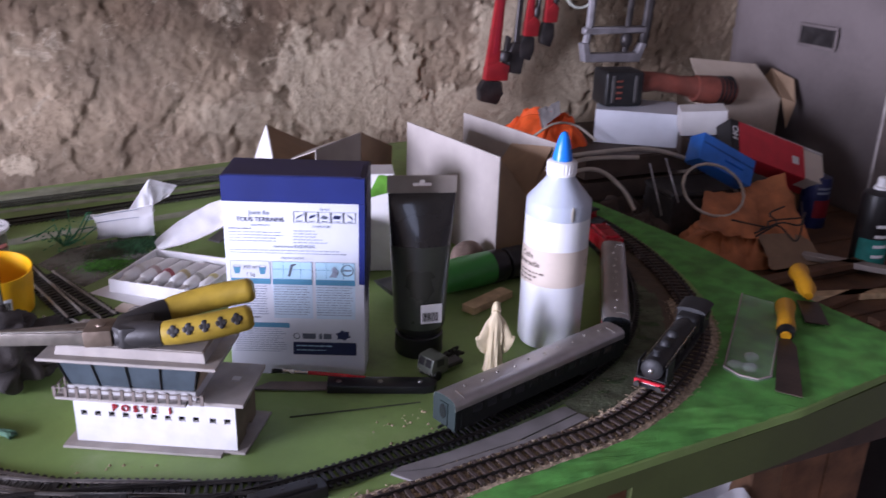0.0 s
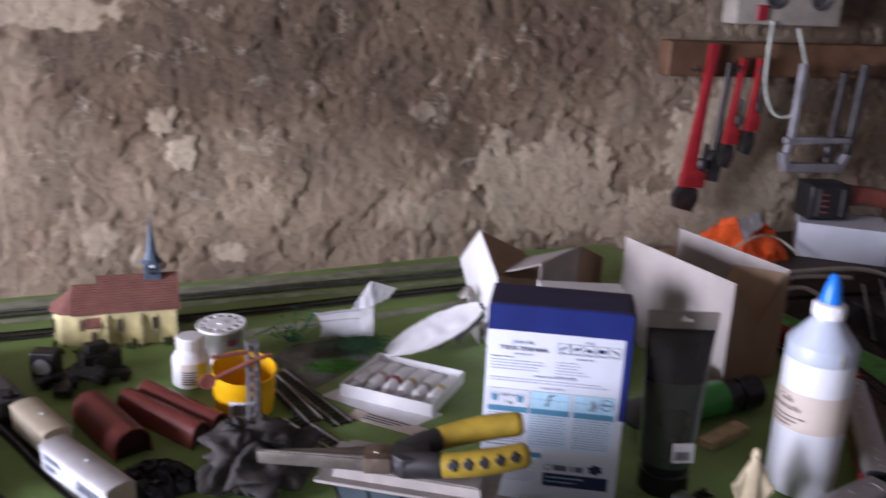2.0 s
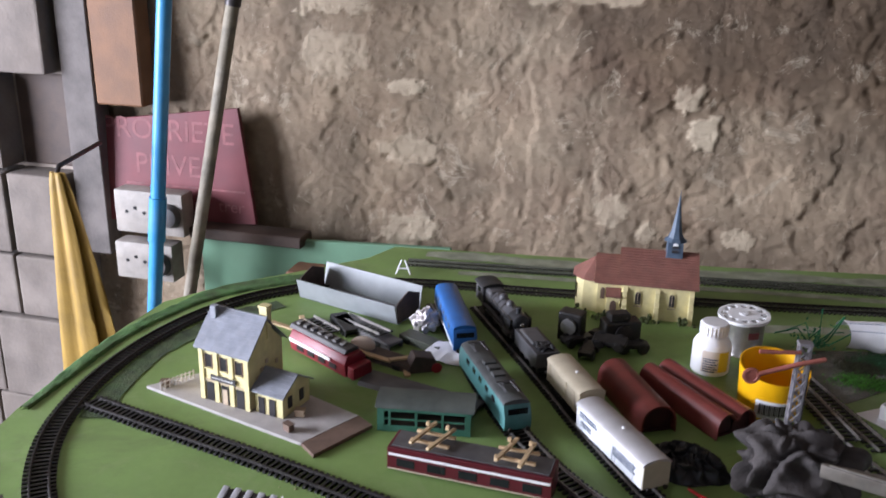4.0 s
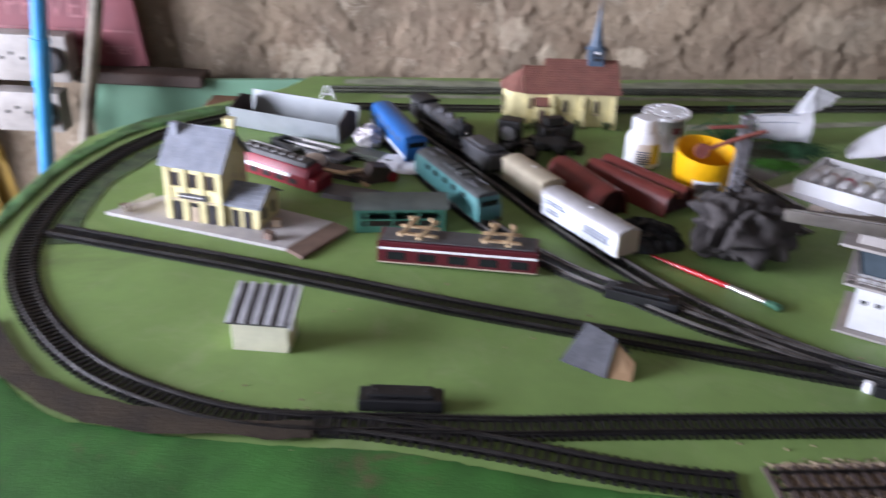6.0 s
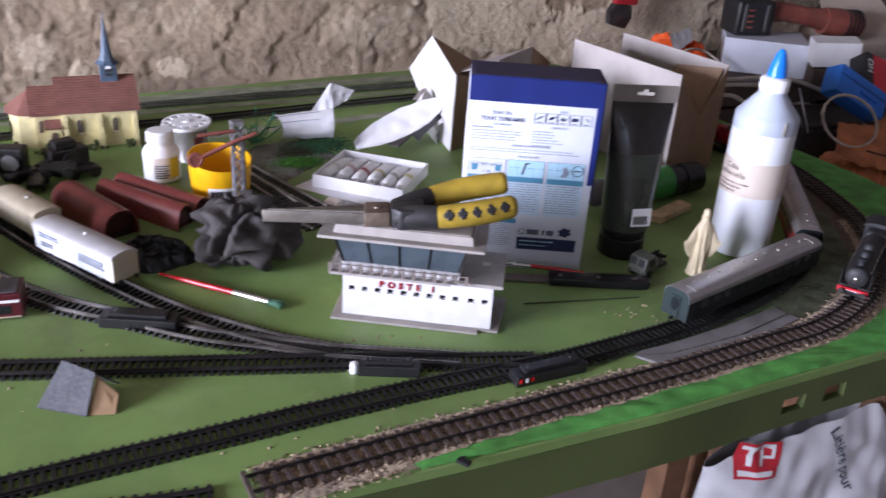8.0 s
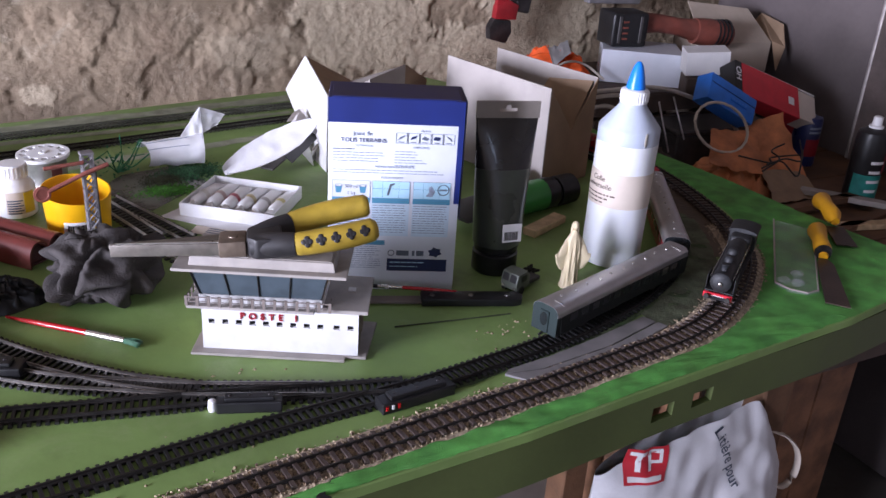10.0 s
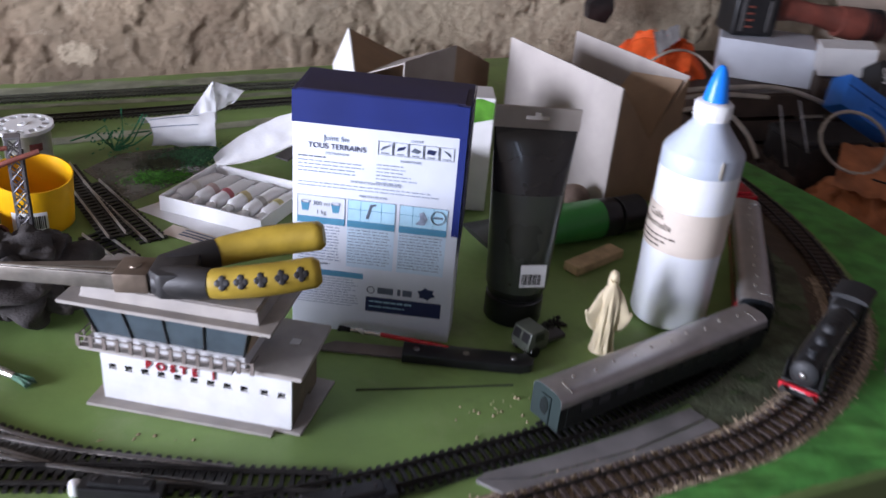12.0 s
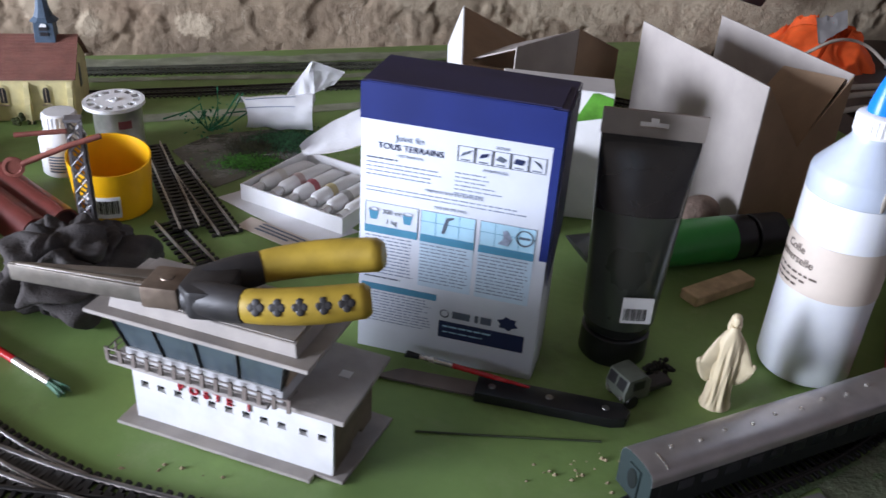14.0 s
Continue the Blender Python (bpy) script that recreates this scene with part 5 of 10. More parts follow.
def coach(m, paint, label, end, length=0.268):
    t = thing("model_coach", m, label, "model coach", "train on the oval")
    h, w = length / 2, 0.0172
    body = part("body", Geo().box(-h, h, -w, w, 0.0085, 0.0335).mesh(bevel=0.0006), paint, t)
    arc = [(w * 1.03 * math.copysign(abs(math.cos(a)) ** 0.62, math.cos(a)), 0.0325 + 0.0115 * math.sin(a) ** 0.62) for a in [math.pi * k / 24 for k in range(25)]]
    arc = [(a, max(b, 0.0325)) for a, b in arc]
    roof = part("roof", Geo().prism(arc, -h - 0.0005, h + 0.0005, "x").mesh(smooth=35), M_SILVER, t, "silver-grey curved roof with small vents")
    for k in range(10):
        x = -h + 0.028 + k * (length - 0.056) / 9
        part("roof_vent", Geo().lathe([(0.0017, -0.001), (0.0017, 0.0009), (0.0009, 0.0016)], 10, at(x, 0.0012 * (-1) ** k, 0.044)).mesh(smooth=40), M_TINNED, roof)
    for x in (-h + 0.014, h - 0.014):
        part("roof_band", Geo().prism([(a * 1.015, b + 0.0005) for a, b in arc[12:19]] + [(a * 1.0, b - 0.0003) for a, b in arc[12:19]][::-1], x - 0.0006, x + 0.0006, "x").mesh(), M_TINNED, roof)
    for s in (-1, 1):
        n = 11
        for k in range(n):
            x = -h + 0.030 + k * (length - 0.060) / (n - 1)
            part("window", Geo().box(x - 0.0068, x + 0.0068, s * (w + 0.0001) - 0.0004, s * (w + 0.0001) + 0.0004, 0.0215, 0.0305).mesh(bevel=0.0003), M_COACHGLASS, body)
        for x in (-h + 0.012, h - 0.012):
            part("door", Geo().box(x - 0.0045, x + 0.0045, s * w - 0.0007, s * w + 0.0007, 0.0105, 0.0325).mesh(bevel=0.0003), paint, body)
    for s in (-1, 1):
        part("end_wall", Geo().prism([(y * 0.985, z - 0.0002) for y, z in arc] + [(-w, 0.009), (w, 0.009)], s * h - 0.0006, s * h + 0.0012, "x").mesh(), end, body, "flat end with a dark oval window")
        part("end_window", Geo().lathe([(0.0044, -0.0004), (0.0044, 0.0004)], 16, pose(s * (h + 0.0024), 0.0, 0.0265, 0, 90, 0) @ Matrix.Diagonal((1.9, 1.15, 1, 1))).mesh(), M_COACHGLASS, body)
        for y in (-0.0110, 0.0110):
            part("end_panel", Geo().box(s * h + 0.0010, s * h + 0.0018, y - 0.0030, y + 0.0030, 0.0115, 0.0345).mesh(bevel=0.0003), end, body)
        part("gangway", Geo().box(s * h - 0.0022, s * h + 0.0022, -0.0062, 0.0062, 0.010, 0.0365).mesh(bevel=0.0006), end, t)
        bogie = part("bogie", Geo().box(s * (h - 0.045) - 0.024, s * (h - 0.045) + 0.024, -0.0125, 0.0125, 0.0035, 0.0080).mesh(bevel=0.0008), M_BLACKPL, t)
        for d in (-0.015, 0.015):
            wheelset(bogie, s * (h - 0.045) + d, 0.0062)
        part("coupling", Geo().tube([(s * h, 0, 0.0095), (s * (h + 0.008), 0, 0.0085)], 0.0016, 6).mesh(), M_BLACKPL, t)
    part("underframe", Geo().box(-h * 0.5, h * 0.5, -0.010, 0.010, 0.0045, 0.0084).mesh(bevel=0.001), M_BLACKPL, t)
    return t


def along(p, q, z=RAIL_TOP):
    """A pose half way between two plan points, turned along them."""
    return at((p[0] + q[0]) / 2, (p[1] + q[1]) / 2, z, math.degrees(math.atan2(q[1] - p[1], q[0] - p[0])))


coach(along((0.299, 0.489), (0.556, 0.568)), M_COACHGREEN, "dark green model coach with silver roof, on curved track", M_COACHEND)
coach(along((0.571, 0.583), (0.717, 0.809)), M_COACHRED, "dark red model coach with silver roof, on curved track", M_COACHGLASS)
M_LOCORED = mat("crimson_loco_paint", (0.30, 0.008, 0.016), 0.28, var=0.12, scale=40, bump=0.02, coat=0.25)
M_LOCOBLACK = mat("satin_black_loco", (0.016, 0.017, 0.019), 0.58, var=0.3, scale=60, bump=0.15, dirt=0.45, dirt_col=(0.06, 0.054, 0.048))


def steam_loco(m, paint, label, length=0.165, beam=None):
    """A tender engine's front part; its chimney is towards +x."""
    t = thing("model_steam_locomotive", m, label, "model locomotive", "train on the oval" if paint is M_LOCORED else "")
    h = length / 2
    part("frame", Geo().box(-h, h, -0.0105, 0.0105, 0.0075, 0.0125).mesh(bevel=0.0008), M_BLACKPL, t)
    part("running_board", Geo().box(-h, h - 0.006, -0.0175, 0.0175, 0.0155, 0.0172).mesh(bevel=0.0004), paint, t)
    lie = pose(0, 0, 0.029, 0, 90, 0)
    boiler = part("boiler", Geo().lathe([(0.0125, -h + 0.045), (0.0130, -h + 0.05), (0.0122, h - 0.040), (0.0122, h - 0.028)], 28, lie).mesh(smooth=40), paint, t)
    for x in (-h + 0.062, -h + 0.082, h - 0.058):
        part("boiler_band", Geo().lathe([(0.0131, x), (0.0134, x + 0.0004), (0.0134, x + 0.0014), (0.0131, x + 0.0018)], 28, lie, closed=False).mesh(), M_WHEEL, boiler)
    dark_part = part("smokebox", Geo().lathe([(0.0126, h - 0.030), (0.0128, h - 0.028), (0.0128, h - 0.006), (0.0115, h - 0.0045), (0.006, h - 0.0025), (0.0010, h - 0.002)], 28, lie).mesh(smooth=40), M_LOCOBLACK, t)
    part("door_boss", Geo().ball(h - 0.001, 0, 0.029, 0.0016, 0.003, 0.003, 8).mesh(smooth=60), M_TINNED, dark_part)
    part("chimney", Geo().lathe([(0.0052, 0.038), (0.0038, 0.042), (0.0040, 0.0475), (0.0050, 0.0490), (0.0042, 0.0500)], 18, at(h - 0.018, 0)).mesh(smooth=40), M_LOCOBLACK, t)
    for x, r, tall in ((h - 0.050, 0.0058, 0.0480), (h - 0.078, 0.0068, 0.0480)):
        part("dome", Geo().lathe([(r, 0.038), (r, tall - 0.004), (r * 0.75, tall - 0.001), (r * 0.15, tall)], 18, at(x, 0)).mesh(smooth=50), paint, t)
    part("firebox", Geo().box(-h + 0.032, -h + 0.056, -0.0135, 0.0135, 0.0172, 0.0425).mesh(bevel=0.005, seg=3, smooth=40), paint, t)
    cab = part("cab", Geo().box(-h + 0.002, -h + 0.033, -0.0175, 0.0175, 0.0172, 0.0425).mesh(bevel=0.001), paint, t)
    part("cab_roof", Geo().prism([(0.019 * math.cos(a), 0.0425 + 0.0055 * math.sin(a)) for a in [math.pi * k / 10 for k in range(11)]], -h - 0.003, -h + 0.036, "x").mesh(smooth=40), M_LOCOBLACK, t)
    for s in (-1, 1):
        part("cab_window", Geo().box(-h + 0.012, -h + 0.024, s * 0.0176 - 0.0004, s * 0.0176 + 0.0004, 0.031, 0.039).mesh(), M_COACHGLASS, cab)
        part("smoke_deflector", Geo().box(h - 0.034, h - 0.008, s * 0.0165 - 0.0006, s * 0.0165 + 0.0006, 0.0172, 0.036).mesh(bevel=0.0004), paint if paint is M_LOCORED else M_LOCOBLACK, t)
        part("cylinder", Geo().box(h - 0.036, h - 0.014, s * 0.0145 - 0.0035, s * 0.0145 + 0.0035, 0.006, 0.0152).mesh(bevel=0.0018, seg=2, smooth=40), paint, t)
        part("connecting_rod", Geo().box(-h + 0.040, h - 0.030, s * 0.0142 - 0.0005, s * 0.0142 + 0.0005, 0.0078, 0.0098).mesh(), M_RAIL, t)
        part("handrail", Geo().tube([(-h + 0.055, s * 0.0134, 0.034), (h - 0.012, s * 0.0134, 0.034)], 0.0005, 6).mesh(), M_TINNED, boiler)
        for k in range(3):
            x = -h + 0.048 + k * 0.0285
            part("driving_wheel", Geo().lathe([(0.004, -0.0014), (0.0125, -0.0016), (0.0125, 0.0016), (0.011, 0.0016), (0.010, 0.0004), (0.004, 0.0014)], 24, pose(x, s * 0.0108, 0.0125, 90, 0, 0)).mesh(smooth=40), M_WHEEL, t)
        part("buffer", Geo().lathe([(0.0014, 0), (0.0014, 0.005), (0.0034, 0.0052), (0.0034, 0.0062)], 12, pose(h - 0.001, s * 0.0125, 0.0125, 0, 90, 0)).mesh(smooth=40), M_WHEEL, t)
    bm_ = part("buffer_beam", Geo().box(h - 0.005, h - 0.001, -0.0175, 0.0175, 0.0085, 0.0155).mesh(bevel=0.0005), beam or paint, t, "bright red buffer beam" if beam else "")
    if beam:
        bars = Geo()
        for k in range(6):
            bars.box(h - 0.0012, h - 0.0006, -0.0075 + k * 0.0026, -0.0058 + k * 0.0026, 0.0108, 0.0132)
        part("number_bars", bars.mesh(), M_WHITEPL, bm_)
    wheelset(t, h - 0.022, 0.0062)
    wheelset(t, -h + 0.020, 0.0065)
    return t


def tender(m, paint, label, length=0.095):
    t = thing("model_tender", m, label, "model tender", "train on the oval" if paint is M_LOCORED else "")
    h = length / 2
    part("tank", Geo().box(-h, h, -0.0172, 0.0172, 0.0115, 0.0330).mesh(bevel=0.0012, seg=2), paint, t)
    part("coal_plate", Geo().box(-h + 0.006, h - 0.028, -0.0125, 0.0125, 0.0331, 0.0365, taper=0.002).mesh(bevel=0.0008), paint, t)
    g, rnd = Geo(), random.Random(6)
    for _ in range(60):
        g.ball(rnd.uniform(h - 0.028, h - 0.006), rnd.uniform(-0.011, 0.011), 0.0345 + rnd.uniform(0, 0.003), 0.003, 0.0026, 0.0022, 5)
    part("coal", g.mesh(), M_LOCOBLACK, t)
    part("frame", Geo().box(-h + 0.002, h - 0.002, -0.0125, 0.0125, 0.0055, 0.0112).mesh(bevel=0.0006), M_BLACKPL, t)
    for x in (-0.032, -0.012, 0.012, 0.032):
        wheelset(t, x, 0.0062)
    return t


tender(along((0.738, 0.838), (0.757, 0.93)), M_LOCORED, "crimson model tender behind a locomotive")
steam_loco(along((0.760, 0.945), (0.728, 1.10)), M_LOCORED, "crimson model steam locomotive with black smokebox")
M_BEAMRED = mat("bright_red_beam", (0.52, 0.02, 0.035), 0.35, var=0.08, bump=0.02)
steam_loco(along((0.695, 0.583), (0.541, 0.472), RAIL_TOP + 0.003), M_LOCOBLACK, "black model steam locomotive with bright red buffer beam", 0.188, M_BEAMRED)

M_TEALPAINT = mat("dull_teal_loco_paint", (0.055, 0.17, 0.165), 0.45, var=0.15, scale=50, bump=0.06, dirt=0.3, dirt_col=(0.06, 0.09, 0.085))
M_BLUEPAINT = mat("mid_blue_loco_paint", (0.018, 0.10, 0.30), 0.35, var=0.12, scale=50, bump=0.03)
M_GUNGREY = mat("dusty_gun_grey", (0.075, 0.075, 0.08), 0.5, var=0.2, scale=60, bump=0.08, dirt=0.3, dirt_col=(0.16, 0.14, 0.12))
M_TEALROOF = mat("dusty_dark_roof", (0.06, 0.065, 0.065), 0.6, var=0.25, scale=50, bump=0.12, dirt=0.3, dirt_col=(0.13, 0.125, 0.12))


def electric_loco(m, paint, roofmat, label, length, gear=True, stripe=None):
    t = thing("model_electric_locomotive", m, label, "model locomotive", "stock parked on the sidings")
    h, w = length / 2, 0.0172
    body = part("body", Geo().prism([(-h, 0.009), (h, 0.009), (h, 0.024), (h - 0.006, 0.0395), (-h + 0.006, 0.0395), (-h, 0.024)], -w, w, "y").mesh(bevel=0.002, seg=2, smooth=35), paint, t)
    roof = part("roof", Geo().prism([(w * 0.97 * math.cos(a), 0.0393 + 0.006 * math.sin(a)) for a in [math.pi * k / 12 for k in range(13)]], -h + 0.007, h - 0.007, "x").mesh(smooth=40), roofmat, t)
    if gear:
        for x in (-h * 0.62, h * 0.62):
            g = Geo()
            for s in (-1, 1):
                g.tube([(x - 0.014, s * 0.008, 0.0462), (x + 0.012, s * 0.008, 0.0475)], 0.0007, 6).tube([(x + 0.012, s * 0.008, 0.0475), (x - 0.012, s * 0.005, 0.0495)], 0.0007, 6)
            g.tube([(x - 0.012, -0.012, 0.0495), (x - 0.012, 0.012, 0.0495)], 0.0008, 6).tube([(x - 0.014, -0.008, 0.0462), (x - 0.014, 0.008, 0.0462)], 0.0007, 6)
            part("pantograph", g.mesh(), M_GUNGREY, roof)
        for x in (-0.016, 0.0, 0.018):
            part("roof_box", Geo().box(x - 0.006, x + 0.006, -0.008, 0.008, 0.0440, 0.0478).mesh(bevel=0.0008), roofmat, roof)
    for s in (-1, 1):
        for k in range(5):
            x = -h * 0.55 + k * h * 0.275
            part("side_window", Geo().box(x - 0.0055, x + 0.0055, s * w - 0.0004, s * w + 0.0004, 0.0275, 0.0345).mesh(bevel=0.0003), M_COACHGLASS if not stripe else M_GUNGREY, body)
        part("cab_window", Geo().box(s * (h - 0.0025) - 0.0008, s * (h - 0.0025) + 0.0008, -0.0125, 0.0125, 0.0275, 0.0355, pose(0, 0, 0)).mesh(), M_COACHGLASS, body)
        if stripe:
            part("white_stripe", Geo().box(-h + 0.002, h - 0.002, s * (w + 0.0002) - 0.0003, s * (w + 0.0002) + 0.0003, 0.0115, 0.0150).mesh(), stripe, body)
        bogie = part("bogie", Geo().box(s * h * 0.58 - 0.022, s * h * 0.58 + 0.022, -0.0125, 0.0125, 0.0035, 0.0086).mesh(bevel=0.0008), M_BLACKPL, t)
        for d in (-0.013, 0.013):
            wheelset(bogie, s * h * 0.58 + d, 0.0062)
        for y in (-0.011, 0.011):
            part("buffer", Geo().lathe([(0.0013, 0), (0.0013, 0.004), (0.003, 0.0042), (0.003, 0.005)], 10, pose(s * h, y, 0.0115, 0, 90 * s, 0)).mesh(), M_WHEEL, t)
    return t


electric_loco(along((-0.517, 0.957), (-0.425, 0.800)), M_TEALPAINT, M_TEALROOF, "dull teal model electric locomotive with grey roof gear", 0.182)
electric_loco(along((-0.603, 1.155), (-0.530, 0.985)), M_BLUEPAINT, M_BLUEPAINT, "mid-blue model locomotive with a white stripe", 0.178, False, M_WHITEPL)
steam_loco(along((-0.542, 1.185), (-0.462, 1.055)), M_GUNGREY, "dusty dark grey model steam locomotive on a siding", 0.155)
tender(along((-0.455, 1.040), (-0.412, 0.965)), M_GUNGREY, "dusty dark grey model tender on a siding", 0.085)

M_VANWHITE = mat("white_van_side", (0.72, 0.74, 0.78), 0.4, var=0.06, scale=40, bump=0.04, dirt=0.12, dirt_col=(0.4, 0.38, 0.36))
M_CREAM = mat("cream_van_paint", (0.50, 0.44, 0.32), 0.45, var=0.1, scale=40, bump=0.05, dirt=0.2, dirt_col=(0.3, 0.25, 0.18))
M_VANROOF = mat("pale_grey_van_roof", (0.46, 0.45, 0.45), 0.4, metal=0.2, var=0.08, scale=40, bump=0.03)


def van(m, paint, roofmat, label, length, bars):
    t = thing("model_goods_van", m, label, "model wagon", "stock parked on the sidings")
    h, w = length / 2, 0.0172
    body = part("body", Geo().box(-h, h, -w, w, 0.0105, 0.0385).mesh(bevel=0.0008), paint, t)
    part("roof", Geo().prism([(w * 1.05 * math.cos(a), 0.0383 + 0.0065 * math.sin(a)) for a in [math.pi * k / 12 for k in range(13)]], -h - 0.001, h + 0.001, "x").mesh(smooth=40), roofmat, t)
    part("roof_vent", Geo().lathe([(0.0022, 0.044), (0.0022, 0.0462), (0.0008, 0.0468)], 10, at(0.004, 0)).mesh(smooth=40), M_WHITEPL, t)
    for s in (-1, 1):
        for k in range(4):
            x = -h + (k + 0.5) * length / 4
            part("side_rib", Geo().box(x - 0.0005, x + 0.0005, s * w - 0.0007, s * w + 0.0007, 0.0110, 0.0380).mesh(), paint, body)
        part("sliding_door", Geo().box(-0.012, 0.012, s * w - 0.0010, s * w + 0.0010, 0.0125, 0.0370).mesh(bevel=0.0004), paint, body)
        if bars:
            rnd, g = random.Random(5), Geo()
            for x0, x1, z0, rows in ((-h * 0.85, -h * 0.35, 0.033, 2), (h * 0.2, h * 0.8, 0.029, 3), (-h * 0.8, -h * 0.5, 0.022, 2)):
                for r in range(rows):
                    x = x0
                    while x < x1:
                        ww = rnd.uniform(0.002, 0.005)
                        g.box(x, x + ww, s * (w + 0.0011) - 0.0002, s * (w + 0.0011) + 0.0002, z0 - r * 0.0038, z0 - r * 0.0038 + 0.0022)
                        x += ww + 0.0012
            tagged(part("print_bars", g.mesh(), M_INK, body), kind="stuff")
        for x in (-h * 0.55, h * 0.55):
            part("axle_guard", Geo().box(x - 0.006, x + 0.006, s * 0.0125 - 0.0012, s * 0.0125 + 0.0012, 0.003, 0.0104).mesh(bevel=0.0005), M_BLACKPL, t)
        part("buffer", Geo().lathe([(0.0013, 0), (0.0013, 0.004), (0.003, 0.0042), (0.003, 0.005)], 10, pose(s * h, 0.0105, 0.0115, 0, 90 * s, 0)).mesh(), M_WHEEL, t)
        part("buffer", Geo().lathe([(0.0013, 0), (0.0013, 0.004), (0.003, 0.0042), (0.003, 0.005)], 10, pose(s * h, -0.0105, 0.0115, 0, 90 * s, 0)).mesh(), M_WHEEL, t)
        part("end_wall", Geo().prism([(-w + 0.0006, 0.0110), (w - 0.0006, 0.0110), (w - 0.0006, 0.0385), (0.0, 0.0440), (-w + 0.0006, 0.0385)], s * h - 0.0004, s * h + 0.0014, "x").mesh(bevel=0.0003), M_CREAM, body, "cream plank end")
    for x in (-h * 0.55, h * 0.55):
        wheelset(t, x, 0.0064)
    return t


van(along((-0.3465, 0.838), (-0.2655, 0.7225)), M_VANWHITE, M_VANROOF, "white model refrigerator van with dark print bars", 0.140, True)
van(along((-0.393, 0.940), (-0.347, 0.862)), M_CREAM, M_CREAM, "cream model goods van with a domed roof", 0.098, False)

M_MAROON = mat("maroon_hopper_plastic", (0.16, 0.032, 0.026), 0.45, var=0.14, scale=40, bump=0.05, dirt=0.2, dirt_col=(0.09, 0.04, 0.03))


def shell_body(m, label, length, lobes, r, rise):
    """A loose wagon shell lying hollow side down: one or two long humps, open at the ends."""
    t = thing("model_wagon_shell", m, label, "model wagon", "loose wagon bodies")
    h, n = length / 2, 18
    outer, inner = [], []
    for k in range(lobes):
        c = (k - (lobes - 1) / 2) * 2 * r * 0.94
        for i in range(n + 1):
            a = math.pi * (1 - i / n)
            if (k and i < 3) or (k < lobes - 1 and i > n - 3):
                continue
            outer.append((c + r * math.cos(a), 0.0006 + rise * math.sin(a) ** 0.55))
            inner.append((c + (r - 0.0022) * math.cos(a), 0.0006 + (rise - 0.0024) * math.sin(a) ** 0.55))
    shell = part("shell", Geo().prism(outer + inner[::-1], -h, h, "x").mesh(smooth=40), M_MAROON, t)
    for k in range(lobes):
        c = (k - (lobes - 1) / 2) * 2 * r * 0.94
        part("floor_strip", Geo().box(-h + 0.006, h - 0.006, c - r * 0.86, c + r * 0.86, 0.0004, 0.0030).mesh(), M_SHADEDMAROON, t)
        for x in (-h + 0.010, h - 0.010):
            part("bulkhead", Geo().prism([(c + (r - 0.003) * math.cos(math.pi * (1 - i / n)), 0.0032 + (rise - 0.006) * math.sin(math.pi * (1 - i / n)) ** 0.55) for i in range(n + 1)], x - 0.001, x + 0.001, "x").mesh(), M_SHADEDMAROON, t, "inner end wall, coloured dark for the hollow's shade")
        part("seam_line", Geo().box(-h + 0.004, h - 0.004, c - 0.0009, c + 0.0009, rise, rise + 0.0011).mesh(), M_MAROON, shell)
    return t


# The shells' maroon again, coloured dark for the shade inside them.
M_SHADEDMAROON = mat("shadowed_maroon_plastic", (0.045, 0.010, 0.010), 0.6, var=0.3, scale=40, bump=0.1)
shell_body(at(-0.294, 0.922, 0.0, -62), "maroon plastic wagon shell lying hollow side down", 0.132, 1, 0.0235, 0.037)
shell_body(at(-0.220, 0.943, 0.0, -50), "maroon plastic wagon shell with two long humps", 0.150, 2, 0.0160, 0.032)

M_OXBLOOD = mat("oxblood_coach_plastic", (0.085, 0.010, 0.016), 0.35, var=0.12, scale=40, bump=0.03, dirt=0.12, dirt_col=(0.05, 0.03, 0.03))


def upturned_coach():
    t = thing("model_railcar", at(-0.461, 0.712, 0, -3.5), "oxblood model coach body lying upside down, wooden frames on it", "model coach")
    h, w = 0.0925, 0.0195
    body = part("shell", Geo().box(-h, h, -w, w, 0.004, 0.031).mesh(bevel=0.0012, seg=2), M_OXBLOOD, t)
    part("roof", Geo().prism([(w * math.cos(a), 0.0045 - 0.0042 * math.sin(a)) for a in [math.pi * k / 10 for k in range(11)]], -h, h, "x").mesh(smooth=40), M_GUNGREY, t)
    for s in (-1, 1):
        part("white_stripe", Geo().box(-h + 0.002, h - 0.002, s * (w + 0.0002) - 0.0003, s * (w + 0.0002) + 0.0003, 0.0215, 0.0245).mesh(), M_WHITEPL, body)
        part("cream_line", Geo().box(-h + 0.002, h - 0.002, s * (w + 0.0002) - 0.0003, s * (w + 0.0002) + 0.0003, 0.0042, 0.0056).mesh(), M_CREAM, body)
        for k in range(5):
            x = -h + 0.022 + k * 0.0355
            part("window", Geo().box(x - 0.0105, x + 0.0105, s * w - 0.0004, s * w + 0.0004, 0.0085, 0.0185).mesh(bevel=0.0004), M_COACHGLASS, body)
    part("floor_pan", Geo().box(-h + 0.004, h - 0.004, -w + 0.003, w - 0.003, 0.0311, 0.0325).mesh(bevel=0.0004), M_GUNGREY, t)
    return t


upturned_coach()


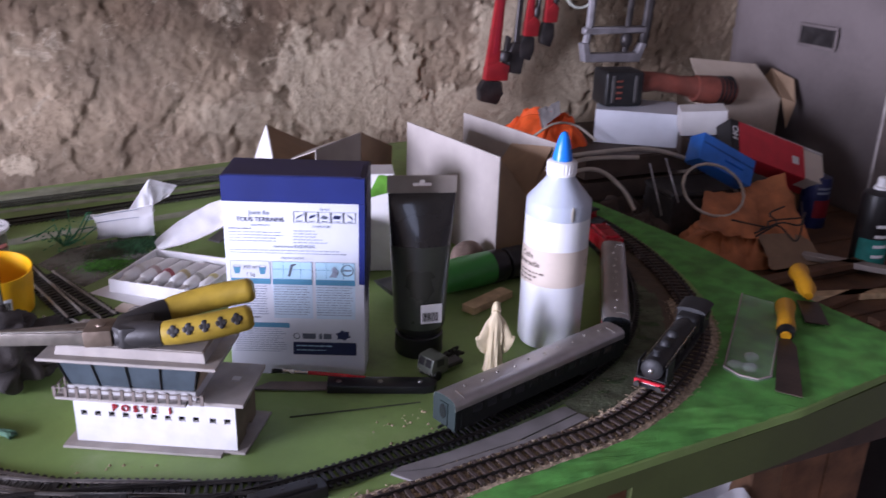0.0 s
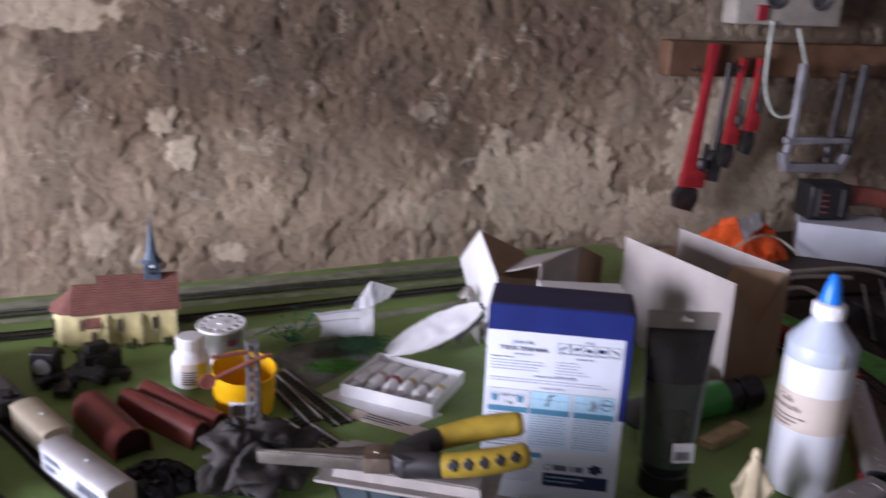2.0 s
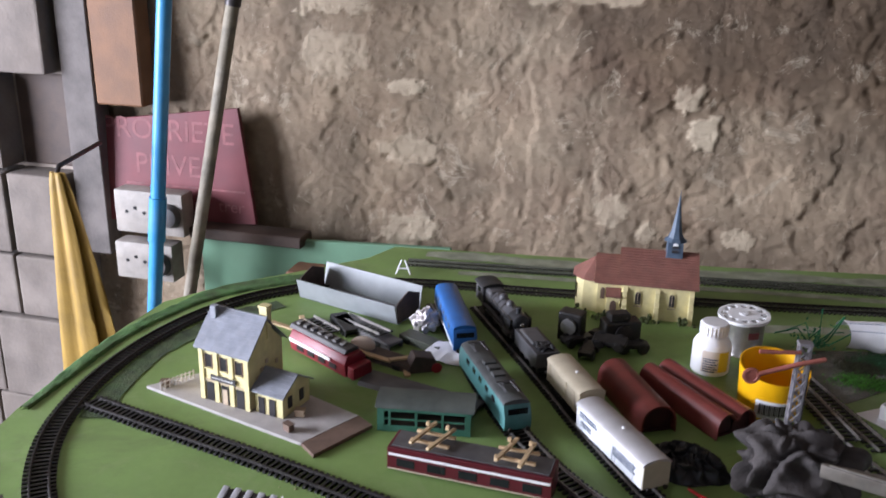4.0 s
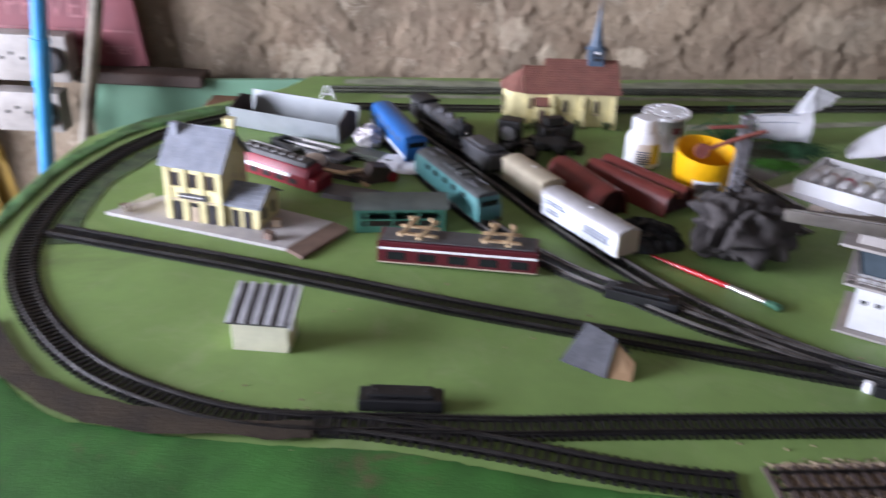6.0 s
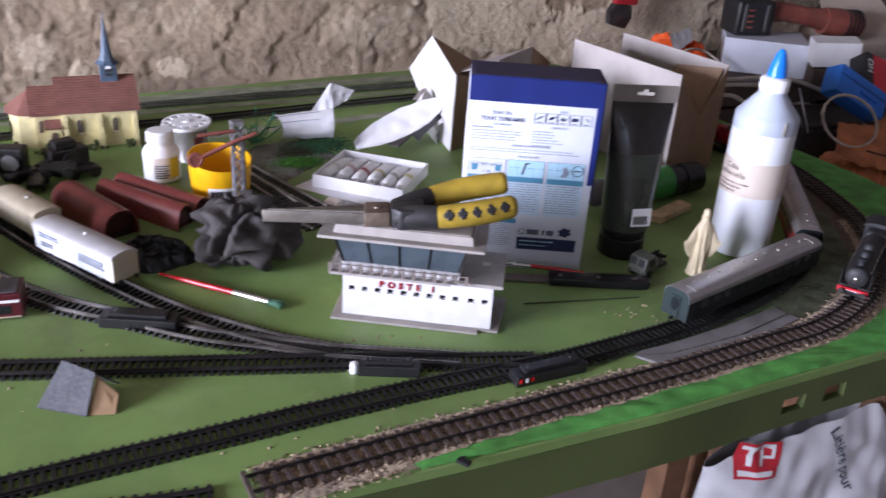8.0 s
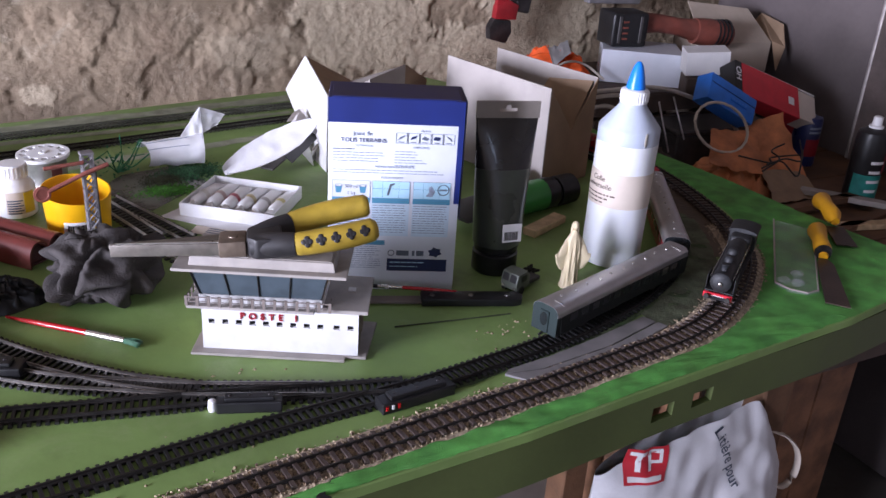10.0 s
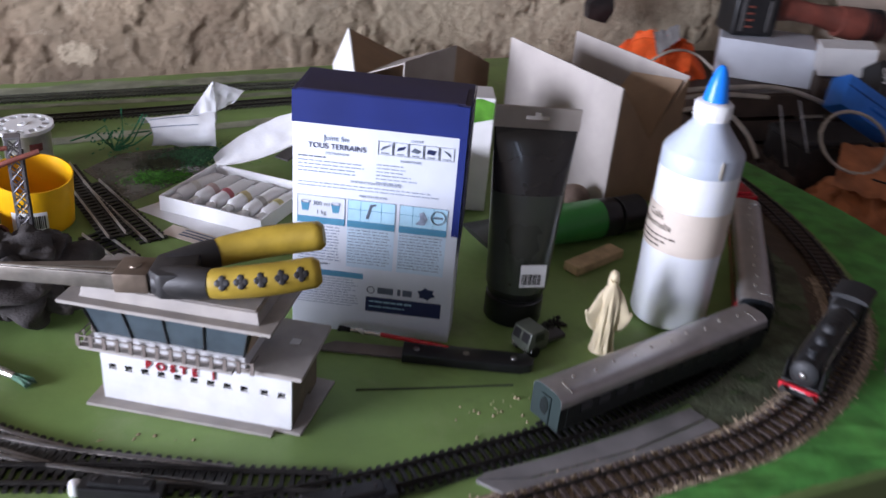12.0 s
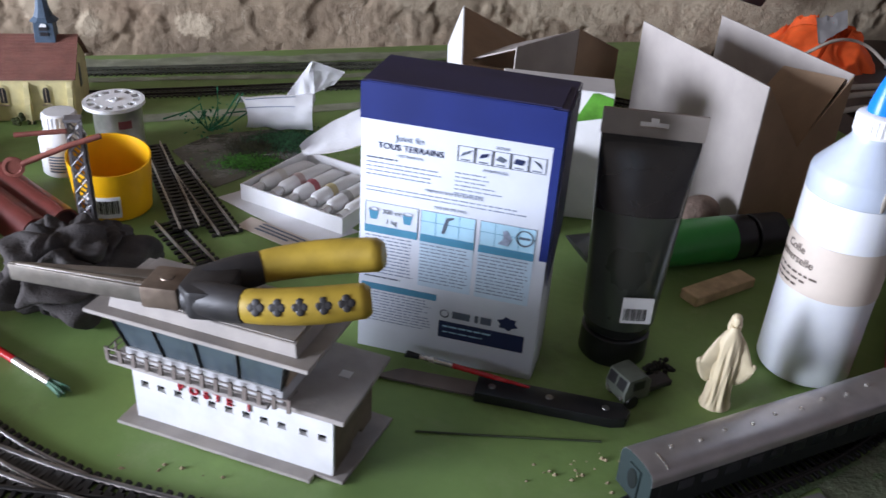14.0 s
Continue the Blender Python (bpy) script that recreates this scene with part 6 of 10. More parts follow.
def stick_frame(x, y, turn):
    """A little crate frame of pale sticks."""
    t = thing("wooden_stick_frame", at(x, y, 0.0326, turn), "small frame of crossed pale wooden sticks", "stick frame", "stick frames on the upturned coach")
    rnd = random.Random(int(x * 1000))
    for k, yy in enumerate((-0.010, 0.010)):
        part("stick", Geo().box(-0.023, 0.023, yy - 0.0019, yy + 0.0019, 0.0002, 0.0036, pose(0, 0, 0, 0, 0, rnd.uniform(-4, 4))).mesh(bevel=0.0004), M_PALEWOOD, t)
    for xx in (-0.013, 0.011):
        part("stick", Geo().box(xx - 0.0022, xx + 0.0022, -0.026, 0.026, 0.0038, 0.0074, pose(0, 0, 0, 0, 0, rnd.uniform(-14, -6))).mesh(bevel=0.0004), M_PALEWOOD, t)
        part("peg", Geo().box(xx - 0.002, xx + 0.002, 0.014, 0.018, 0.0076, 0.0125).mesh(bevel=0.0004), M_PALEWOOD, t)


stick_frame(-0.508, 0.722, -8)
stick_frame(-0.412, 0.715, -4)

M_SHELLROOF = mat("dusty_grey_green_roof", (0.075, 0.088, 0.078), 0.6, var=0.2, scale=40, bump=0.1, dirt=0.3, dirt_col=(0.12, 0.12, 0.10))
M_SEAGREEN = mat("sea_green_coach_side", (0.045, 0.15, 0.105), 0.45, var=0.15, scale=50, bump=0.05, dirt=0.25, dirt_col=(0.05, 0.07, 0.055))
t = thing("model_railcar", at(-0.590, 0.776, 0.0, 8), "hollow sea-green model coach shell with grey roof, broken open", "model coach")
ro = [(0.024 + 0.024 * math.cos(a), 0.031 + 0.009 * math.sin(a)) for a in [math.pi * k / 14 for k in range(15)]]
part("roof", Geo().prism(ro, -0.004, 0.115, "x").mesh(smooth=40), M_SHELLROOF, t, "dusty grey curved roof")
for y in (0.0, 0.0465):
    part("sill", Geo().box(0, 0.110, y, y + 0.0015, 0.0005, 0.009).mesh(), M_SEAGREEN, t)
    part("waist_rail", Geo().box(0, 0.110, y, y + 0.0015, 0.0165, 0.0185).mesh(), M_SEAGREEN, t)
    part("cant_rail", Geo().box(0, 0.110, y, y + 0.0015, 0.0275, 0.0308).mesh(), M_SEAGREEN, t)
    for k in range(5):
        x = (0.0, 0.012, 0.044, 0.076, 0.104)[k]
        part("pillar", Geo().box(x, x + (0.007 if k in (0, 4) else 0.003), y - 0.0003, y + 0.0018, 0.0005, 0.0308).mesh(), M_SEAGREEN, t)
part("end_wall", Geo().box(-0.0015, 0.0, 0.0, 0.048, 0.0005, 0.0308).mesh(), M_SEAGREEN, t)
part("floor", Geo().box(0.001, 0.109, 0.002, 0.046, 0.0005, 0.002).mesh(), M_BLACKPL, t)
solid("model_roof_panel", Geo().prism([(-0.022, 0.0), (-0.018, 0.005), (0.0, 0.0075), (0.018, 0.005), (0.022, 0.0), (0.0, 0.004)], -0.085, 0.085, "x").mesh(smooth=30), M_GUNGREY, at(-0.565, 0.878, 0.0, -14), "loose dark grey model coach roof panel", "model part")

# ---- model buildings ----
M_CREAM = mat("pale_yellow_styrene_wall", (0.66, 0.58, 0.30), 0.6, var=0.1, scale=60, fine=500, bump=0.2, dirt=0.25, dirt_col=(0.42, 0.36, 0.2))
M_SLATE = mat("blue_grey_model_slates", (0.22, 0.235, 0.27), 0.55, var=0.15, scale=70, fine=600, bump=0.35, dirt=0.25, dirt_col=(0.33, 0.32, 0.31))
M_SPIRE = mat("blue_slate_spire", (0.055, 0.085, 0.125), 0.5, var=0.2, scale=80, bump=0.2, dirt=0.2, dirt_col=(0.12, 0.13, 0.14))
M_TILEROOF = mat("brown_red_model_tiles", (0.215, 0.09, 0.068), 0.65, var=0.14, scale=60, fine=700, bump=0.5, dirt=0.25, dirt_col=(0.26, 0.15, 0.11))
M_PLATFORM = mat("grey_brown_platform_card", (0.42, 0.395, 0.38), 0.8, var=0.1, scale=40, bump=0.2, dirt=0.2, dirt_col=(0.2, 0.17, 0.14))
M_BROWNRAMP = mat("brown_card_ramp", (0.14, 0.09, 0.065), 0.75, var=0.15, scale=60, bump=0.15)
M_DARKGLASS = mat("dark_model_window", (0.03, 0.028, 0.03), 0.3, var=0.3, bump=0)
M_DARKGREYPL = mat("dark_grey_plastic", (0.055, 0.052, 0.052), 0.55, var=0.25, scale=50, bump=0.1, dirt=0.2, dirt_col=(0.14, 0.12, 0.1))
M_MOSS = mat("flock_bush", (0.07, 0.085, 0.03), 0.95, var=0.5, scale=120, fine=500, bump=1.0)


def gable_roof(x0, x1, y0, y1, eave, ridge, over=0.004, thick=0.0016, hip0=0.0, hip1=0.0):
    """Two slopes with thickness; a hip draws the ridge's end in."""
    ym = (y0 + y1) / 2
    a = [(x0 - over, y0 - over, eave), (x1 + over, y0 - over, eave), (x1 + over - hip1, ym, ridge), (x0 - over + hip0, ym, ridge), (x0 - over, y1 + over, eave), (x1 + over, y1 + over, eave)]
    b = [(x, y, z - thick) for x, y, z in a]
    fs = [(0, 1, 2, 3), (3, 2, 5, 4), (6, 9, 8, 7), (9, 10, 11, 8), (0, 6, 7, 1), (4, 5, 11, 10), (0, 3, 9, 6), (3, 4, 10, 9), (1, 7, 8, 2), (2, 8, 11, 5)]
    if hip0:
        fs += [(0, 3, 4), (6, 10, 9)]
    if hip1:
        fs += [(1, 5, 2), (7, 8, 11)]
    return Geo().add(a + b, fs)


def tile_courses(roof, material, x0, x1, y0, ym, eave, ridge, rows, name="tile_course"):
    """Proud courses of tiles across a slope that rises from y0 to ym."""
    for k in range(rows):
        u0, u1 = k / rows, (k + 1) / rows
        ya, yb = y0 + (ym - y0) * u0, y0 + (ym - y0) * u1
        za, zb = eave + (ridge - eave) * u0, eave + (ridge - eave) * u1
        up = Vector((0, -(ridge - eave), abs(ym - y0) * (1 if ym > y0 else -1))).normalized()
        if up.z < 0:
            up = -up
        o0, o1 = up * 0.0011, up * 0.0003
        vs = [(x0, ya, za), (x1, ya, za), (x1, yb, zb), (x0, yb, zb), (x0, ya + o0.y, za + o0.z), (x1, ya + o0.y, za + o0.z), (x1, yb + o1.y, zb + o1.z), (x0, yb + o1.y, zb + o1.z)]
        part(name, Geo().add(vs, [(3, 2, 1, 0), (4, 5, 6, 7), (0, 1, 5, 4), (1, 2, 6, 5), (2, 3, 7, 6), (3, 0, 4, 7)]).mesh(), material, roof)


def station():
    t = thing("model_station", at(-0.8265, 0.784, 0, -12.4), "pale yellow model railway station with slate-grey roofs on a card platform", "model building")
    part("platform", Geo().prism([(-0.084, -0.012), (0.172, -0.030), (0.197, 0.056), (-0.022, 0.094)], 0.0, 0.0045).mesh(bevel=0.0006), M_PLATFORM, t)
    part("ramp", Geo().prism([(0.1726, -0.0304), (0.199, -0.044), (0.224, 0.044), (0.1976, 0.0556)], 0.0, 0.0050).mesh(bevel=0.0005), M_BROWNRAMP, t, "brown card ramp strip")
    w, d, e, r = 0.076, 0.068, 0.077, 0.116
    ym = d / 2
    body = part("main_block", Geo().prism([(0, 0.0045), (d, 0.0045), (d, e), (ym, r - 0.002), (0, e)], 0, w, "x").mesh(bevel=0.0005), M_CREAM, t)
    for k, x in enumerate((0.0095, 0.0330, 0.0565)):
        part("window", Geo().box(x, x + 0.0105, -0.0010, 0.0004, 0.051, 0.068).mesh(), M_DARKGLASS, body)
        for u in (-0.0006, 0.0099):
            part("shutter", Geo().box(x + u, x + u + 0.0012, -0.0016, 0.0004, 0.050, 0.069).mesh(), M_BROWNRAMP, body)
        part("sill", Geo().box(x - 0.0012, x + 0.0117, -0.0026, 0.0004, 0.0485, 0.0502).mesh(), M_CREAM, body)
        part("door", Geo().box(x - 0.0006, x + 0.0111, -0.0010, 0.0004, 0.0046, 0.0300).mesh(), M_DARKGLASS, body)
        if k == 1:
            part("clock_panel", Geo().box(x + 0.0015, x + 0.0090, -0.0018, -0.0011, 0.0046, 0.0250).mesh(), M_BEIGE, body, "pale beige door leaf")
    for x in (-0.0008, 0.0222, 0.0457, 0.0695):
        part("pilaster", Geo().box(x, x + 0.0072, -0.0020, 0.0, 0.0045, e - 0.001).mesh(bevel=0.0003), M_CREAM, body)
    part("name_board", Geo().box(0.018, 0.056, -0.003, -0.001, 0.0350, 0.0425).mesh(), M_DARKGREYPL, t, "dark station name board with pale bars")
    for k in range(7):
        part("pale_bar", Geo().box(0.0205 + 0.0048 * k, 0.0235 + 0.0048 * k, -0.0034, -0.003, 0.0382, 0.0394).mesh(), M_WHITEPL, body)
    part("string_course", Geo().box(-0.0008, w + 0.0008, -0.0012, 0.0, 0.0315, 0.0335).mesh(), M_BEIGE, body)
    roof = part("roof", gable_roof(0, w, 0, d, e, r + 0.002, 0.005).mesh(), M_SLATE, t, "slate-grey gable roof")
    tile_courses(roof, M_SLATE, -0.005, w + 0.005, -0.005, ym, e, r + 0.002, 9, "slate_course")
    part("ridge_cap", Geo().box(-0.005, w + 0.005, ym - 0.0014, ym + 0.0014, r + 0.0018, r + 0.0034).mesh(), M_SLATE, roof)
    part("chimney", Geo().box(w - 0.010, w + 0.0012, ym + 0.004, ym + 0.013, e + 0.010, r + 0.012).box(w - 0.011, w + 0.0022, ym + 0.003, ym + 0.014, r + 0.012, r + 0.0145).mesh(), M_CREAM, t)
    part("chimney", Geo().box(0.002, 0.010, ym - 0.012, ym - 0.004, e + 0.015, r + 0.007).mesh(), M_SLATE, t)
    # low wing, turned away from the front
    x0, x1, d2, e2 = w + 0.004, 0.116, 0.060, 0.034
    wing = part("wing", Geo().prism([(0.004, 0.0045), (d2, 0.0045), (d2, e2), (0.034, 0.051), (0.004, e2)], x0, x1 + 0.006, "x").mesh(bevel=0.0004), M_CREAM, t)
    wr = part("wing_roof", gable_roof(x0, x1 + 0.006, 0.004, d2, e2, 0.0535, 0.004).mesh(), M_SLATE, t)
    tile_courses(wr, M_SLATE, x0 - 0.0, x1 + 0.010, 0.0, 0.032, e2, 0.0535, 6, "slate_course")
    for x in (x0 + 0.006, x0 + 0.022):
        part("door", Geo().box(x, x + 0.009, 0.0028, 0.0044, 0.0046, 0.027).mesh(), M_DARKGLASS, wing)
    for y in (0.014, 0.038):
        part("window", Geo().box(x1 + 0.0056, x1 + 0.0072, y, y + 0.008, 0.014, 0.029).mesh(), M_DARKGLASS, wing)
    for k in range(5):
        part("wall_patch", Geo().box(w + 0.0002, w + 0.0011, 0.012 + 0.010 * k, 0.017 + 0.010 * k, 0.040 + 0.008 * (k % 3), 0.046 + 0.008 * (k % 3)).mesh(), M_BEIGE, body)
    return t


station()
M_FENCE = mat("dirty_white_fence", (0.42, 0.38, 0.33), 0.6, var=0.2, scale=60, bump=0.1, dirt=0.4, dirt_col=(0.22, 0.18, 0.14))


def fence(m, n):
    t = thing("model_fence", m, "small dirty white model platform fence", "fence", "platform fences")
    for k in range(n):
        part("post", Geo().box(-0.0007, 0.0007, -0.0007, 0.0007, 0, 0.013, at(0.006 * k, 0)).mesh(), M_FENCE, t)
    for z in (0.004, 0.010):
        part("rail", Geo().box(0, 0.006 * (n - 1), -0.0004, 0.0004, z, z + 0.0013).mesh(), M_FENCE, t)


fence(at(-0.885, 0.784, 0.0045, 62), 9)
fence(at(-0.853, 0.864, 0.0045, -14), 6)


def luggage(m, col):
    t = thing("model_crate", m, "tiny brown model luggage crate on the platform", "crate", "platform luggage")
    part("box", Geo().box(-0.006, 0.006, -0.004, 0.004, 0, 0.008).mesh(bevel=0.0004), col, t)
    part("lid", Geo().box(-0.0066, 0.0066, -0.0046, 0.0046, 0.008, 0.0096).mesh(), col, t)


luggage(at(-0.886, 0.796, 0.0045, 20), M_BROWNRAMP)
luggage(at(-0.690, 0.740, 0.0045, -30), M_BROWNRAMP)
luggage(at(-0.690, 0.775, 0.0045, 10), M_BEIGE)


def church():
    t = thing("model_church", at(-0.402, 1.207, 0, 3.1), "cream model village church with brown tiled roof and slate spire", "model building")
    w, d, e, r = 0.184, 0.105, 0.058, 0.100
    ym = d / 2
    nave = part("nave", Geo().prism([(0, 0), (d, 0), (d, e), (ym, r - 0.003), (0, e)], 0.072, w, "x").mesh(bevel=0.0005), M_CREAM, t)
    chancel = part("chancel", Geo().prism([(0.006, 0), (d - 0.006, 0), (d - 0.006, e - 0.003), (ym, r - 0.016), (0.006, e - 0.003)], 0.034, 0.0719, "x").mesh(bevel=0.0004), M_CREAM, t)
    low = part("chancel_roof", gable_roof(0.034, 0.0665, 0.006, d - 0.006, e - 0.003, r - 0.013, 0.005).mesh(), M_TILEROOF, t, "lower brown-red tiled roof")
    tile_courses(low, M_TILEROOF, 0.029, 0.0668, 0.001, ym, e - 0.003, r - 0.013, 12)
    apse = part("apse", Geo().prism([(0.036, 0.010), (0.036, d - 0.010), (0.012, d - 0.016), (0.0, d - 0.036), (0.0, 0.036), (0.012, 0.016)], 0, e - 0.004).mesh(bevel=0.0005), M_CREAM, t)
    roof = part("roof", gable_roof(0.072, w, 0, d, e, r, 0.005).mesh(), M_TILEROOF, t, "brown-red tiled roof")
    tile_courses(roof, M_TILEROOF, 0.067, w + 0.005, -0.005, ym, e, r, 14)
    ar = [(0.0288, 0.006), (0.010, 0.012), (-0.006, 0.034), (-0.006, d - 0.034), (0.010, d - 0.012), (0.0288, d - 0.006)]
    vs = [(x, y, e - 0.0045) for x, y in ar] + [(0.0288, ym, r - 0.018)]
    part("apse_roof", Geo().add(vs, [(i, i + 1, 6) for i in range(5)] + [(5, 0, 6), (0, 5, 4, 3, 2, 1)]).mesh(), M_TILEROOF, t)
    for x in (0.074, 0.124, 0.176):
        part("buttress", Geo().prism([(0.0, 0.0), (-0.013, 0.0), (-0.012, 0.026), (-0.006, 0.033), (-0.005, 0.047), (0.0, 0.053)], x, x + 0.007, "x").mesh(bevel=0.0003), M_CREAM, nave)
    part("side_chapel", Geo().box(0.050, 0.071, -0.006, 0.0059, 0.0, 0.036).mesh(bevel=0.0004), M_CREAM, t)
    part("chapel_roof", Geo().prism([(-0.0085, 0.0350), (0.0058, 0.045), (0.0058, 0.047), (-0.0095, 0.0367)], 0.048, 0.0715, "x").mesh(), M_TILEROOF, t)

    def arch(x, z0, z1, half):
        return [(x - half, z0), (x + half, z0), (x + half, z1 - half)] + [(x + half * math.cos(a), z1 - half + 1.5 * half * math.sin(a)) for a in (0.5, 1.0, 1.57, 2.14, 2.64)] + [(x - half, z1 - half)]

    for x in (0.098, 0.150):
        part("window_frame", Geo().prism(arch(x, 0.023, 0.046, 0.0056), -0.0012, 0.0003, "y").mesh(), M_CREAM, nave)
        part("arched_window", Geo().prism(arch(x, 0.025, 0.044, 0.0040), -0.0018, 0.0003, "y").mesh(), M_DARKGLASS, nave, "dark arched window")
        part("mullion", Geo().box(x - 0.0004, x + 0.0004, -0.0024, -0.0018, 0.025, 0.045).mesh(), M_BEIGE, nave)
        part("sill", Geo().box(x - 0.0060, x + 0.0060, -0.0026, 0.0, 0.0212, 0.0228).mesh(), M_BEIGE, nave)
    part("arched_window", Geo().prism(arch(0.043, 0.027, 0.044, 0.0034), 0.0046, 0.0064, "y").mesh(), M_BROWNRAMP, chancel, "brown arched window")
    part("door", Geo().prism(arch(0.0605, 0.0, 0.027, 0.005), -0.0072, -0.0059, "y").mesh(), M_BROWNRAMP, t)
    for y in (0.035, 0.070):
        part("arched_window", Geo().box(-0.0010, 0.0003, y - 0.004, y + 0.004, 0.016, 0.040).mesh(), M_DARKGLASS, apse)
    part("west_window", Geo().prism([(ym - 0.006, 0.03), (ym + 0.006, 0.03), (ym + 0.006, 0.052), (ym, 0.062), (ym - 0.006, 0.052)], w - 0.0003, w + 0.001, "x").mesh(), M_DARKGLASS, nave)
    tw = part("belfry", Geo().box(0.137, 0.163, ym - 0.0125, ym + 0.0125, 0.088, 0.118, taper=0.001).mesh(bevel=0.0004), M_SPIRE, t, "blue-grey slated belfry and spire")
    for z in (0.101, 0.108):
        part("louvre", Geo().box(0.145, 0.155, ym - 0.0134, ym - 0.0115, z, z + 0.0045).mesh(), M_DARKGLASS, tw)
    part("clock_face", Geo().lathe([(0.0042, 0), (0.0042, 0.0008)], 14, pose(0.150, ym - 0.0122, 0.1135, 90, 0, 0)).mesh(), M_WHITEPL, tw)
    part("spire", Geo().lathe([(0.0185, 0.1185), (0.0125, 0.124), (0.0088, 0.134), (0.0040, 0.165), (0.0006, 0.194)], 8, at(0.150, ym, 0, 22.5)).mesh(), M_SPIRE, t)
    part("finial", Geo().tube([(0.150, ym, 0.192), (0.150, ym, 0.200)], 0.0007, 6).mesh(), M_SPIRE, t)
    rnd = random.Random(5)
    for x in (0.005, 0.045, 0.118, 0.172):
        g = Geo()
        for _ in range(16):
            g.ball(rnd.gauss(x, 0.006), -0.012 + rnd.gauss(0, 0.003), abs(rnd.gauss(0.004, 0.005)), *[rnd.uniform(0.002, 0.004)] * 3, n=5)
        part("shrub", g.mesh(), M_MOSS, t, "dark olive flock shrub")
    return t


church()
M_SHEDWALL = mat("pale_cream_card", (0.60, 0.575, 0.42), 0.65, var=0.08, scale=60, bump=0.08, dirt=0.2, dirt_col=(0.45, 0.40, 0.26))
M_CORR = mat("grey_corrugated_sheet", (0.37, 0.37, 0.38), 0.5, var=0.15, scale=60, bump=0.1, dirt=0.35, dirt_col=(0.12, 0.1, 0.09))


def shed():
    t = thing("model_shed", at(-0.673, 0.511, 0, -1.5), "small cream model shed with a striped corrugated roof", "model building")
    body = part("body", Geo().prism([(0, 0), (0.038, 0), (0.038, 0.046), (0, 0.034)], 0, 0.055, "x").mesh(bevel=0.0005), M_SHEDWALL, t)
    part("door", Geo().box(0.0549, 0.0556, 0.010, 0.022, 0.001, 0.028).mesh(), M_CREAM, body)
    roof = part("roof", Geo().prism([(-0.006, 0.0332), (0.044, 0.0486), (0.044, 0.0502), (-0.006, 0.0348)], -0.004, 0.058, "x").mesh(), M_DARKGREYPL, t)
    for k in range(5):
        x = -0.0035 + 0.0126 * k
        part("corrugation", Geo().prism([(-0.0065, 0.0348), (0.0445, 0.0505), (0.0445, 0.0526), (-0.0065, 0.0369)], x, x + 0.0068, "x").mesh(bevel=0.0008, seg=2, smooth=40), M_CORR, roof)
    part("bargeboard", Geo().prism([(-0.006, 0.0300), (0.044, 0.0454), (0.044, 0.0530), (-0.006, 0.0376)], 0.0582, 0.0600, "x").mesh(), M_WHITEPL, roof, "white edge board")


shed()
M_TANPL = mat("tan_roof_underside", (0.30, 0.19, 0.10), 0.6, var=0.15, bump=0.05)
M_DARKSLATE = mat("dark_slate_card", (0.048, 0.050, 0.058), 0.55, var=0.2, scale=60, bump=0.25, dirt=0.25, dirt_col=(0.16, 0.15, 0.15))
t = thing("model_roof", at(-0.318, 0.524, 0.0, -32), "loose dark grey model gable roof lying on the board", "model part")
a = [(-0.030, -0.020, 0.002), (0.018, -0.020, 0.002), (0.014, 0.006, 0.030), (-0.020, 0.010, 0.034), (-0.026, 0.034, 0.004), (0.022, 0.030, 0.004)]
part("slopes", Geo().add(a + [(x, y, z - 0.0016) for x, y, z in a], [(0, 1, 2, 3), (3, 2, 5, 4), (6, 9, 8, 7), (9, 10, 11, 8), (0, 6, 7, 1), (4, 5, 11, 10), (0, 3, 9, 6), (3, 4, 10, 9), (1, 7, 8, 2), (2, 8, 11, 5)]).mesh(), M_DARKSLATE, t)
b = [(0.0185, -0.018, 0.0006), (0.0145, 0.006, 0.026), (0.036, 0.004, 0.012), (0.040, -0.010, 0.0006)]
part("torn_gable", Geo().add(b + [(x, y + 0.0016, z) for x, y, z in b], [(0, 1, 2, 3), (7, 6, 5, 4), (0, 4, 5, 1), (1, 5, 6, 2), (2, 6, 7, 3), (3, 7, 4, 0)]).mesh(), M_TANPL, t, "tan card gable end")

t = thing("buffer_stop", at(-0.714, 1.296, 0.0, 15) @ Matrix.Scale(0.72, 4), "small white plastic A-shaped buffer stop by the track", "model part")
for s in (-1, 1):
    part("strut", Geo().tube([(s * 0.018, -0.008, 0.0), (s * 0.004, 0, 0.034)], 0.0022, 6).mesh(), M_WHITEPL, t)
    part("back_strut", Geo().tube([(s * 0.014, 0.020, 0.0), (s * 0.004, 0, 0.032)], 0.0018, 6).mesh(), M_WHITEPL, t)
part("beam", Geo().box(-0.015, 0.015, -0.006, -0.003, 0.012, 0.016).mesh(), M_WHITEPL, t)

# ---- pots, bottle and tin ----
M_YPOT = mat("bright_yellow_plastic", (0.80, 0.42, 0.005), 0.35, var=0.06, scale=30, bump=0.03, dirt=0.08, dirt_col=(0.5, 0.28, 0.05))
M_YLABEL = mat("yellow_ink", (0.72, 0.52, 0.03), 0.5, var=0.1, bump=0)
M_TIN = mat("scratched_tinplate", (0.66, 0.64, 0.62), 0.32, metal=0.85, var=0.25, scale=30, bump=0.1, dirt=0.3, dirt_col=(0.2, 0.13, 0.1))
M_MAROONBAND = mat("dull_maroon", (0.20, 0.045, 0.045), 0.5, var=0.2, bump=0.02, dirt=0.3, dirt_col=(0.3, 0.26, 0.25))


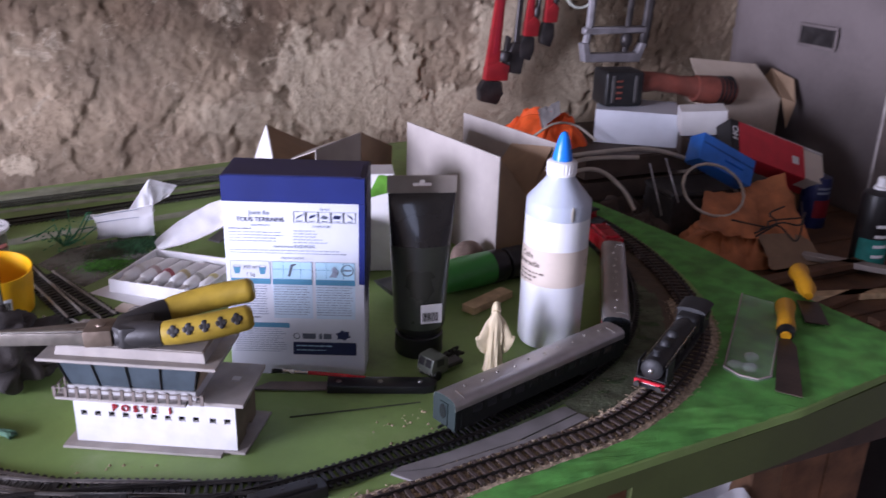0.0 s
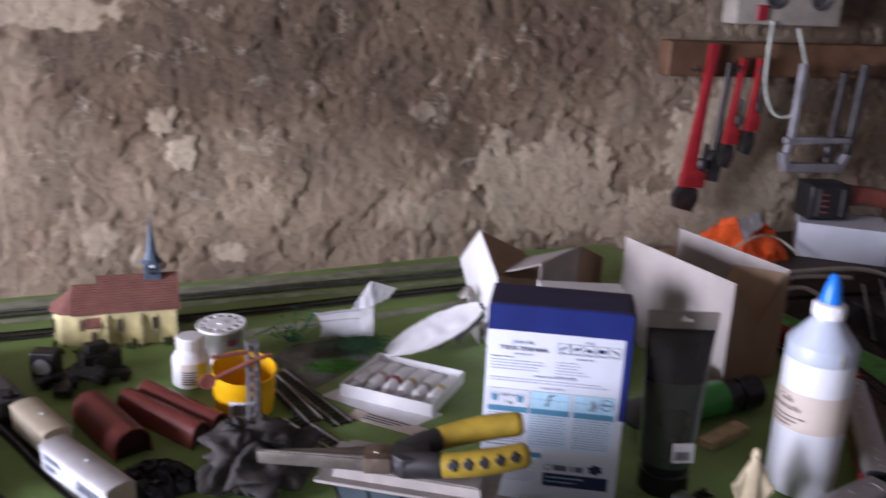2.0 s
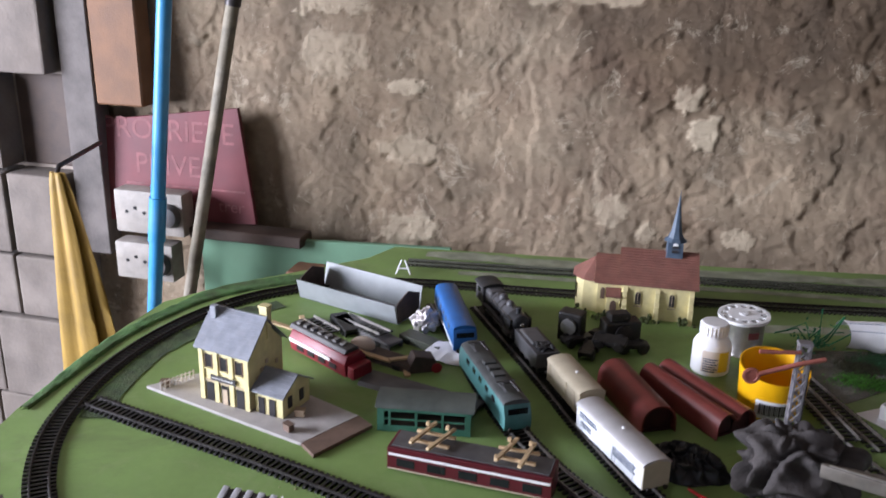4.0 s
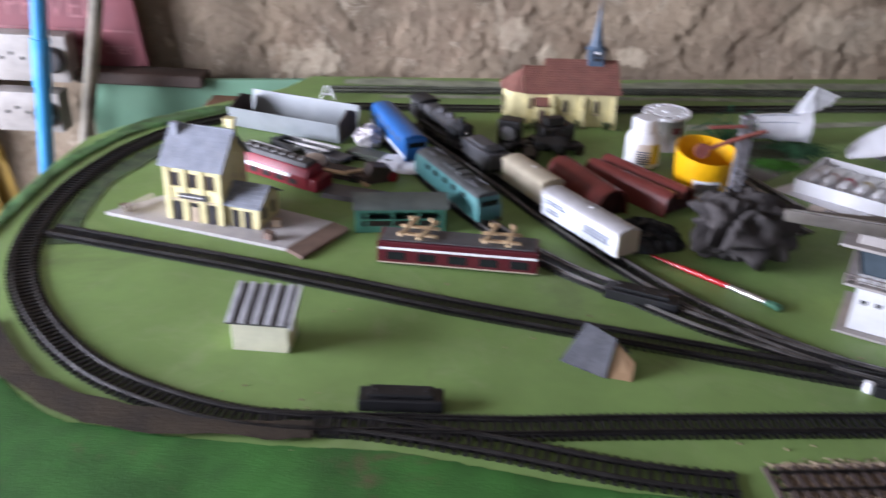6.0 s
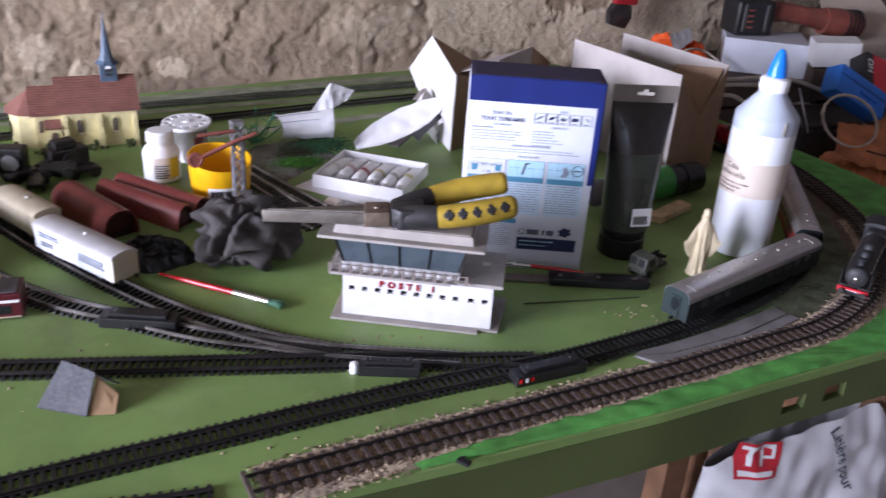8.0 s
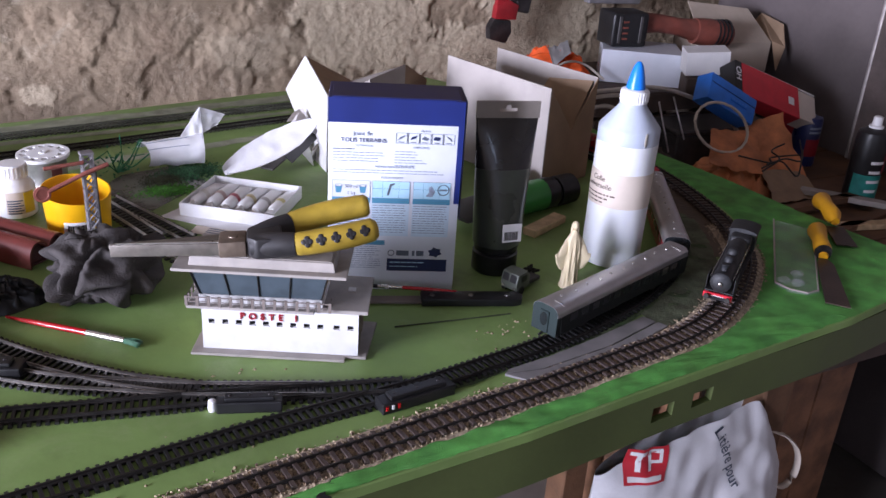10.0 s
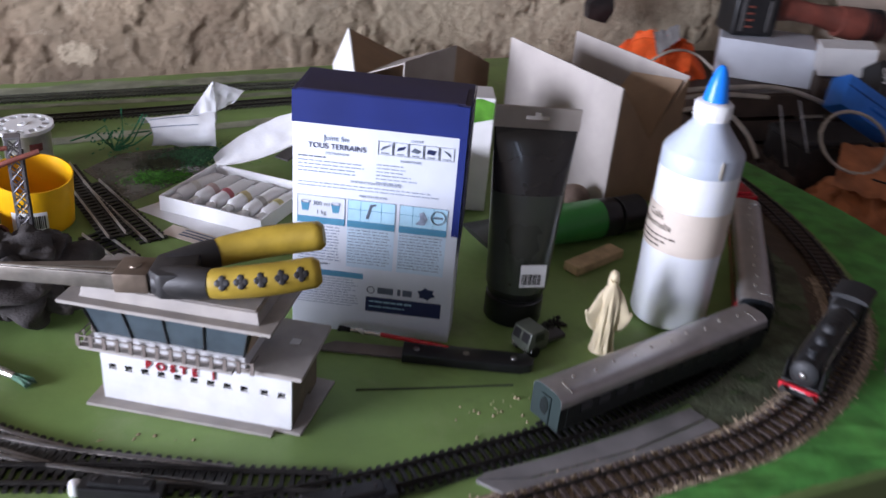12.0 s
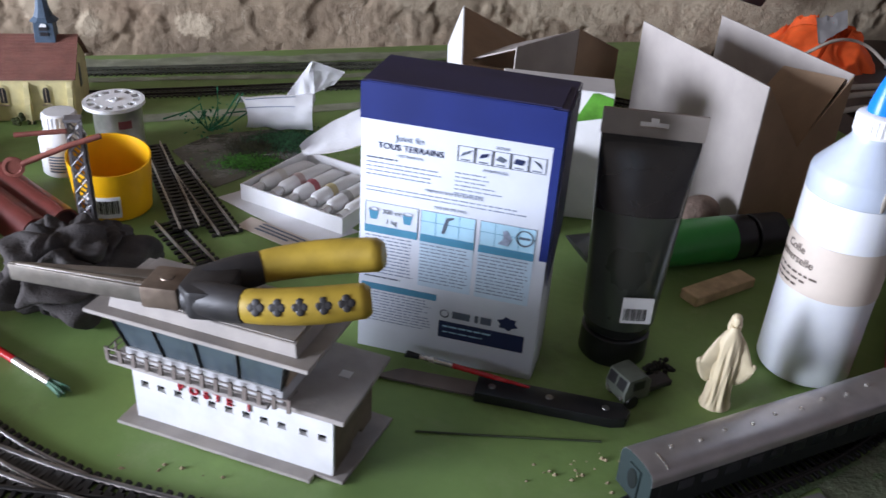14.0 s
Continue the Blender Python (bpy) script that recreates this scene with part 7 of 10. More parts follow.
def bent_patch(r, a0, a1, z0, z1, n=14, thick=0.0004):
    """A thin piece wrapped on an upright cylinder."""
    vs, fs = [], []
    for i in range(n + 1):
        a = radians(a0 + (a1 - a0) * i / n)
        for rr, z in ((r, z0), (r + thick, z0), (r + thick, z1), (r, z1)):
            vs.append((rr * math.cos(a), rr * math.sin(a), z))
    for i in range(n):
        b = 4 * i
        fs += [(b + 1, b + 5, b + 6, b + 2), (b + 3, b + 2, b + 6, b + 7), (b, b + 4, b + 5, b + 1)]
    fs += [(0, 1, 2, 3), (4 * n + 3, 4 * n + 2, 4 * n + 1, 4 * n)]
    return Geo().add(vs, fs)


def pill_bottle():
    t = thing("white_bottle", at(-0.197, 1.060), "white plastic bottle with ribbed cap and yellow printed label", "bottle")
    r = 0.0262
    part("body", Geo().lathe([(r - 0.003, 0), (r, 0.003), (r, 0.042), (r - 0.003, 0.048), (0.018, 0.053), (0.017, 0.056)], 32).mesh(smooth=40), M_WHITEPL, t)
    cap = part("cap", Geo().lathe([(0.0185, 0.055), (0.0190, 0.056), (0.0186, 0.072), (0.0172, 0.0735), (0.001, 0.0738)], 32).mesh(smooth=40), M_WHITEPL, t)
    for k in range(24):
        part("rib", Geo().box(0.0187, 0.0196, -0.0006, 0.0006, 0.057, 0.071, Matrix.Rotation(k * math.pi / 12, 4, "Z")).mesh(), M_WHITEPL, cap)
    lab = part("label", bent_patch(r + 0.0001, -120, -35, 0.008, 0.039).mesh(smooth=40), M_LABEL, t, "pale label with bars of print")
    part("yellow_field", bent_patch(r + 0.0006, -70, -38, 0.009, 0.038).mesh(smooth=40), M_YLABEL, lab)
    for k in range(6):
        part("bar", bent_patch(r + 0.0006, -116, -80 + 6 * (k % 2), 0.0085 + 0.0036 * k, 0.0103 + 0.0036 * k, 6).mesh(), M_INK, lab)


pill_bottle()


def tin():
    t = thing("tin_can", at(-0.150, 1.139), "small tin can with a small maroon patch under a white perforated disc", "tin")
    r = 0.029
    part("can", Geo().lathe([(r, 0), (r + 0.0008, 0.0012), (r, 0.0026), (r, 0.052), (r + 0.0008, 0.0535), (r - 0.001, 0.0545), (r - 0.002, 0.052), (0.001, 0.0518)], 36).mesh(smooth=35), M_TIN, t)
    # A short maroon area on the front of the can.
    part("maroon_patch", bent_patch(r + 0.0001, -80, -48, 0.030, 0.040, 12).mesh(smooth=40), M_MAROONBAND, t)
    # the disc: an inner plate, a rim, and a ring of holes between
    d = thing("perforated_disc", at(-0.152, 1.136, 0.0548, 12, 1.5, -2), "white plastic disc with a ring of holes on a tin", "disc")
    n, holes, R = 96, 12, 0.0365
    vs, fs = [], []
    for zz in (0.0, 0.0045):
        for rr in (0.0, 0.0225, 0.0315, R):
            for k in range(n):
                a = 2 * math.pi * k / n
                vs.append((rr * math.cos(a), rr * math.sin(a), zz))
    for top in (0, 1):
        for ring in range(3):
            for k in range(n):
                if ring == 1 and k % 8 in (2, 3, 4, 5, 6):
                    continue
                a, b = top * 4 * n + ring * n + k, top * 4 * n + ring * n + (k + 1) % n
                fs.append((a, b, b + n, a + n))
    for k in range(n):
        a, b = 3 * n + k, 3 * n + (k + 1) % n
        fs.append((a, b, b + 4 * n, a + 4 * n))
        if k % 8 in (2, 3, 4, 5, 6):
            for ring in (1, 2):
                a, b = ring * n + k, ring * n + (k + 1) % n
                fs.append((a, b, b + 4 * n, a + 4 * n))
        if k % 8 in (2, 7):
            a = n + k
            fs.append((a, a + n, a + 5 * n, a + 4 * n))
    part("plate", Geo().add(vs, fs).mesh(), M_WHITEPL, d)
    part("hub", Geo().lathe([(0.006, 0.0045), (0.006, 0.006), (0.0025, 0.0062), (0.002, 0.0046)], 20).mesh(smooth=40), M_WHITEPL, d)


tin()


def pot():
    t = thing("yellow_pot", at(-0.127, 0.965), "bright yellow plastic pot with a notched rim and bar-code label", "pot")
    n, r0, r1, h = 48, 0.039, 0.043, 0.066
    vs, fs = [], []
    def top(k):
        a = (360 * k / n + 90) % 360
        return h - 0.004 - 0.007 * math.cos(radians(a - 20))
    for k in range(n):
        c, s = math.cos(2 * math.pi * k / n), math.sin(2 * math.pi * k / n)
        hz = top(k)
        for r, z in ((r0 - 0.002, 0.0), (r0, 0.002), (r1, hz), (r1 - 0.0016, hz), (r0 - 0.002, 0.004)):
            vs.append((r * c, r * s, z))
    for k in range(n):
        a, b = 5 * k, 5 * ((k + 1) % n)
        for j in range(4):
            fs.append((a + j, b + j, b + j + 1, a + j + 1))
    fs += [tuple(5 * k for k in range(n))[::-1], tuple(5 * k + 4 for k in range(n))]
    part("pot_wall", Geo().add(vs, fs).mesh(smooth=40), M_YPOT, t)
    lab = part("barcode_label", bent_patch(r0 + 0.0022, -122, -69, 0.007, 0.031).mesh(smooth=40), M_WHITEPL, t, "white bar-code label")
    for k in range(16):
        part("bar", bent_patch(r0 + 0.0027, -115 + 2.7 * k, -113.8 + 2.7 * k + (0.8 if k % 3 == 0 else 0), 0.012, 0.027, 1).mesh(), M_BLACKPL, lab)


pot()
M_POST = mat("grey_metal_post", (0.22, 0.21, 0.22), 0.45, metal=0.3, var=0.2, scale=30, bump=0.1)
t = thing("signal_post", at(-0.122, 0.832, 0, 6), "tall grey lattice model signal post with red arms", "signal")
for x in (-0.0055, 0.0055):
    for y in (-0.0045, 0.0045):
        part("corner_rail", Geo().box(x - 0.0012, x + 0.0012, y - 0.0012, y + 0.0012, 0.004, 0.153).mesh(), M_POST, t)
for k in range(11):
    z = 0.008 + 0.013 * k
    for y in (-0.0052, 0.0052):
        part("lattice_bar", Geo().tube([(-0.0055, y, z), (0.0055, y, z + 0.012)], 0.0009, 5).tube([(0.0055, y, z), (-0.0055, y, z + 0.012)], 0.0009, 5).mesh(), M_POST, t)
    for x in (-0.0062, 0.0062):
        part("lattice_bar", Geo().tube([(x, -0.0045, z), (x, 0.0045, z + 0.012)], 0.0009, 5).tube([(x, 0.0045, z), (x, -0.0045, z + 0.012)], 0.0009, 5).mesh(), M_POST, t)
part("post_cap", Geo().box(-0.0075, 0.0075, -0.0065, 0.0065, 0.153, 0.156).mesh(bevel=0.0005), M_POST, t)
part("ladder", Geo().box(0.0065, 0.0085, -0.004, 0.004, 0.02, 0.14).mesh(), M_DARKGREYPL, t)
part("base", Geo().box(-0.014, 0.014, -0.012, 0.012, 0.0, 0.004).mesh(bevel=0.0006), M_DARKGREYPL, t)
M_ARM = mat("faded_red_signal_arm", (0.24, 0.075, 0.055), 0.55, var=0.25, scale=60, bump=0.1)
arm = part("signal_arm", Geo().tube([(0.022, -0.006, 0.140), (-0.006, -0.007, 0.132), (-0.046, -0.008, 0.117)], 0.0028, 8).mesh(smooth=50), M_ARM, t, "faded red signal arm with a round disc")
part("disc", Geo().lathe([(0.0095, -0.001), (0.0095, 0.001), (0.0065, 0.0014), (0.006, 0.0006)], 20, pose(-0.053, -0.008, 0.1145, 90, 0, 0)).mesh(smooth=40), M_ARM, arm)
part("signal_arm", Geo().tube([(-0.005, -0.007, 0.146), (-0.048, -0.007, 0.144)], 0.0024, 8).mesh(smooth=50), M_ARM, t)

# ---- the crumpled rag ----
M_RAG = mat("dark_grey_cotton_cloth", (0.046, 0.040, 0.038), 0.95, var=0.3, scale=35, fine=450, bump=0.5, dirt=0.3, dirt_col=(0.05, 0.045, 0.042))


def cloth(name, m, rx, ry, h, seed, material, label, category, folds=1.0, floor=0.0):
    """A heaped cloth: ridged folds over a mound that meets the board at its hem."""
    n, rows = 120, 46
    vs, fs = [], []
    for j in range(rows + 1):
        u = j / rows
        for k in range(n):
            a = 2 * math.pi * k / n
            d = Vector((math.cos(a), math.sin(a), 0))
            hem = 1 + 0.20 * noise.noise(d * 1.3 + Vector((seed, 0, 0))) + 0.08 * noise.noise(d * 4 + Vector((0, seed, 0)))
            x, y = rx * u * hem * d.x, ry * u * hem * d.y
            p = Vector((x / rx, y / ry, seed * 0.37))
            warp = Vector((noise.noise(p * 1.6), noise.noise(p * 1.6 + Vector((5, 2, 9))), 0)) * 0.65
            ridge = 1 - abs(noise.noise((p + warp) * 2.1)) * 2.1
            ridge2 = 1 - abs(noise.noise((p + warp) * 4.6 + Vector((3, 1, 4)))) * 2.0
            base = (1 - u**2.4)
            edge = min(1.0, (1 - u) * 7)
            z = floor + 0.0015 + h * max(0.0, base * (0.62 + 0.30 * folds * ridge + 0.12 * folds * ridge2)) * edge + 0.004 * edge * (1 + ridge2)
            pull = 0.010 * folds * edge
            vs.append((x + pull * noise.noise(p * 5 + Vector((1, 7, 2))), y + pull * noise.noise(p * 5 + Vector((8, 1, 3))), max(floor + 0.001, z)))
    for j in range(rows):
        for k in range(n):
            a, b = j * n + k, j * n + (k + 1) % n
            fs.append((a, b, b + n, a + n))
    c = len(vs)
    vs += [(x, y, floor) for x, y, z in vs[rows * n : rows * n + n]]
    fs += [(rows * n + k, rows * n + (k + 1) % n, c + (k + 1) % n, c + k) for k in range(n)] + [tuple(range(c, c + n))]
    return solid(name, Geo().add(vs, fs).mesh(smooth=80), material, m, label, category)




def crumple(name, m, rx, ry, rz, seed, material, label, category):
    """A bundled cloth: a squashed ball pulled into deep folds, with hollows between them."""
    n, rows, vs, fs = 150, 80, [], []
    for j in range(1, rows):
        b = math.pi * j / rows
        for k in range(n):
            a = 2 * math.pi * k / n
            p = Vector((math.sin(b) * math.cos(a), math.sin(b) * math.sin(a), math.cos(b)))
            q = Vector((p.x, p.y, p.z * 0.55)) + 0.60 * Vector((noise.noise(p * 1.4 + Vector((seed, 0, 0))), noise.noise(p * 1.4 + Vector((0, seed, 5))), noise.noise(p * 1.4 + Vector((9, 0, seed)))))
            fold = -0.62 + 3.4 * abs(noise.noise(q * 1.55 + Vector((seed, seed, 0))))
            fold2 = -0.5 + 2.8 * abs(noise.noise(q * 3.4 + Vector((0, 3, seed))))
            r = 0.80 + 0.20 * fold + 0.045 * fold2 + 0.02 * noise.noise(q * 8)
            z = rz * (0.62 + p.z * r * 0.85)
            if z < 0.002:
                r *= 1.0 + 0.10 * min(1.0, -z / rz)
            vs.append((rx * p.x * r, ry * p.y * r, max(z, 0.0012 * (1 + 0.6 * fold2))))
    fs = [(j * n + k, (j + 1) * n + k, (j + 1) * n + (k + 1) % n, j * n + (k + 1) % n) for j in range(rows - 2) for k in range(n)]
    fs += [tuple(range(n)), tuple((rows - 2) * n + k for k in range(n))[::-1]]
    return solid(name, Geo().add(vs, fs).mesh(smooth=80), material, m, label, category)


crumple("rag", at(-0.120, 0.770, 0, 24), 0.073, 0.058, 0.062, 3.3, M_RAG, "crumpled dark grey cotton rag bundled on the board", "cloth")
cloth("rag", at(-0.235, 0.792, 0, 0), 0.050, 0.030, 0.026, 8.1, M_BLACKPL, "flattened black scrap of cloth beside the rag", "cloth", 0.8)

# ---- paint set, loose track and papers ----
M_PAPER = mat("white_tissue_paper", (0.74, 0.74, 0.75), 0.8, var=0.05, scale=30, bump=0.15, sub=0.1)
M_FOIL = mat("crumpled_silver_foil", (0.62, 0.58, 0.58), 0.45, metal=0.5, var=0.1, scale=60, bump=0.4)
M_GREYCARD = mat("grey_board_inside", (0.36, 0.325, 0.30), 0.8, var=0.08, scale=25, bump=0.08, dirt=0.15, dirt_col=(0.26, 0.23, 0.2))
M_BROWNCARD = mat("brown_kraft_card", (0.30, 0.205, 0.13), 0.75, var=0.1, scale=25, fine=300, bump=0.1, dirt=0.2, dirt_col=(0.2, 0.13, 0.08))
TUBE_COLS = [mat("paint_band_" + n, c, 0.4, var=0.08, bump=0) for n, c in (("white", (0.7, 0.68, 0.64)), ("pink", (0.55, 0.42, 0.40)), ("crimson", (0.42, 0.10, 0.13)), ("ochre", (0.55, 0.46, 0.25)), ("grey", (0.42, 0.41, 0.40)), ("yellow", (0.60, 0.54, 0.25)))]


def paint_set():
    m = at(0.0985, 0.984, 0, -38)
    t = thing("paint_box", m, "open white plastic tray of small paint tubes", "paint set")
    w, d, h = 0.070, 0.060, 0.020
    g = Geo().box(-w, w, -d, d, 0.0008, 0.002)
    for x0, x1, y0, y1 in ((-w, w, -d, -d + 0.002), (-w, w, d - 0.002, d), (-w, -w + 0.002, -d + 0.002, d - 0.002), (w - 0.002, w, -d + 0.002, d - 0.002)):
        g.box(x0, x1, y0, y1, 0.002, h)
    part("tray", g.mesh(), M_WHITEPL, t)
    g = Geo()
    for k in range(1, 6):
        x = -w + 0.0233 * k
        g.box(x - 0.0008, x + 0.0008, -d + 0.002, d - 0.002, 0.002, 0.009)
    part("divider", g.mesh(), M_WHITEPL, t)
    for k in range(6):
        x = -w + 0.0117 + 0.0233 * k
        tube = thing("small_paint_tube", m @ at(x, 0.004 * (k % 2) - 0.002, 0.0115, 180 + (k * 37) % 5 - 2), "small white paint tube with a coloured band in its tray", "tube", "tubes of the paint set")
        n = 18
        prof = [(-0.050, 0.0100, 0.001), (-0.044, 0.0100, 0.0022), (-0.015, 0.0094, 0.0070), (0.028, 0.0088, 0.0088), (0.034, 0.006, 0.006)]
        vs = [(wd * math.cos(2 * math.pi * i / n), y, hh * math.sin(2 * math.pi * i / n)) for y, wd, hh in prof for i in range(n)]
        fs = [(j * n + i, j * n + (i + 1) % n, (j + 1) * n + (i + 1) % n, (j + 1) * n + i) for j in range(4) for i in range(n)] + [tuple(range(n))[::-1], tuple(4 * n + i for i in range(n))]
        part("body", Geo().add(vs, fs).mesh(smooth=50), M_WHITEPL, tube)
        part("colour_band", Geo().lathe([(0.0097, -0.004), (0.0097, 0.001), (0.0096, 0.006)], 18, pose(0, 0.006, 0.0, 90, 0, 0), closed=False).mesh(smooth=50), TUBE_COLS[k], tube)
        part("cap", Geo().lathe([(0.0052, 0), (0.0055, 0.001), (0.0050, 0.013)], 14, pose(0, 0.035, 0, -90, 0, 0)).mesh(smooth=40), M_WHITEPL, tube)


paint_set()
solid("card", Geo().prism([(-0.02, 0.985), (0.085, 0.872), (0.135, 0.90), (0.03, 1.02)], 0.0002, 0.0007).mesh(), M_PAPER, Matrix(), "off-white leaflet under the paint tray", "paper")
solid("card", Geo().prism([(0.005, 0.915), (0.085, 0.845), (0.105, 0.862), (0.02, 0.935)], 0.0011, 0.0018).mesh(), M_LABEL, Matrix(), "cream printed leaflet on the board", "paper")
t = thing("leaflet_print", at(0.055, 0.889, 0.002, -41), "dark print on a cream leaflet", "print")
for k in range(3):
    part("bar", Geo().box(-0.035, 0.03 - 0.01 * k, 0.006 - 0.006 * k, 0.0085 - 0.006 * k, 0, 0.0003).mesh(), M_INK, t)


def track_piece(a, b, z, label, tilt=0.0):
    """A loose straight length of track, sleepers down."""
    a, b = Vector((*a, z)), Vector((*b, z + tilt))
    d = b - a
    t = thing("loose_track", Matrix.Translation(a) @ Matrix.Rotation(math.atan2(d.y, d.x), 4, "Z") @ Matrix.Rotation(-math.atan2(d.z, d.xy.length), 4, "Y"), label, "track", "loose track pieces")
    L, n = d.length, int(d.length / 0.0095)
    me = Geo().box(-0.0022, 0.0022, -0.0165, 0.0165, 0, 0.0024).mesh()
    me.materials.append(M_SLEEPER)
    for k in range(n):
        part("sleeper", me, None, t, m=at((k + 0.5) * L / n, 0))
    for s in (-1, 1):
        part("rail", Geo().box(0, L, s * 0.0098 - 0.0006, s * 0.0098 + 0.0006, 0.0024, 0.0056).box(0, L, s * 0.0098 - 0.0011, s * 0.0098 + 0.0011, 0.0024, 0.003).mesh(), M_TINEDGE, t)
        part("web", Geo().box(0, L, s * 0.006 - 0.0009, s * 0.006 + 0.0009, 0.0004, 0.0019).mesh(), M_SLEEPER, t)


track_piece((-0.112, 1.132), (-0.040, 0.898), 0.0002, "loose length of black-sleepered model track", 0.006)
track_piece((-0.074, 1.07), (-0.001, 0.895), 0.0002, "second loose length of black-sleepered model track")
track_piece((-0.07, 0.925), (-0.02, 0.835), 0.0002, "short stub of black-sleepered model track")


def sheet(name, corners, nx, ny, amp, freq, seed, material, m, label, category, thick=0.0008):
    """A bent, creased sheet between four corners, with thickness."""
    c00, c10, c11, c01 = [Vector(c) for c in corners]
    nrm = (c10 - c00).cross(c01 - c00).normalized()
    vs, fs = [], []
    for s in (0, 1):
        for j in range(ny + 1):
            for i in range(nx + 1):
                u, v = i / nx, j / ny
                p = (c00 * (1 - u) + c10 * u) * (1 - v) + (c01 * (1 - u) + c11 * u) * v
                q = Vector((u * freq, v * freq, seed))
                off = amp * (1 - 2.2 * abs(noise.noise(q))) + amp * 0.4 * noise.noise(q * 2.7)
                vs.append(p + nrm * (off + s * thick))
    w = nx + 1
    k = w * (ny + 1)
    for j in range(ny):
        for i in range(nx):
            a = j * w + i
            fs += [(a, a + w, a + w + 1, a + 1), (k + a, k + a + 1, k + a + w + 1, k + a + w)]
    rim = [i for i in range(nx)] + [nx + w * j for j in range(ny)] + [ny * w + i for i in range(nx, 0, -1)] + [w * j for j in range(ny, 0, -1)]
    for a, b in zip(rim, rim[1:] + rim[:1]):
        fs.append((a, b, k + b, k + a))
    return solid(name, Geo().add(vs, fs).mesh(smooth=25), material, m, label, category)


t = thing("tissue_paper", at(-0.004, 1.195, 0.0, -4), "rolled white paper with thin printed lines", "paper")
vs, fs = [], []
for i in range(21):
    u = i / 20
    r = 0.021 + 0.006 * u
    for j in range(19):
        a = radians(-70 + 215 * j / 18)
        k = r * (1 + 0.10 * noise.noise(Vector((u * 5, j * 0.35, 2.0))))
        vs.append((0.094 * u + 0.010 * math.sin(a) * (1 - u), k * math.sin(a) * -0.9, 0.0215 + 0.004 * u + k * math.cos(a) * 0.95))
fs = [(i * 19 + j, i * 19 + j + 1, i * 19 + j + 20, i * 19 + j + 19) for i in range(20) for j in range(18)]
part("roll", Geo().add(vs, fs).mesh(smooth=60), M_PAPER, t)
for a in (20, 55):
    a = radians(a)
    part("printed_line", Geo().tube(spline([(0.006, -0.0192 * math.sin(a), 0.0215 + 0.0215 * math.cos(a)), (0.035, -0.0212 * math.sin(a), 0.0235 + 0.0235 * math.cos(a)), (0.075, -0.0228 * math.sin(a), 0.0245 + 0.026 * math.cos(a))], 0.006), 0.0006, 5).mesh(), M_PALEINK, t)
sheet("tissue_paper", [(0.078, 1.185, 0.006), (0.093, 1.19, 0.042), (0.089, 1.195, 0.094), (0.055, 1.192, 0.048)], 14, 14, 0.002, 2.0, 7.0, M_PAPER, Matrix(), "twisted upright white paper scrap", "paper")
sheet("tissue_paper", [(0.090, 1.192, 0.050), (0.117, 1.20, 0.060), (0.132, 1.205, 0.076), (0.0895, 1.196, 0.0935)], 12, 12, 0.002, 2.0, 4.0, M_PAPER, Matrix(), "folded white paper flag on a twisted scrap", "paper")


LX, LN = Vector((0.155, 0.035, 0.045)).normalized(), Vector((-0.50, -0.38, 0.80))
LY = LN.cross(LX).normalized()
LEAF = Matrix(((*LX, 0), (*LY, 0), (*LX.cross(LY), 0), (0, 0, 0, 1))).transposed()
LEAF.translation = Vector((0.077, 0.992, 0.048))


def foil_leaf():
    """A leaf-shaped white card dished like a boat."""
    n, rows, vs, fs = 30, 10, [], []
    for s in (0, 1):
        for i in range(n + 1):
            u = i / n
            half = 0.029 * math.sin(math.pi * min(1, u * 0.93 + 0.03)) ** 0.6
            for j in range(rows + 1):
                v = 2 * j / rows - 1
                vs.append((0.158 * u, half * v, 0.002 + 0.008 * v * v + 0.010 * u * u + 0.0018 * noise.noise(Vector((u * 9, v * 3, 4))) + s * 0.0012))
    w = rows + 1
    k = w * (n + 1)
    for i in range(n):
        for j in range(rows):
            a = i * w + j
            fs += [(a, a + 1, a + w + 1, a + w), (k + a, k + a + w, k + a + w + 1, k + a + 1)]
        fs += [(i * w, i * w + w, k + i * w + w, k + i * w), (i * w + rows, k + i * w + rows, k + i * w + w + rows, i * w + w + rows)]
    return solid("shaped_card", Geo().add(vs, fs).mesh(smooth=40), M_PAPER, LEAF, "white leaf-shaped dished card leaning by the paint tray", "card")


foil_leaf()
solid("black_strip", Geo().box(0, 0.20, -0.012, 0.012, 0, 0.003).mesh(bevel=0.0006), M_DARKGREYPL, at(0.170, 1.100, 0.010, 40, 0, -11), "dark grey plastic strip behind the white card", "strip")
t = thing("loose_track_strip", at(0.200, 1.080, 0.03, 46, 40, -8), "dark serrated plastic track strip leaning on the card", "track")
part("strip", Geo().box(0, 0.15, -0.008, 0.008, 0, 0.002).mesh(), M_SLEEPER, t)
for k in range(14):
    part("tooth", Geo().box(0.003 + 0.0105 * k, 0.009 + 0.0105 * k, 0.008, 0.014, 0, 0.002).mesh(), M_SLEEPER, t)
t = thing("crumpled_wrapper", at(0.295, 1.16, 0.035), "grey crumpled wrapper behind the white card", "wrapper")
g, rnd = Geo(), random.Random(4)
for k in range(26):
    p = Vector((rnd.uniform(-0.05, 0.05), rnd.uniform(-0.03, 0.03), rnd.uniform(-0.03, 0.035)))
    g.add([p + Vector([rnd.uniform(-0.02, 0.02) for _ in range(3)]) for _ in range(4)], [(0, 1, 2), (0, 2, 3), (0, 3, 1), (1, 3, 2)])
part("folds", g.mesh(), M_TIN, t)

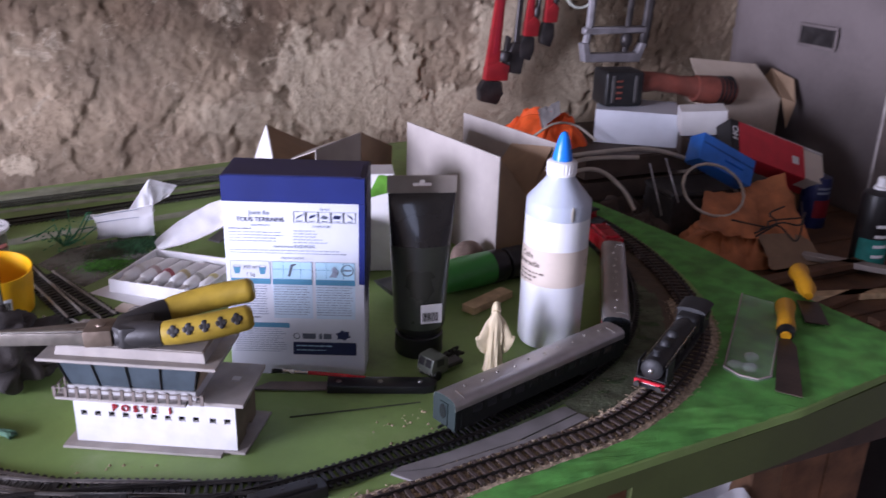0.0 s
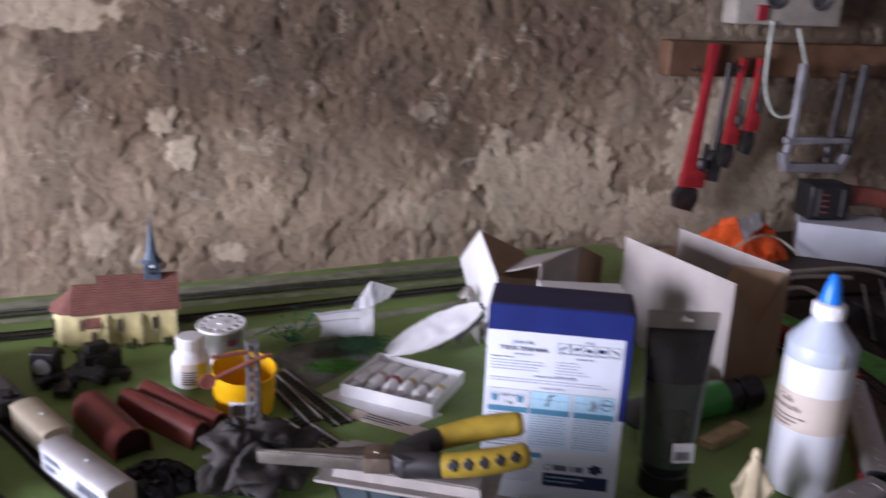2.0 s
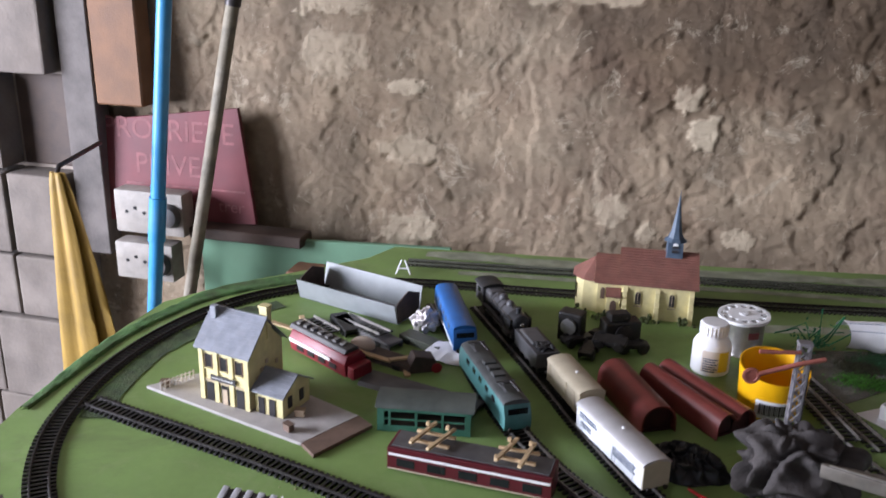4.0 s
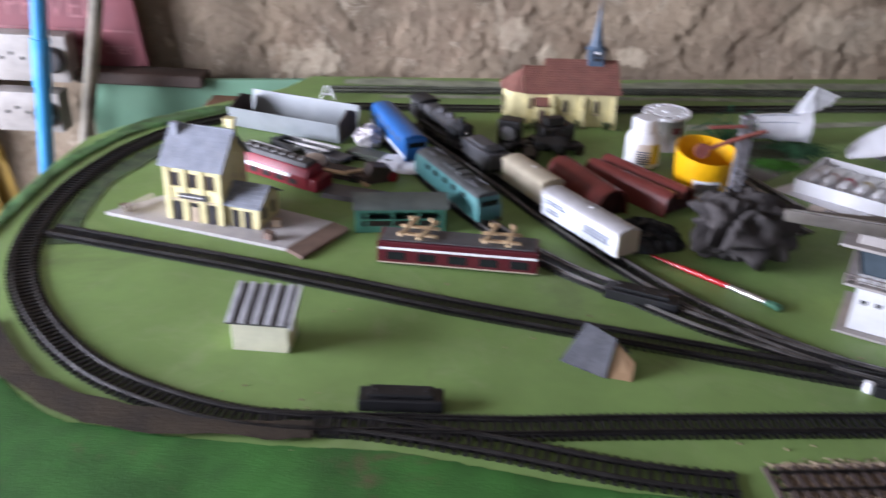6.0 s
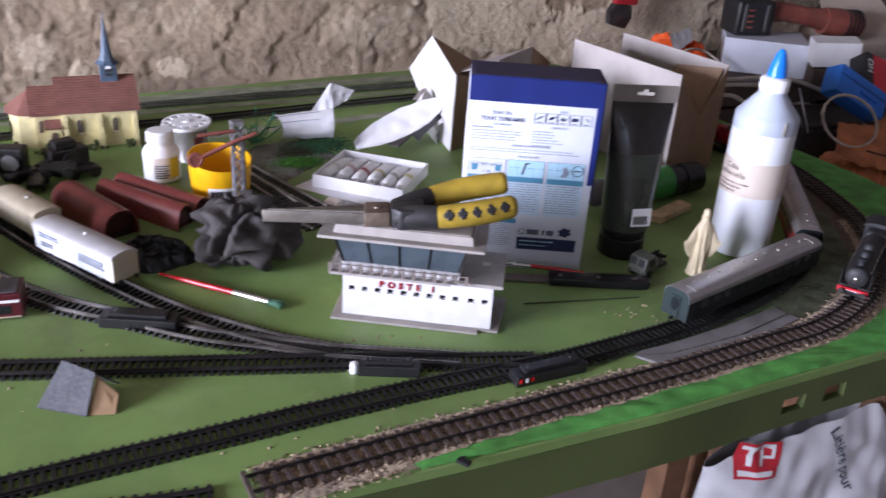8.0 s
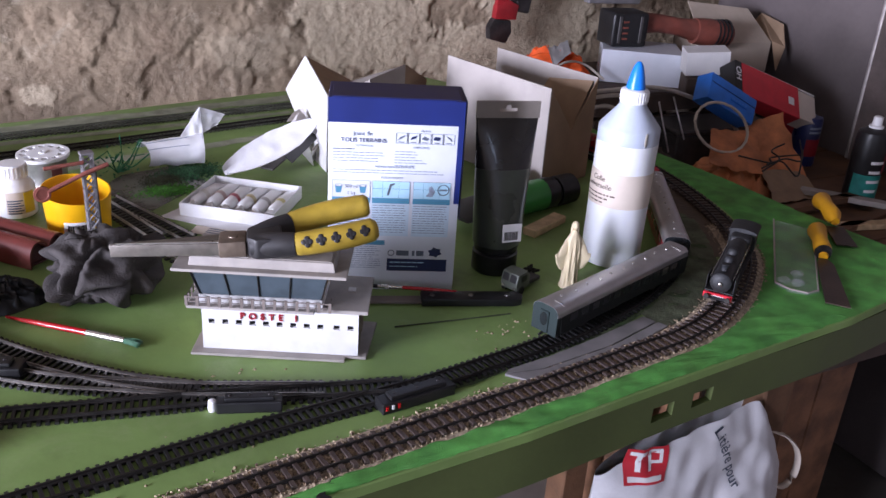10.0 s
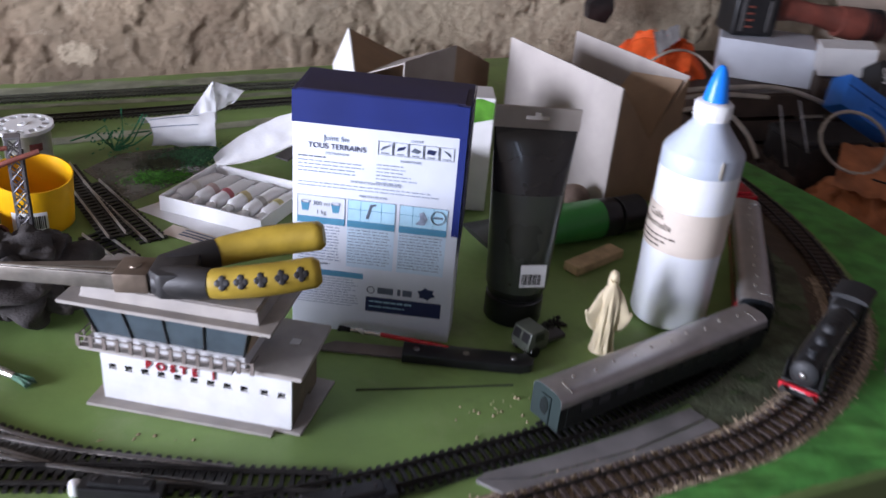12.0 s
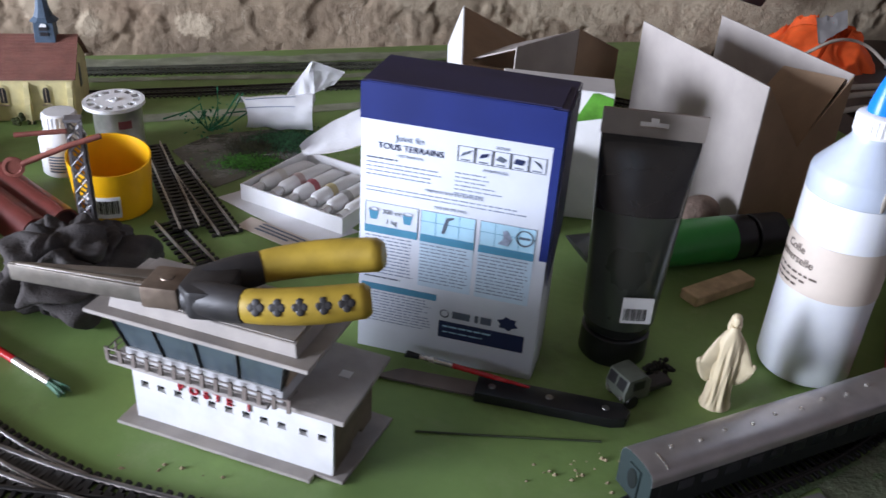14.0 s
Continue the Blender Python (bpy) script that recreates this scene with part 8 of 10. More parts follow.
M_WIREGREEN = mat("green_flower_wire", (0.025, 0.19, 0.085), 0.5, var=0.3, bump=0.05)
def clumps(cx, cy, rx, ry, n, seed, dark, light, label):
    """Loose flock scatter: many small irregular crumbs heaped towards the middle."""
    rnd, g = random.Random(seed), Geo()
    for _ in range(n):
        a, u = rnd.uniform(0, 6.2832), abs(rnd.gauss(0, 0.45))
        x, y = cx + rx * u * math.cos(a), cy + ry * u * math.sin(a)
        r = rnd.uniform(0.0007, 0.0019)
        z = 0.0012 + max(0.0, 0.0050 * (1 - u)) * rnd.random()
        m = Matrix.Translation((x, y, z)) @ Euler((rnd.random() * 6, rnd.random() * 6, rnd.random() * 6)).to_matrix().to_4x4()
        g.add([(r, 0, 0), (-r, 0, 0), (0, r * 0.8, 0), (0, -r * 0.9, 0), (0, 0, r * 0.7), (0, 0, -r * 0.6)], [(0, 2, 4), (2, 1, 4), (1, 3, 4), (3, 0, 4), (2, 0, 5), (1, 2, 5), (3, 1, 5), (0, 3, 5)], m)
    m = mat("flock_scatter_" + str(seed), light, 0.95, var=0.3, bump=0.0)
    nt = m.node_tree
    geo, ramp = nt.nodes.new("ShaderNodeNewGeometry"), nt.nodes.new("ShaderNodeValToRGB")
    ramp.color_ramp.elements[0].color, ramp.color_ramp.elements[1].color = (*dark, 1), (*light, 1)
    nt.links.new(geo.outputs["Random Per Island"], ramp.inputs[0])
    nt.links.new(ramp.outputs[0], nt.nodes["Principled BSDF"].inputs["Base Color"])
    solid("green_scatter", g.mesh(), m, Matrix(), label, "scatter", kind="stuff")


M_SMOKESHEET = mat("smoky_plastic_sheet", (0.17, 0.165, 0.15), 0.3, var=0.2, scale=20, bump=0.1, alpha=0.55)
solid("plastic_sheet", Geo().prism([(-0.086, 1.115), (-0.043, 1.168), (0.045, 1.190), (0.075, 1.10), (-0.026, 1.008)], 0.0004, 0.0010).mesh(bevel=0.0002), M_SMOKESHEET, Matrix(), "smoky clear plastic sheet under green scatter", "plastic sheet")
clumps(0.010, 1.078, 0.050, 0.030, 2200, 41, (0.020, 0.050, 0.010), (0.075, 0.26, 0.025), "bright green flock scatter spilled on a plastic sheet")
clumps(0.062, 1.150, 0.062, 0.050, 3600, 43, (0.012, 0.030, 0.014), (0.045, 0.15, 0.060), "dark green flock scatter and glue spilled on the board")
clumps(0.012, 1.125, 0.045, 0.030, 1200, 47, (0.018, 0.018, 0.010), (0.055, 0.060, 0.025), "brown-green flock scatter spilled on the board")
t = thing("wire_plant", at(-0.047, 1.178), "tangled green wire plant with thin stems", "plant")
rnd = random.Random(12)
for k in range(9):
    a, L = rnd.uniform(0, 6.28), rnd.uniform(0.03, 0.07)
    part("stem", Geo().tube([(0, 0, 0.002), (0.4 * L * math.cos(a), 0.4 * L * math.sin(a), 0.030 * rnd.random() + 0.008), (L * math.cos(a + 0.4), 0.6 * L * math.sin(a + 0.4), rnd.uniform(0.015, 0.058))], 0.0011, 5).mesh(), M_WIREGREEN, t)
g = Geo()
for k in range(90):
    p = Vector((rnd.gauss(0, 0.016), rnd.gauss(0, 0.012), abs(rnd.gauss(0.016, 0.012))))
    d = Vector([rnd.uniform(-1, 1) for _ in range(3)]).normalized() * 0.006
    e = Vector([rnd.uniform(-1, 1) for _ in range(3)]).normalized() * 0.0018
    g.add([p, p + d * 0.5 + e, p + d, p + d * 0.5 - e], [(0, 1, 2, 3)])
part("leaves", g.mesh(), M_WIREGREEN, t)

# ---- cartons behind the printed box ----
M_CARDWHITE = mat("white_lined_card", (0.72, 0.71, 0.70), 0.6, var=0.05, scale=30, bump=0.05, dirt=0.1, dirt_col=(0.5, 0.45, 0.4))


def panel(pts, thick, d):
    """A flat panel of card through given corners, with thickness along d."""
    d = Vector(d).normalized() * thick
    n = len(pts)
    vs = [Vector(p) for p in pts] + [Vector(p) + d for p in pts]
    return Geo().add(vs, [tuple(range(n))[::-1], tuple(range(n, 2 * n))] + [(i, (i + 1) % n, n + (i + 1) % n, n + i) for i in range(n)])


t = thing("open_carton", at(0.026, 0.048, 0), "white and brown carton with an upright pointed flap", "box")
P, Lf, R, F = (0.274, 1.237, 0.147), (0.274, 1.350, 0.058), (0.382, 1.298, 0.085), (0.240, 1.035, 0.130)
part("white_flap", panel([Lf, (0.257, 1.24, 0.04), (0.25, 1.21, 0.0), (0.240, 1.037, 0.0), F, P], 0.002, (1, 0, 0)).mesh(), M_CARDWHITE, t, "white-lined upright flap with a pointed top")
part("brown_top", panel([P, F, (0.37, 1.12, 0.09), R], 0.002, (0, 0, -1)).mesh(), M_BROWNCARD, t, "brown sloping card top")
part("brown_end", panel([F, (0.242, 1.037, 0.0), (0.37, 1.122, 0.0), (0.37, 1.12, 0.088)], 0.002, (0, 1, 0)).mesh(), M_BROWNCARD, t)
t = thing("carton", at(0.028, 0.042), "grey-brown unprinted carton with a slanting top", "box")
part("grey_side", panel([(0.296, 1.007, 0.0005), (0.393, 1.081, 0.0005), (0.393, 1.081, 0.163), (0.296, 1.007, 0.161)], 0.002, (-0.5, 0.8, 0)).mesh(bevel=0.0004), M_GREYCARD, t)
part("brown_side", panel([(0.394, 1.082, 0.0005), (0.484, 1.178, 0.0005), (0.484, 1.178, 0.109), (0.394, 1.082, 0.163)], 0.002, (-0.7, 0.7, 0)).mesh(bevel=0.0004), M_BROWNCARD, t, "brown card side")
part("top_flap", panel([(0.297, 1.010, 0.159), (0.392, 1.084, 0.161), (0.33, 1.16, 0.120), (0.25, 1.09, 0.118)], 0.0016, (0, 0, -1)).mesh(), M_GREYCARD, t)
part("far_side", panel([(0.484, 1.180, 0.0005), (0.40, 1.26, 0.0005), (0.40, 1.26, 0.08), (0.484, 1.180, 0.107)], 0.002, (-0.7, -0.7, 0)).mesh(), M_BROWNCARD, t)
M_PRINTGREEN = mat("grass_green_print", (0.09, 0.26, 0.03), 0.45, var=0.3, scale=60, bump=0)
t = thing("printed_box", at(0.287, 0.953, 0.0, -16), "small white box printed in green and yellow", "box")
part("carton", Geo().box(0, 0.122, 0, 0.05, 0.001, 0.152).mesh(bevel=0.001), M_CARDWHITE, t)
part("green_field", Geo().prism([(0.001, 0.122), (0.052, 0.122), (0.058, 0.151), (0.001, 0.151)], -0.0008, -0.0001, "y").mesh(), M_PRINTGREEN, t)
part("green_field", Geo().prism([(0.082, 0.116), (0.121, 0.126), (0.121, 0.146), (0.104, 0.151), (0.098, 0.150)], -0.0008, -0.0001, "y").mesh(), M_PRINTGREEN, t)
part("yellow_patch", Geo().lathe([(0.0095, -0.0003), (0.0095, 0.0003)], 20, pose(0.076, -0.0005, 0.138, 90, 0, 0)).mesh(), M_YLABEL, t)
for k in range(5):
    part("bar", Geo().box(0.052, 0.082 - 0.004 * (k % 2), -0.0006, -0.0001, 0.085 + 0.006 * k, 0.088 + 0.006 * k).mesh(), M_PALEINK, t)
solid("white_carton", Geo().box(0, 0.10, 0, 0.11, 0.0005, 0.092).mesh(bevel=0.001), M_CARDWHITE, at(0.232, 0.905, 0, -14), "plain white carton with a torn edge", "box")
M_DUST = mat("grey_green_dust_film", (0.27, 0.285, 0.21), 0.85, var=0.25, scale=30, bump=0.3, dirt=0.4, dirt_col=(0.20, 0.23, 0.13))


def dust_band(pts, w, seed, material=None, label="film of grey-green dust on the board's far side", z=0.0009):
    """A thin film of dust with ragged edges along the far side of the board."""
    line, vs, fs = spline(pts, 0.012), [], []
    for i, p in enumerate(line):
        for k, e in enumerate((-1, 1)):
            n2 = Vector((-(line[min(i + 1, len(line) - 1)] - line[max(i - 1, 0)]).y, (line[min(i + 1, len(line) - 1)] - line[max(i - 1, 0)]).x, 0)).normalized()
            o = w * (1 + 0.5 * noise.noise(Vector((p.x * 9, e * 3 + p.y * 9, seed))) + 0.35 * noise.noise(Vector((p.x * 40, e * 5 + p.y * 40, seed)))) * e
            vs.append((p.x + n2.x * o, p.y + n2.y * o, z))
    fs = [(2 * i, 2 * i + 2, 2 * i + 3, 2 * i + 1) for i in range(len(line) - 1)]
    solid("dust_film", Geo().add(vs, fs).mesh(), material or M_DUST, Matrix(), label, "dust", kind="stuff")


dust_band([(-0.70, 1.405), (-0.45, 1.425), (-0.15, 1.462), (0.10, 1.50), (0.35, 1.535), (0.6, 1.565)], 0.020, 2.0)
dust_band([(-0.62, 1.325), (-0.35, 1.358), (-0.10, 1.388), (0.15, 1.412), (0.33, 1.435)], 0.009, 7.0)
dust_band([(-0.15, 1.22), (0.0, 1.25), (0.2, 1.29), (0.35, 1.33)], 0.014, 11.0)
M_MUD = mat("dark_brown_green_scatter", (0.055, 0.075, 0.035), 0.9, var=0.5, scale=50, fine=300, bump=0.8, dirt=0.5, dirt_col=(0.07, 0.16, 0.05))
dust_band([(-0.86, 1.10), (-0.915, 1.02), (-0.945, 0.93), (-0.952, 0.84), (-0.945, 0.76), (-0.93, 0.70)], 0.016, 4.0, M_MUD, "dark green scatter along the inside of the curve", 0.0012)
dust_band([(0.10, 0.444), (0.25, 0.462), (0.40, 0.490), (0.50, 0.530)], 0.007, 9.0, M_MUD, "dark green scatter beside the track", 0.0011)
dust_band([(0.46, 0.490), (0.54, 0.530), (0.62, 0.59), (0.675, 0.655), (0.715, 0.74)], 0.014, 14.0, M_MUD, "dark green scatter between the curved tracks", 0.0013)

# ---- the big open carton ----
def flap_carton():
    t = thing("open_carton", at(0.030, 0.040), "large grey-lined brown carton standing open with raised flaps", "box")
    A, B, C, D = (0.529, 0.848), (0.478, 1.093), (0.600, 1.130), (0.651, 0.893)
    h = 0.173
    part("long_side", panel([(*A, 0.001), (*B, 0.001), (*B, h), (*A, h)], 0.0022, (-1, -0.2, 0)).mesh(bevel=0.0004), M_GREYCARD, t, "pale grey card side with a soft sheen")
    part("long_side", panel([(*D, 0.001), (*C, 0.001), (*C, h), (*D, h)], 0.0022, (-1, -0.2, 0)).mesh(bevel=0.0004), M_GREYCARD, t)
    a, d = Vector((*A, 0)), Vector((*D, 0))
    m = a.lerp(d, 0.52)
    part("notched_end", panel([(a.x, a.y, 0.001), (d.x, d.y, 0.001), (d.x, d.y, h - 0.001), (m.x, m.y, 0.095), (a.x, a.y, h - 0.001)], 0.0022, (-0.3, 1, 0)).mesh(bevel=0.0004), M_BROWNCARD, t, "brown card end with a folded notch")
    b, c = Vector((*B, 0)), Vector((*C, 0))
    part("far_end", panel([(b.x, b.y, 0.001), (c.x, c.y, 0.001), (c.x, c.y, 0.11), (b.x, b.y, 0.11)], 0.0022, (0.2, -1, 0)).mesh(), M_BROWNCARD, t)
    part("inner_flap", panel([(a.x + 0.006, a.y + 0.006, 0.166), (m.x, m.y + 0.006, 0.093), (m.x - 0.03, m.y + 0.10, 0.088), (a.x - 0.012, a.y + 0.10, 0.150)], 0.0018, (0, 0, -1)).mesh(), M_BROWNCARD, t)
    part("inner_flap", panel([(d.x - 0.006, d.y + 0.006, 0.166), (m.x + 0.003, m.y + 0.006, 0.093), (m.x - 0.02, m.y + 0.11, 0.088), (d.x - 0.028, d.y + 0.10, 0.150)], 0.0018, (0, 0, -1)).mesh(), M_BROWNCARD, t)
    part("base", panel([(*A, 0.001), (*D, 0.001), (*C, 0.001), (*B, 0.001)], 0.002, (0, 0, 1)).mesh(), M_BROWNCARD, t)


flap_carton()
M_SPONGE = mat("grubby_brown_sponge", (0.20, 0.145, 0.115), 0.95, var=0.3, scale=60, bump=0.8, dirt=0.5, dirt_col=(0.2, 0.14, 0.1))
solid("sponge_lump", Geo().ball(0, 0, 0.022, 0.030, 0.020, 0.022, 12).mesh(smooth=60), M_SPONGE, at(0.512, 0.893, 0, 20), "grubby brown lump of sponge by the carton", "sponge")

# Dark wood stain; also the shade colour in the pier's hollow.
M_CRATESHADE = mat("dark_crate_and_hollow_shade", (0.06, 0.04, 0.03), 0.7, var=0.3, scale=20, bump=0.3)
# ---- the lower bench beside the layout ----
bench = thing("workbench", Matrix(), "old brown timber workbench, lower than the layout", "bench", kind="structure")
BZ = -0.14
for k in range(7):
    y0 = 0.62 + 0.15 * k
    part("plank", Geo().box(0.90, 1.675, y0, y0 + 0.147, BZ - 0.035, BZ).mesh(bevel=0.002), M_WOOD, bench)
for x in (0.93, 1.60):
    for y in (0.66, 1.60):
        part("leg", Geo().box(x, x + 0.07, y, y + 0.07, FLOOR_Z, BZ - 0.036).mesh(bevel=0.003), M_WOOD, bench)
part("apron", Geo().box(0.905, 1.675, 0.63, 0.655, BZ - 0.16, BZ - 0.036).mesh(bevel=0.002), M_CRATESHADE, bench)

M_ORANGE = mat("fluorescent_orange_fabric", (0.88, 0.12, 0.02), 0.8, var=0.15, scale=30, fine=500, bump=0.3)
M_REFLECT = mat("grey_reflective_tape", (0.36, 0.36, 0.36), 0.4, metal=0.3, var=0.1, scale=40, bump=0.1)
M_TANCARD = mat("grey_tan_carton", (0.46, 0.385, 0.31), 0.75, var=0.08, scale=20, bump=0.08, dirt=0.2, dirt_col=(0.27, 0.21, 0.16))
M_BLUEPL = mat("mid_blue_plastic", (0.03, 0.19, 0.68), 0.35, var=0.1, scale=30, bump=0.03)
M_REDCARD = mat("red_printed_card", (0.58, 0.03, 0.045), 0.4, var=0.1, scale=30, bump=0.02, dirt=0.1, dirt_col=(0.3, 0.05, 0.05))
M_RUSTPAPER = mat("orange_brown_leather", (0.50, 0.185, 0.075), 0.7, var=0.3, scale=20, bump=0.3, dirt=0.4, dirt_col=(0.17, 0.085, 0.05))
M_CABLE = mat("pale_flex_cable", (0.50, 0.45, 0.38), 0.5, var=0.15, bump=0.05)
M_BLACKCABLE = mat("black_flex_cable", (0.02, 0.019, 0.018), 0.5, var=0.2, bump=0.05)

# crate that carries the boxes at the back
t = thing("wooden_crate", at(1.005, 1.335, BZ), "dark slatted wooden crate under white boxes", "crate")
for k in range(3):
    part("front_slat", Geo().box(0, 0.40, -0.008, 0, 0.005 + 0.051 * k, 0.047 + 0.051 * k).mesh(bevel=0.001), M_CRATESHADE, t)
    part("side_slat", Geo().box(-0.008, 0, -0.008, 0.30, 0.005 + 0.051 * k, 0.047 + 0.051 * k).mesh(bevel=0.001), M_CRATESHADE, t)
    part("side_slat", Geo().box(0.40, 0.408, -0.008, 0.30, 0.005 + 0.051 * k, 0.047 + 0.051 * k).mesh(bevel=0.001), M_CRATESHADE, t)
part("base", Geo().box(0, 0.40, 0, 0.30, 0, 0.008).mesh(), M_CRATESHADE, t)
part("lid", Geo().box(-0.006, 0.406, -0.006, 0.30, 0.1475, 0.1535).mesh(bevel=0.001), M_CRATESHADE, t)

solid("white_box", Geo().prism([(0, 0), (0.190, -0.002), (0.188, 0.145), (0.002, 0.148)], 0, 0.077).mesh(bevel=0.002, seg=2), M_WHITECARD, at(1.092, 1.450, 0.0145, -34), "plain white flat cardboard box on a crate", "box")
t = thing("white_carton", at(1.212, 1.292, 0.0585, -30, 4, -5), "small bright white carton", "box")
part("body", Geo().box(0, 0.098, 0, 0.06, 0, 0.054).mesh(bevel=0.0015, seg=2), M_CARDWHITE, t)
solid("plank_offcut", Geo().box(0, 0.10, 0, 0.07, 0, 0.042).mesh(bevel=0.002), M_CRATESHADE, at(1.210, 1.282, 0.0138, -30), "dark stained wooden block under a small carton", "wood")

# orange vest heaped behind the carton
solid("storage_box", Geo().box(0, 0.125, 0, 0.20, 0, 0.125).mesh(bevel=0.003), M_BROWNCARD, at(0.86, 1.43, BZ), "brown cardboard box under an orange vest", "box")
cloth("safety_vest", at(0.985, 1.50, -0.014, 5), 0.130, 0.105, 0.095, 5.6, M_ORANGE, "crumpled fluorescent orange safety vest", "clothing", 1.1)
sheet("reflective_band", [(0.94, 1.425, 0.060), (0.995, 1.44, 0.085), (1.025, 1.50, 0.10), (0.97, 1.50, 0.085)], 12, 6, 0.004, 3, 3.0, M_REFLECT, Matrix(), "grey reflective band of a safety vest", "tape")
solid("vest_cord", Geo().tube(spline([(0.90, 1.41, 0.045), (0.96, 1.41, 0.075), (1.03, 1.43, 0.062), (1.07, 1.40, 0.03)], 0.01), 0.0028, 6).mesh(smooth=60), M_CABLE, Matrix(), "pale cord on the orange vest", "cord")

# cordless drill on its side
M_DRILL = mat("worn_red_brown_housing", (0.20, 0.055, 0.038), 0.5, var=0.25, scale=25, bump=0.1, dirt=0.4, dirt_col=(0.10, 0.05, 0.04))
t = thing("cordless_drill", at(1.115, 1.49, 0.093, -10), "cordless drill with black battery and red-brown body, lying down", "power tool")
bat = part("battery", Geo().box(0.008, 0.102, -0.035, 0.045, 0.0005, 0.080).mesh(bevel=0.008, seg=3, smooth=40), M_BLACKPL, t, "black battery pack")
for x in (0.026, 0.082):
    part("battery_rib", Geo().box(x - 0.004, x + 0.004, -0.0375, -0.034, 0.010, 0.072).mesh(bevel=0.001), M_DARKGREYPL, bat)
for k in range(4):
    part("charge_mark", Geo().box(0.034, 0.048, -0.0368, -0.0345, 0.018 + 0.013 * k, 0.022 + 0.013 * k).mesh(), M_DRILL, bat)
part("grip", Geo().tube([(0.10, 0.005, 0.050), (0.15, 0.005, 0.050), (0.20, 0.004, 0.043), (0.26, 0.0, 0.034)], [0.026, 0.022, 0.021, 0.027], 16).mesh(smooth=50), M_DRILL, t)
body = part("motor_housing", Geo().tube([(0.25, 0.0, 0.033), (0.29, -0.002, 0.029), (0.345, -0.004, 0.024), (0.352, -0.004, 0.023)], [0.031, 0.034, 0.031, 0.024], 18).mesh(smooth=50), M_DRILL, t)
for k in range(4):
    part("cooling_slot", Geo().tube([(0.302 + 0.011 * k, -0.003, 0.0275), (0.306 + 0.011 * k, -0.003, 0.027)], 0.0345, 18).mesh(smooth=50), M_BLACKPL, body)

# tall tan carton with a torn open flap
t = thing("carton", at(1.395, 1.445, BZ, -6), "tall tan cardboard carton with an open flap", "box")
part("body", Geo().box(0, 0.220, 0, 0.12, 0.0, 0.235).mesh(bevel=0.002), M_TANCARD, t)
part("lid", panel([(0, 0.0, 0.2352), (0.216, 0.0, 0.2352), (0.190, 0.08, 0.305), (0.005, 0.09, 0.322)], 0.003, (0, 1, 0)).mesh(), M_TANCARD, t, "raised tan lid")
part("flap", panel([(0.221, 0.0, 0.236), (0.221, 0.11, 0.236), (0.258, 0.10, 0.290), (0.266, 0.02, 0.275), (0.250, -0.02, 0.225), (0.226, -0.03, 0.165)], 0.002, (-1, 0, 0.4)).mesh(), M_BROWNCARD, t, "brown torn side flap")

# boxes tilted on the heap
def tilted(origin, right, up, depth):
    """A frame with x along right, z along up, y into the depth."""
    x, z = Vector(right), Vector(up)
    w, h = x.length, z.length
    x = x.normalized()
    z = (z - x * z.dot(x)).normalized()
    y = z.cross(x)
    m = Matrix(((*x, 0), (*y, 0), (*z, 0), (0, 0, 0, 1))).transposed()
    m.translation = Vector(origin)
    return m, w, h


m, w, h = tilted((1.150, 1.150, 0.052), (0.130, -0.02, -0.068), (0.022, 0.020, 0.038), 0.06)
t = thing("plastic_case", m, "mid-blue plastic case tilted on a heap", "case")
part("shell", Geo().box(0, w, 0, 0.045, 0, h + 0.012).mesh(bevel=0.004, seg=2, smooth=40), M_BLUEPL, t)
part("catch", Geo().box(w * 0.45, w * 0.8, -0.004, 0, h * 0.48, h * 0.60).mesh(bevel=0.001), M_BLUEPL, t)
part("lid_seam", Geo().box(0.003, w - 0.003, -0.001, 0.0, h * 0.80, h * 0.83).mesh(), M_NAVY, t)
m, w, h = tilted((1.250, 1.168, 0.054), (0.245, -0.03, -0.090), (0.040, 0.045, 0.052), 0.05)
t = thing("printed_box", m, "red printed box, its cream end open, marked HO", "box")
part("sleeve", Geo().box(0.022, w * 0.80, 0, 0.045, 0, h).mesh(bevel=0.001), M_REDCARD, t)
part("dark_end", Geo().box(0.0, 0.0215, 0, 0.045, 0, h).mesh(bevel=0.001), M_BLACKPL, t, "dark end panel with pale letters")
part("lettering", letters("HO", 0.022, 0.0003), M_WHITEPL, t, m=pose(0.0115, -0.0008, h * 0.60, 90, -90, 0))
part("inner_tray", Geo().box(w * 0.802, w * 1.03, 0.002, 0.043, 0.004, h - 0.004).mesh(bevel=0.001), M_LABEL, t, "cream inner tray")
part("white_lip", Geo().box(0.05, w * 1.04, 0.004, 0.040, h + 0.0005, h + 0.004).mesh(), M_CARDWHITE, t)
part("white_mark", Geo().box(w * 0.66, w * 0.73, -0.0009, 0, h * 0.35, h * 0.58).mesh(), M_CARDWHITE, t)
part("red_lid", Geo().box(w * 0.75, w * 1.05, 0.046, 0.075, 0.01, h + 0.010).mesh(bevel=0.001), M_REDCARD, t)
t = thing("tool_chest", at(1.30, 1.20, BZ, -6), "dark metal tool chest under coloured boxes", "box")
part("chest", Geo().box(-0.15, 0.13, 0.0, 0.12, 0.001, 0.082).mesh(bevel=0.003), M_DARKGREYPL, t)
part("lid", Geo().box(-0.153, 0.133, -0.003, 0.123, 0.0825, 0.095).mesh(bevel=0.004), M_DARKGREYPL, t)
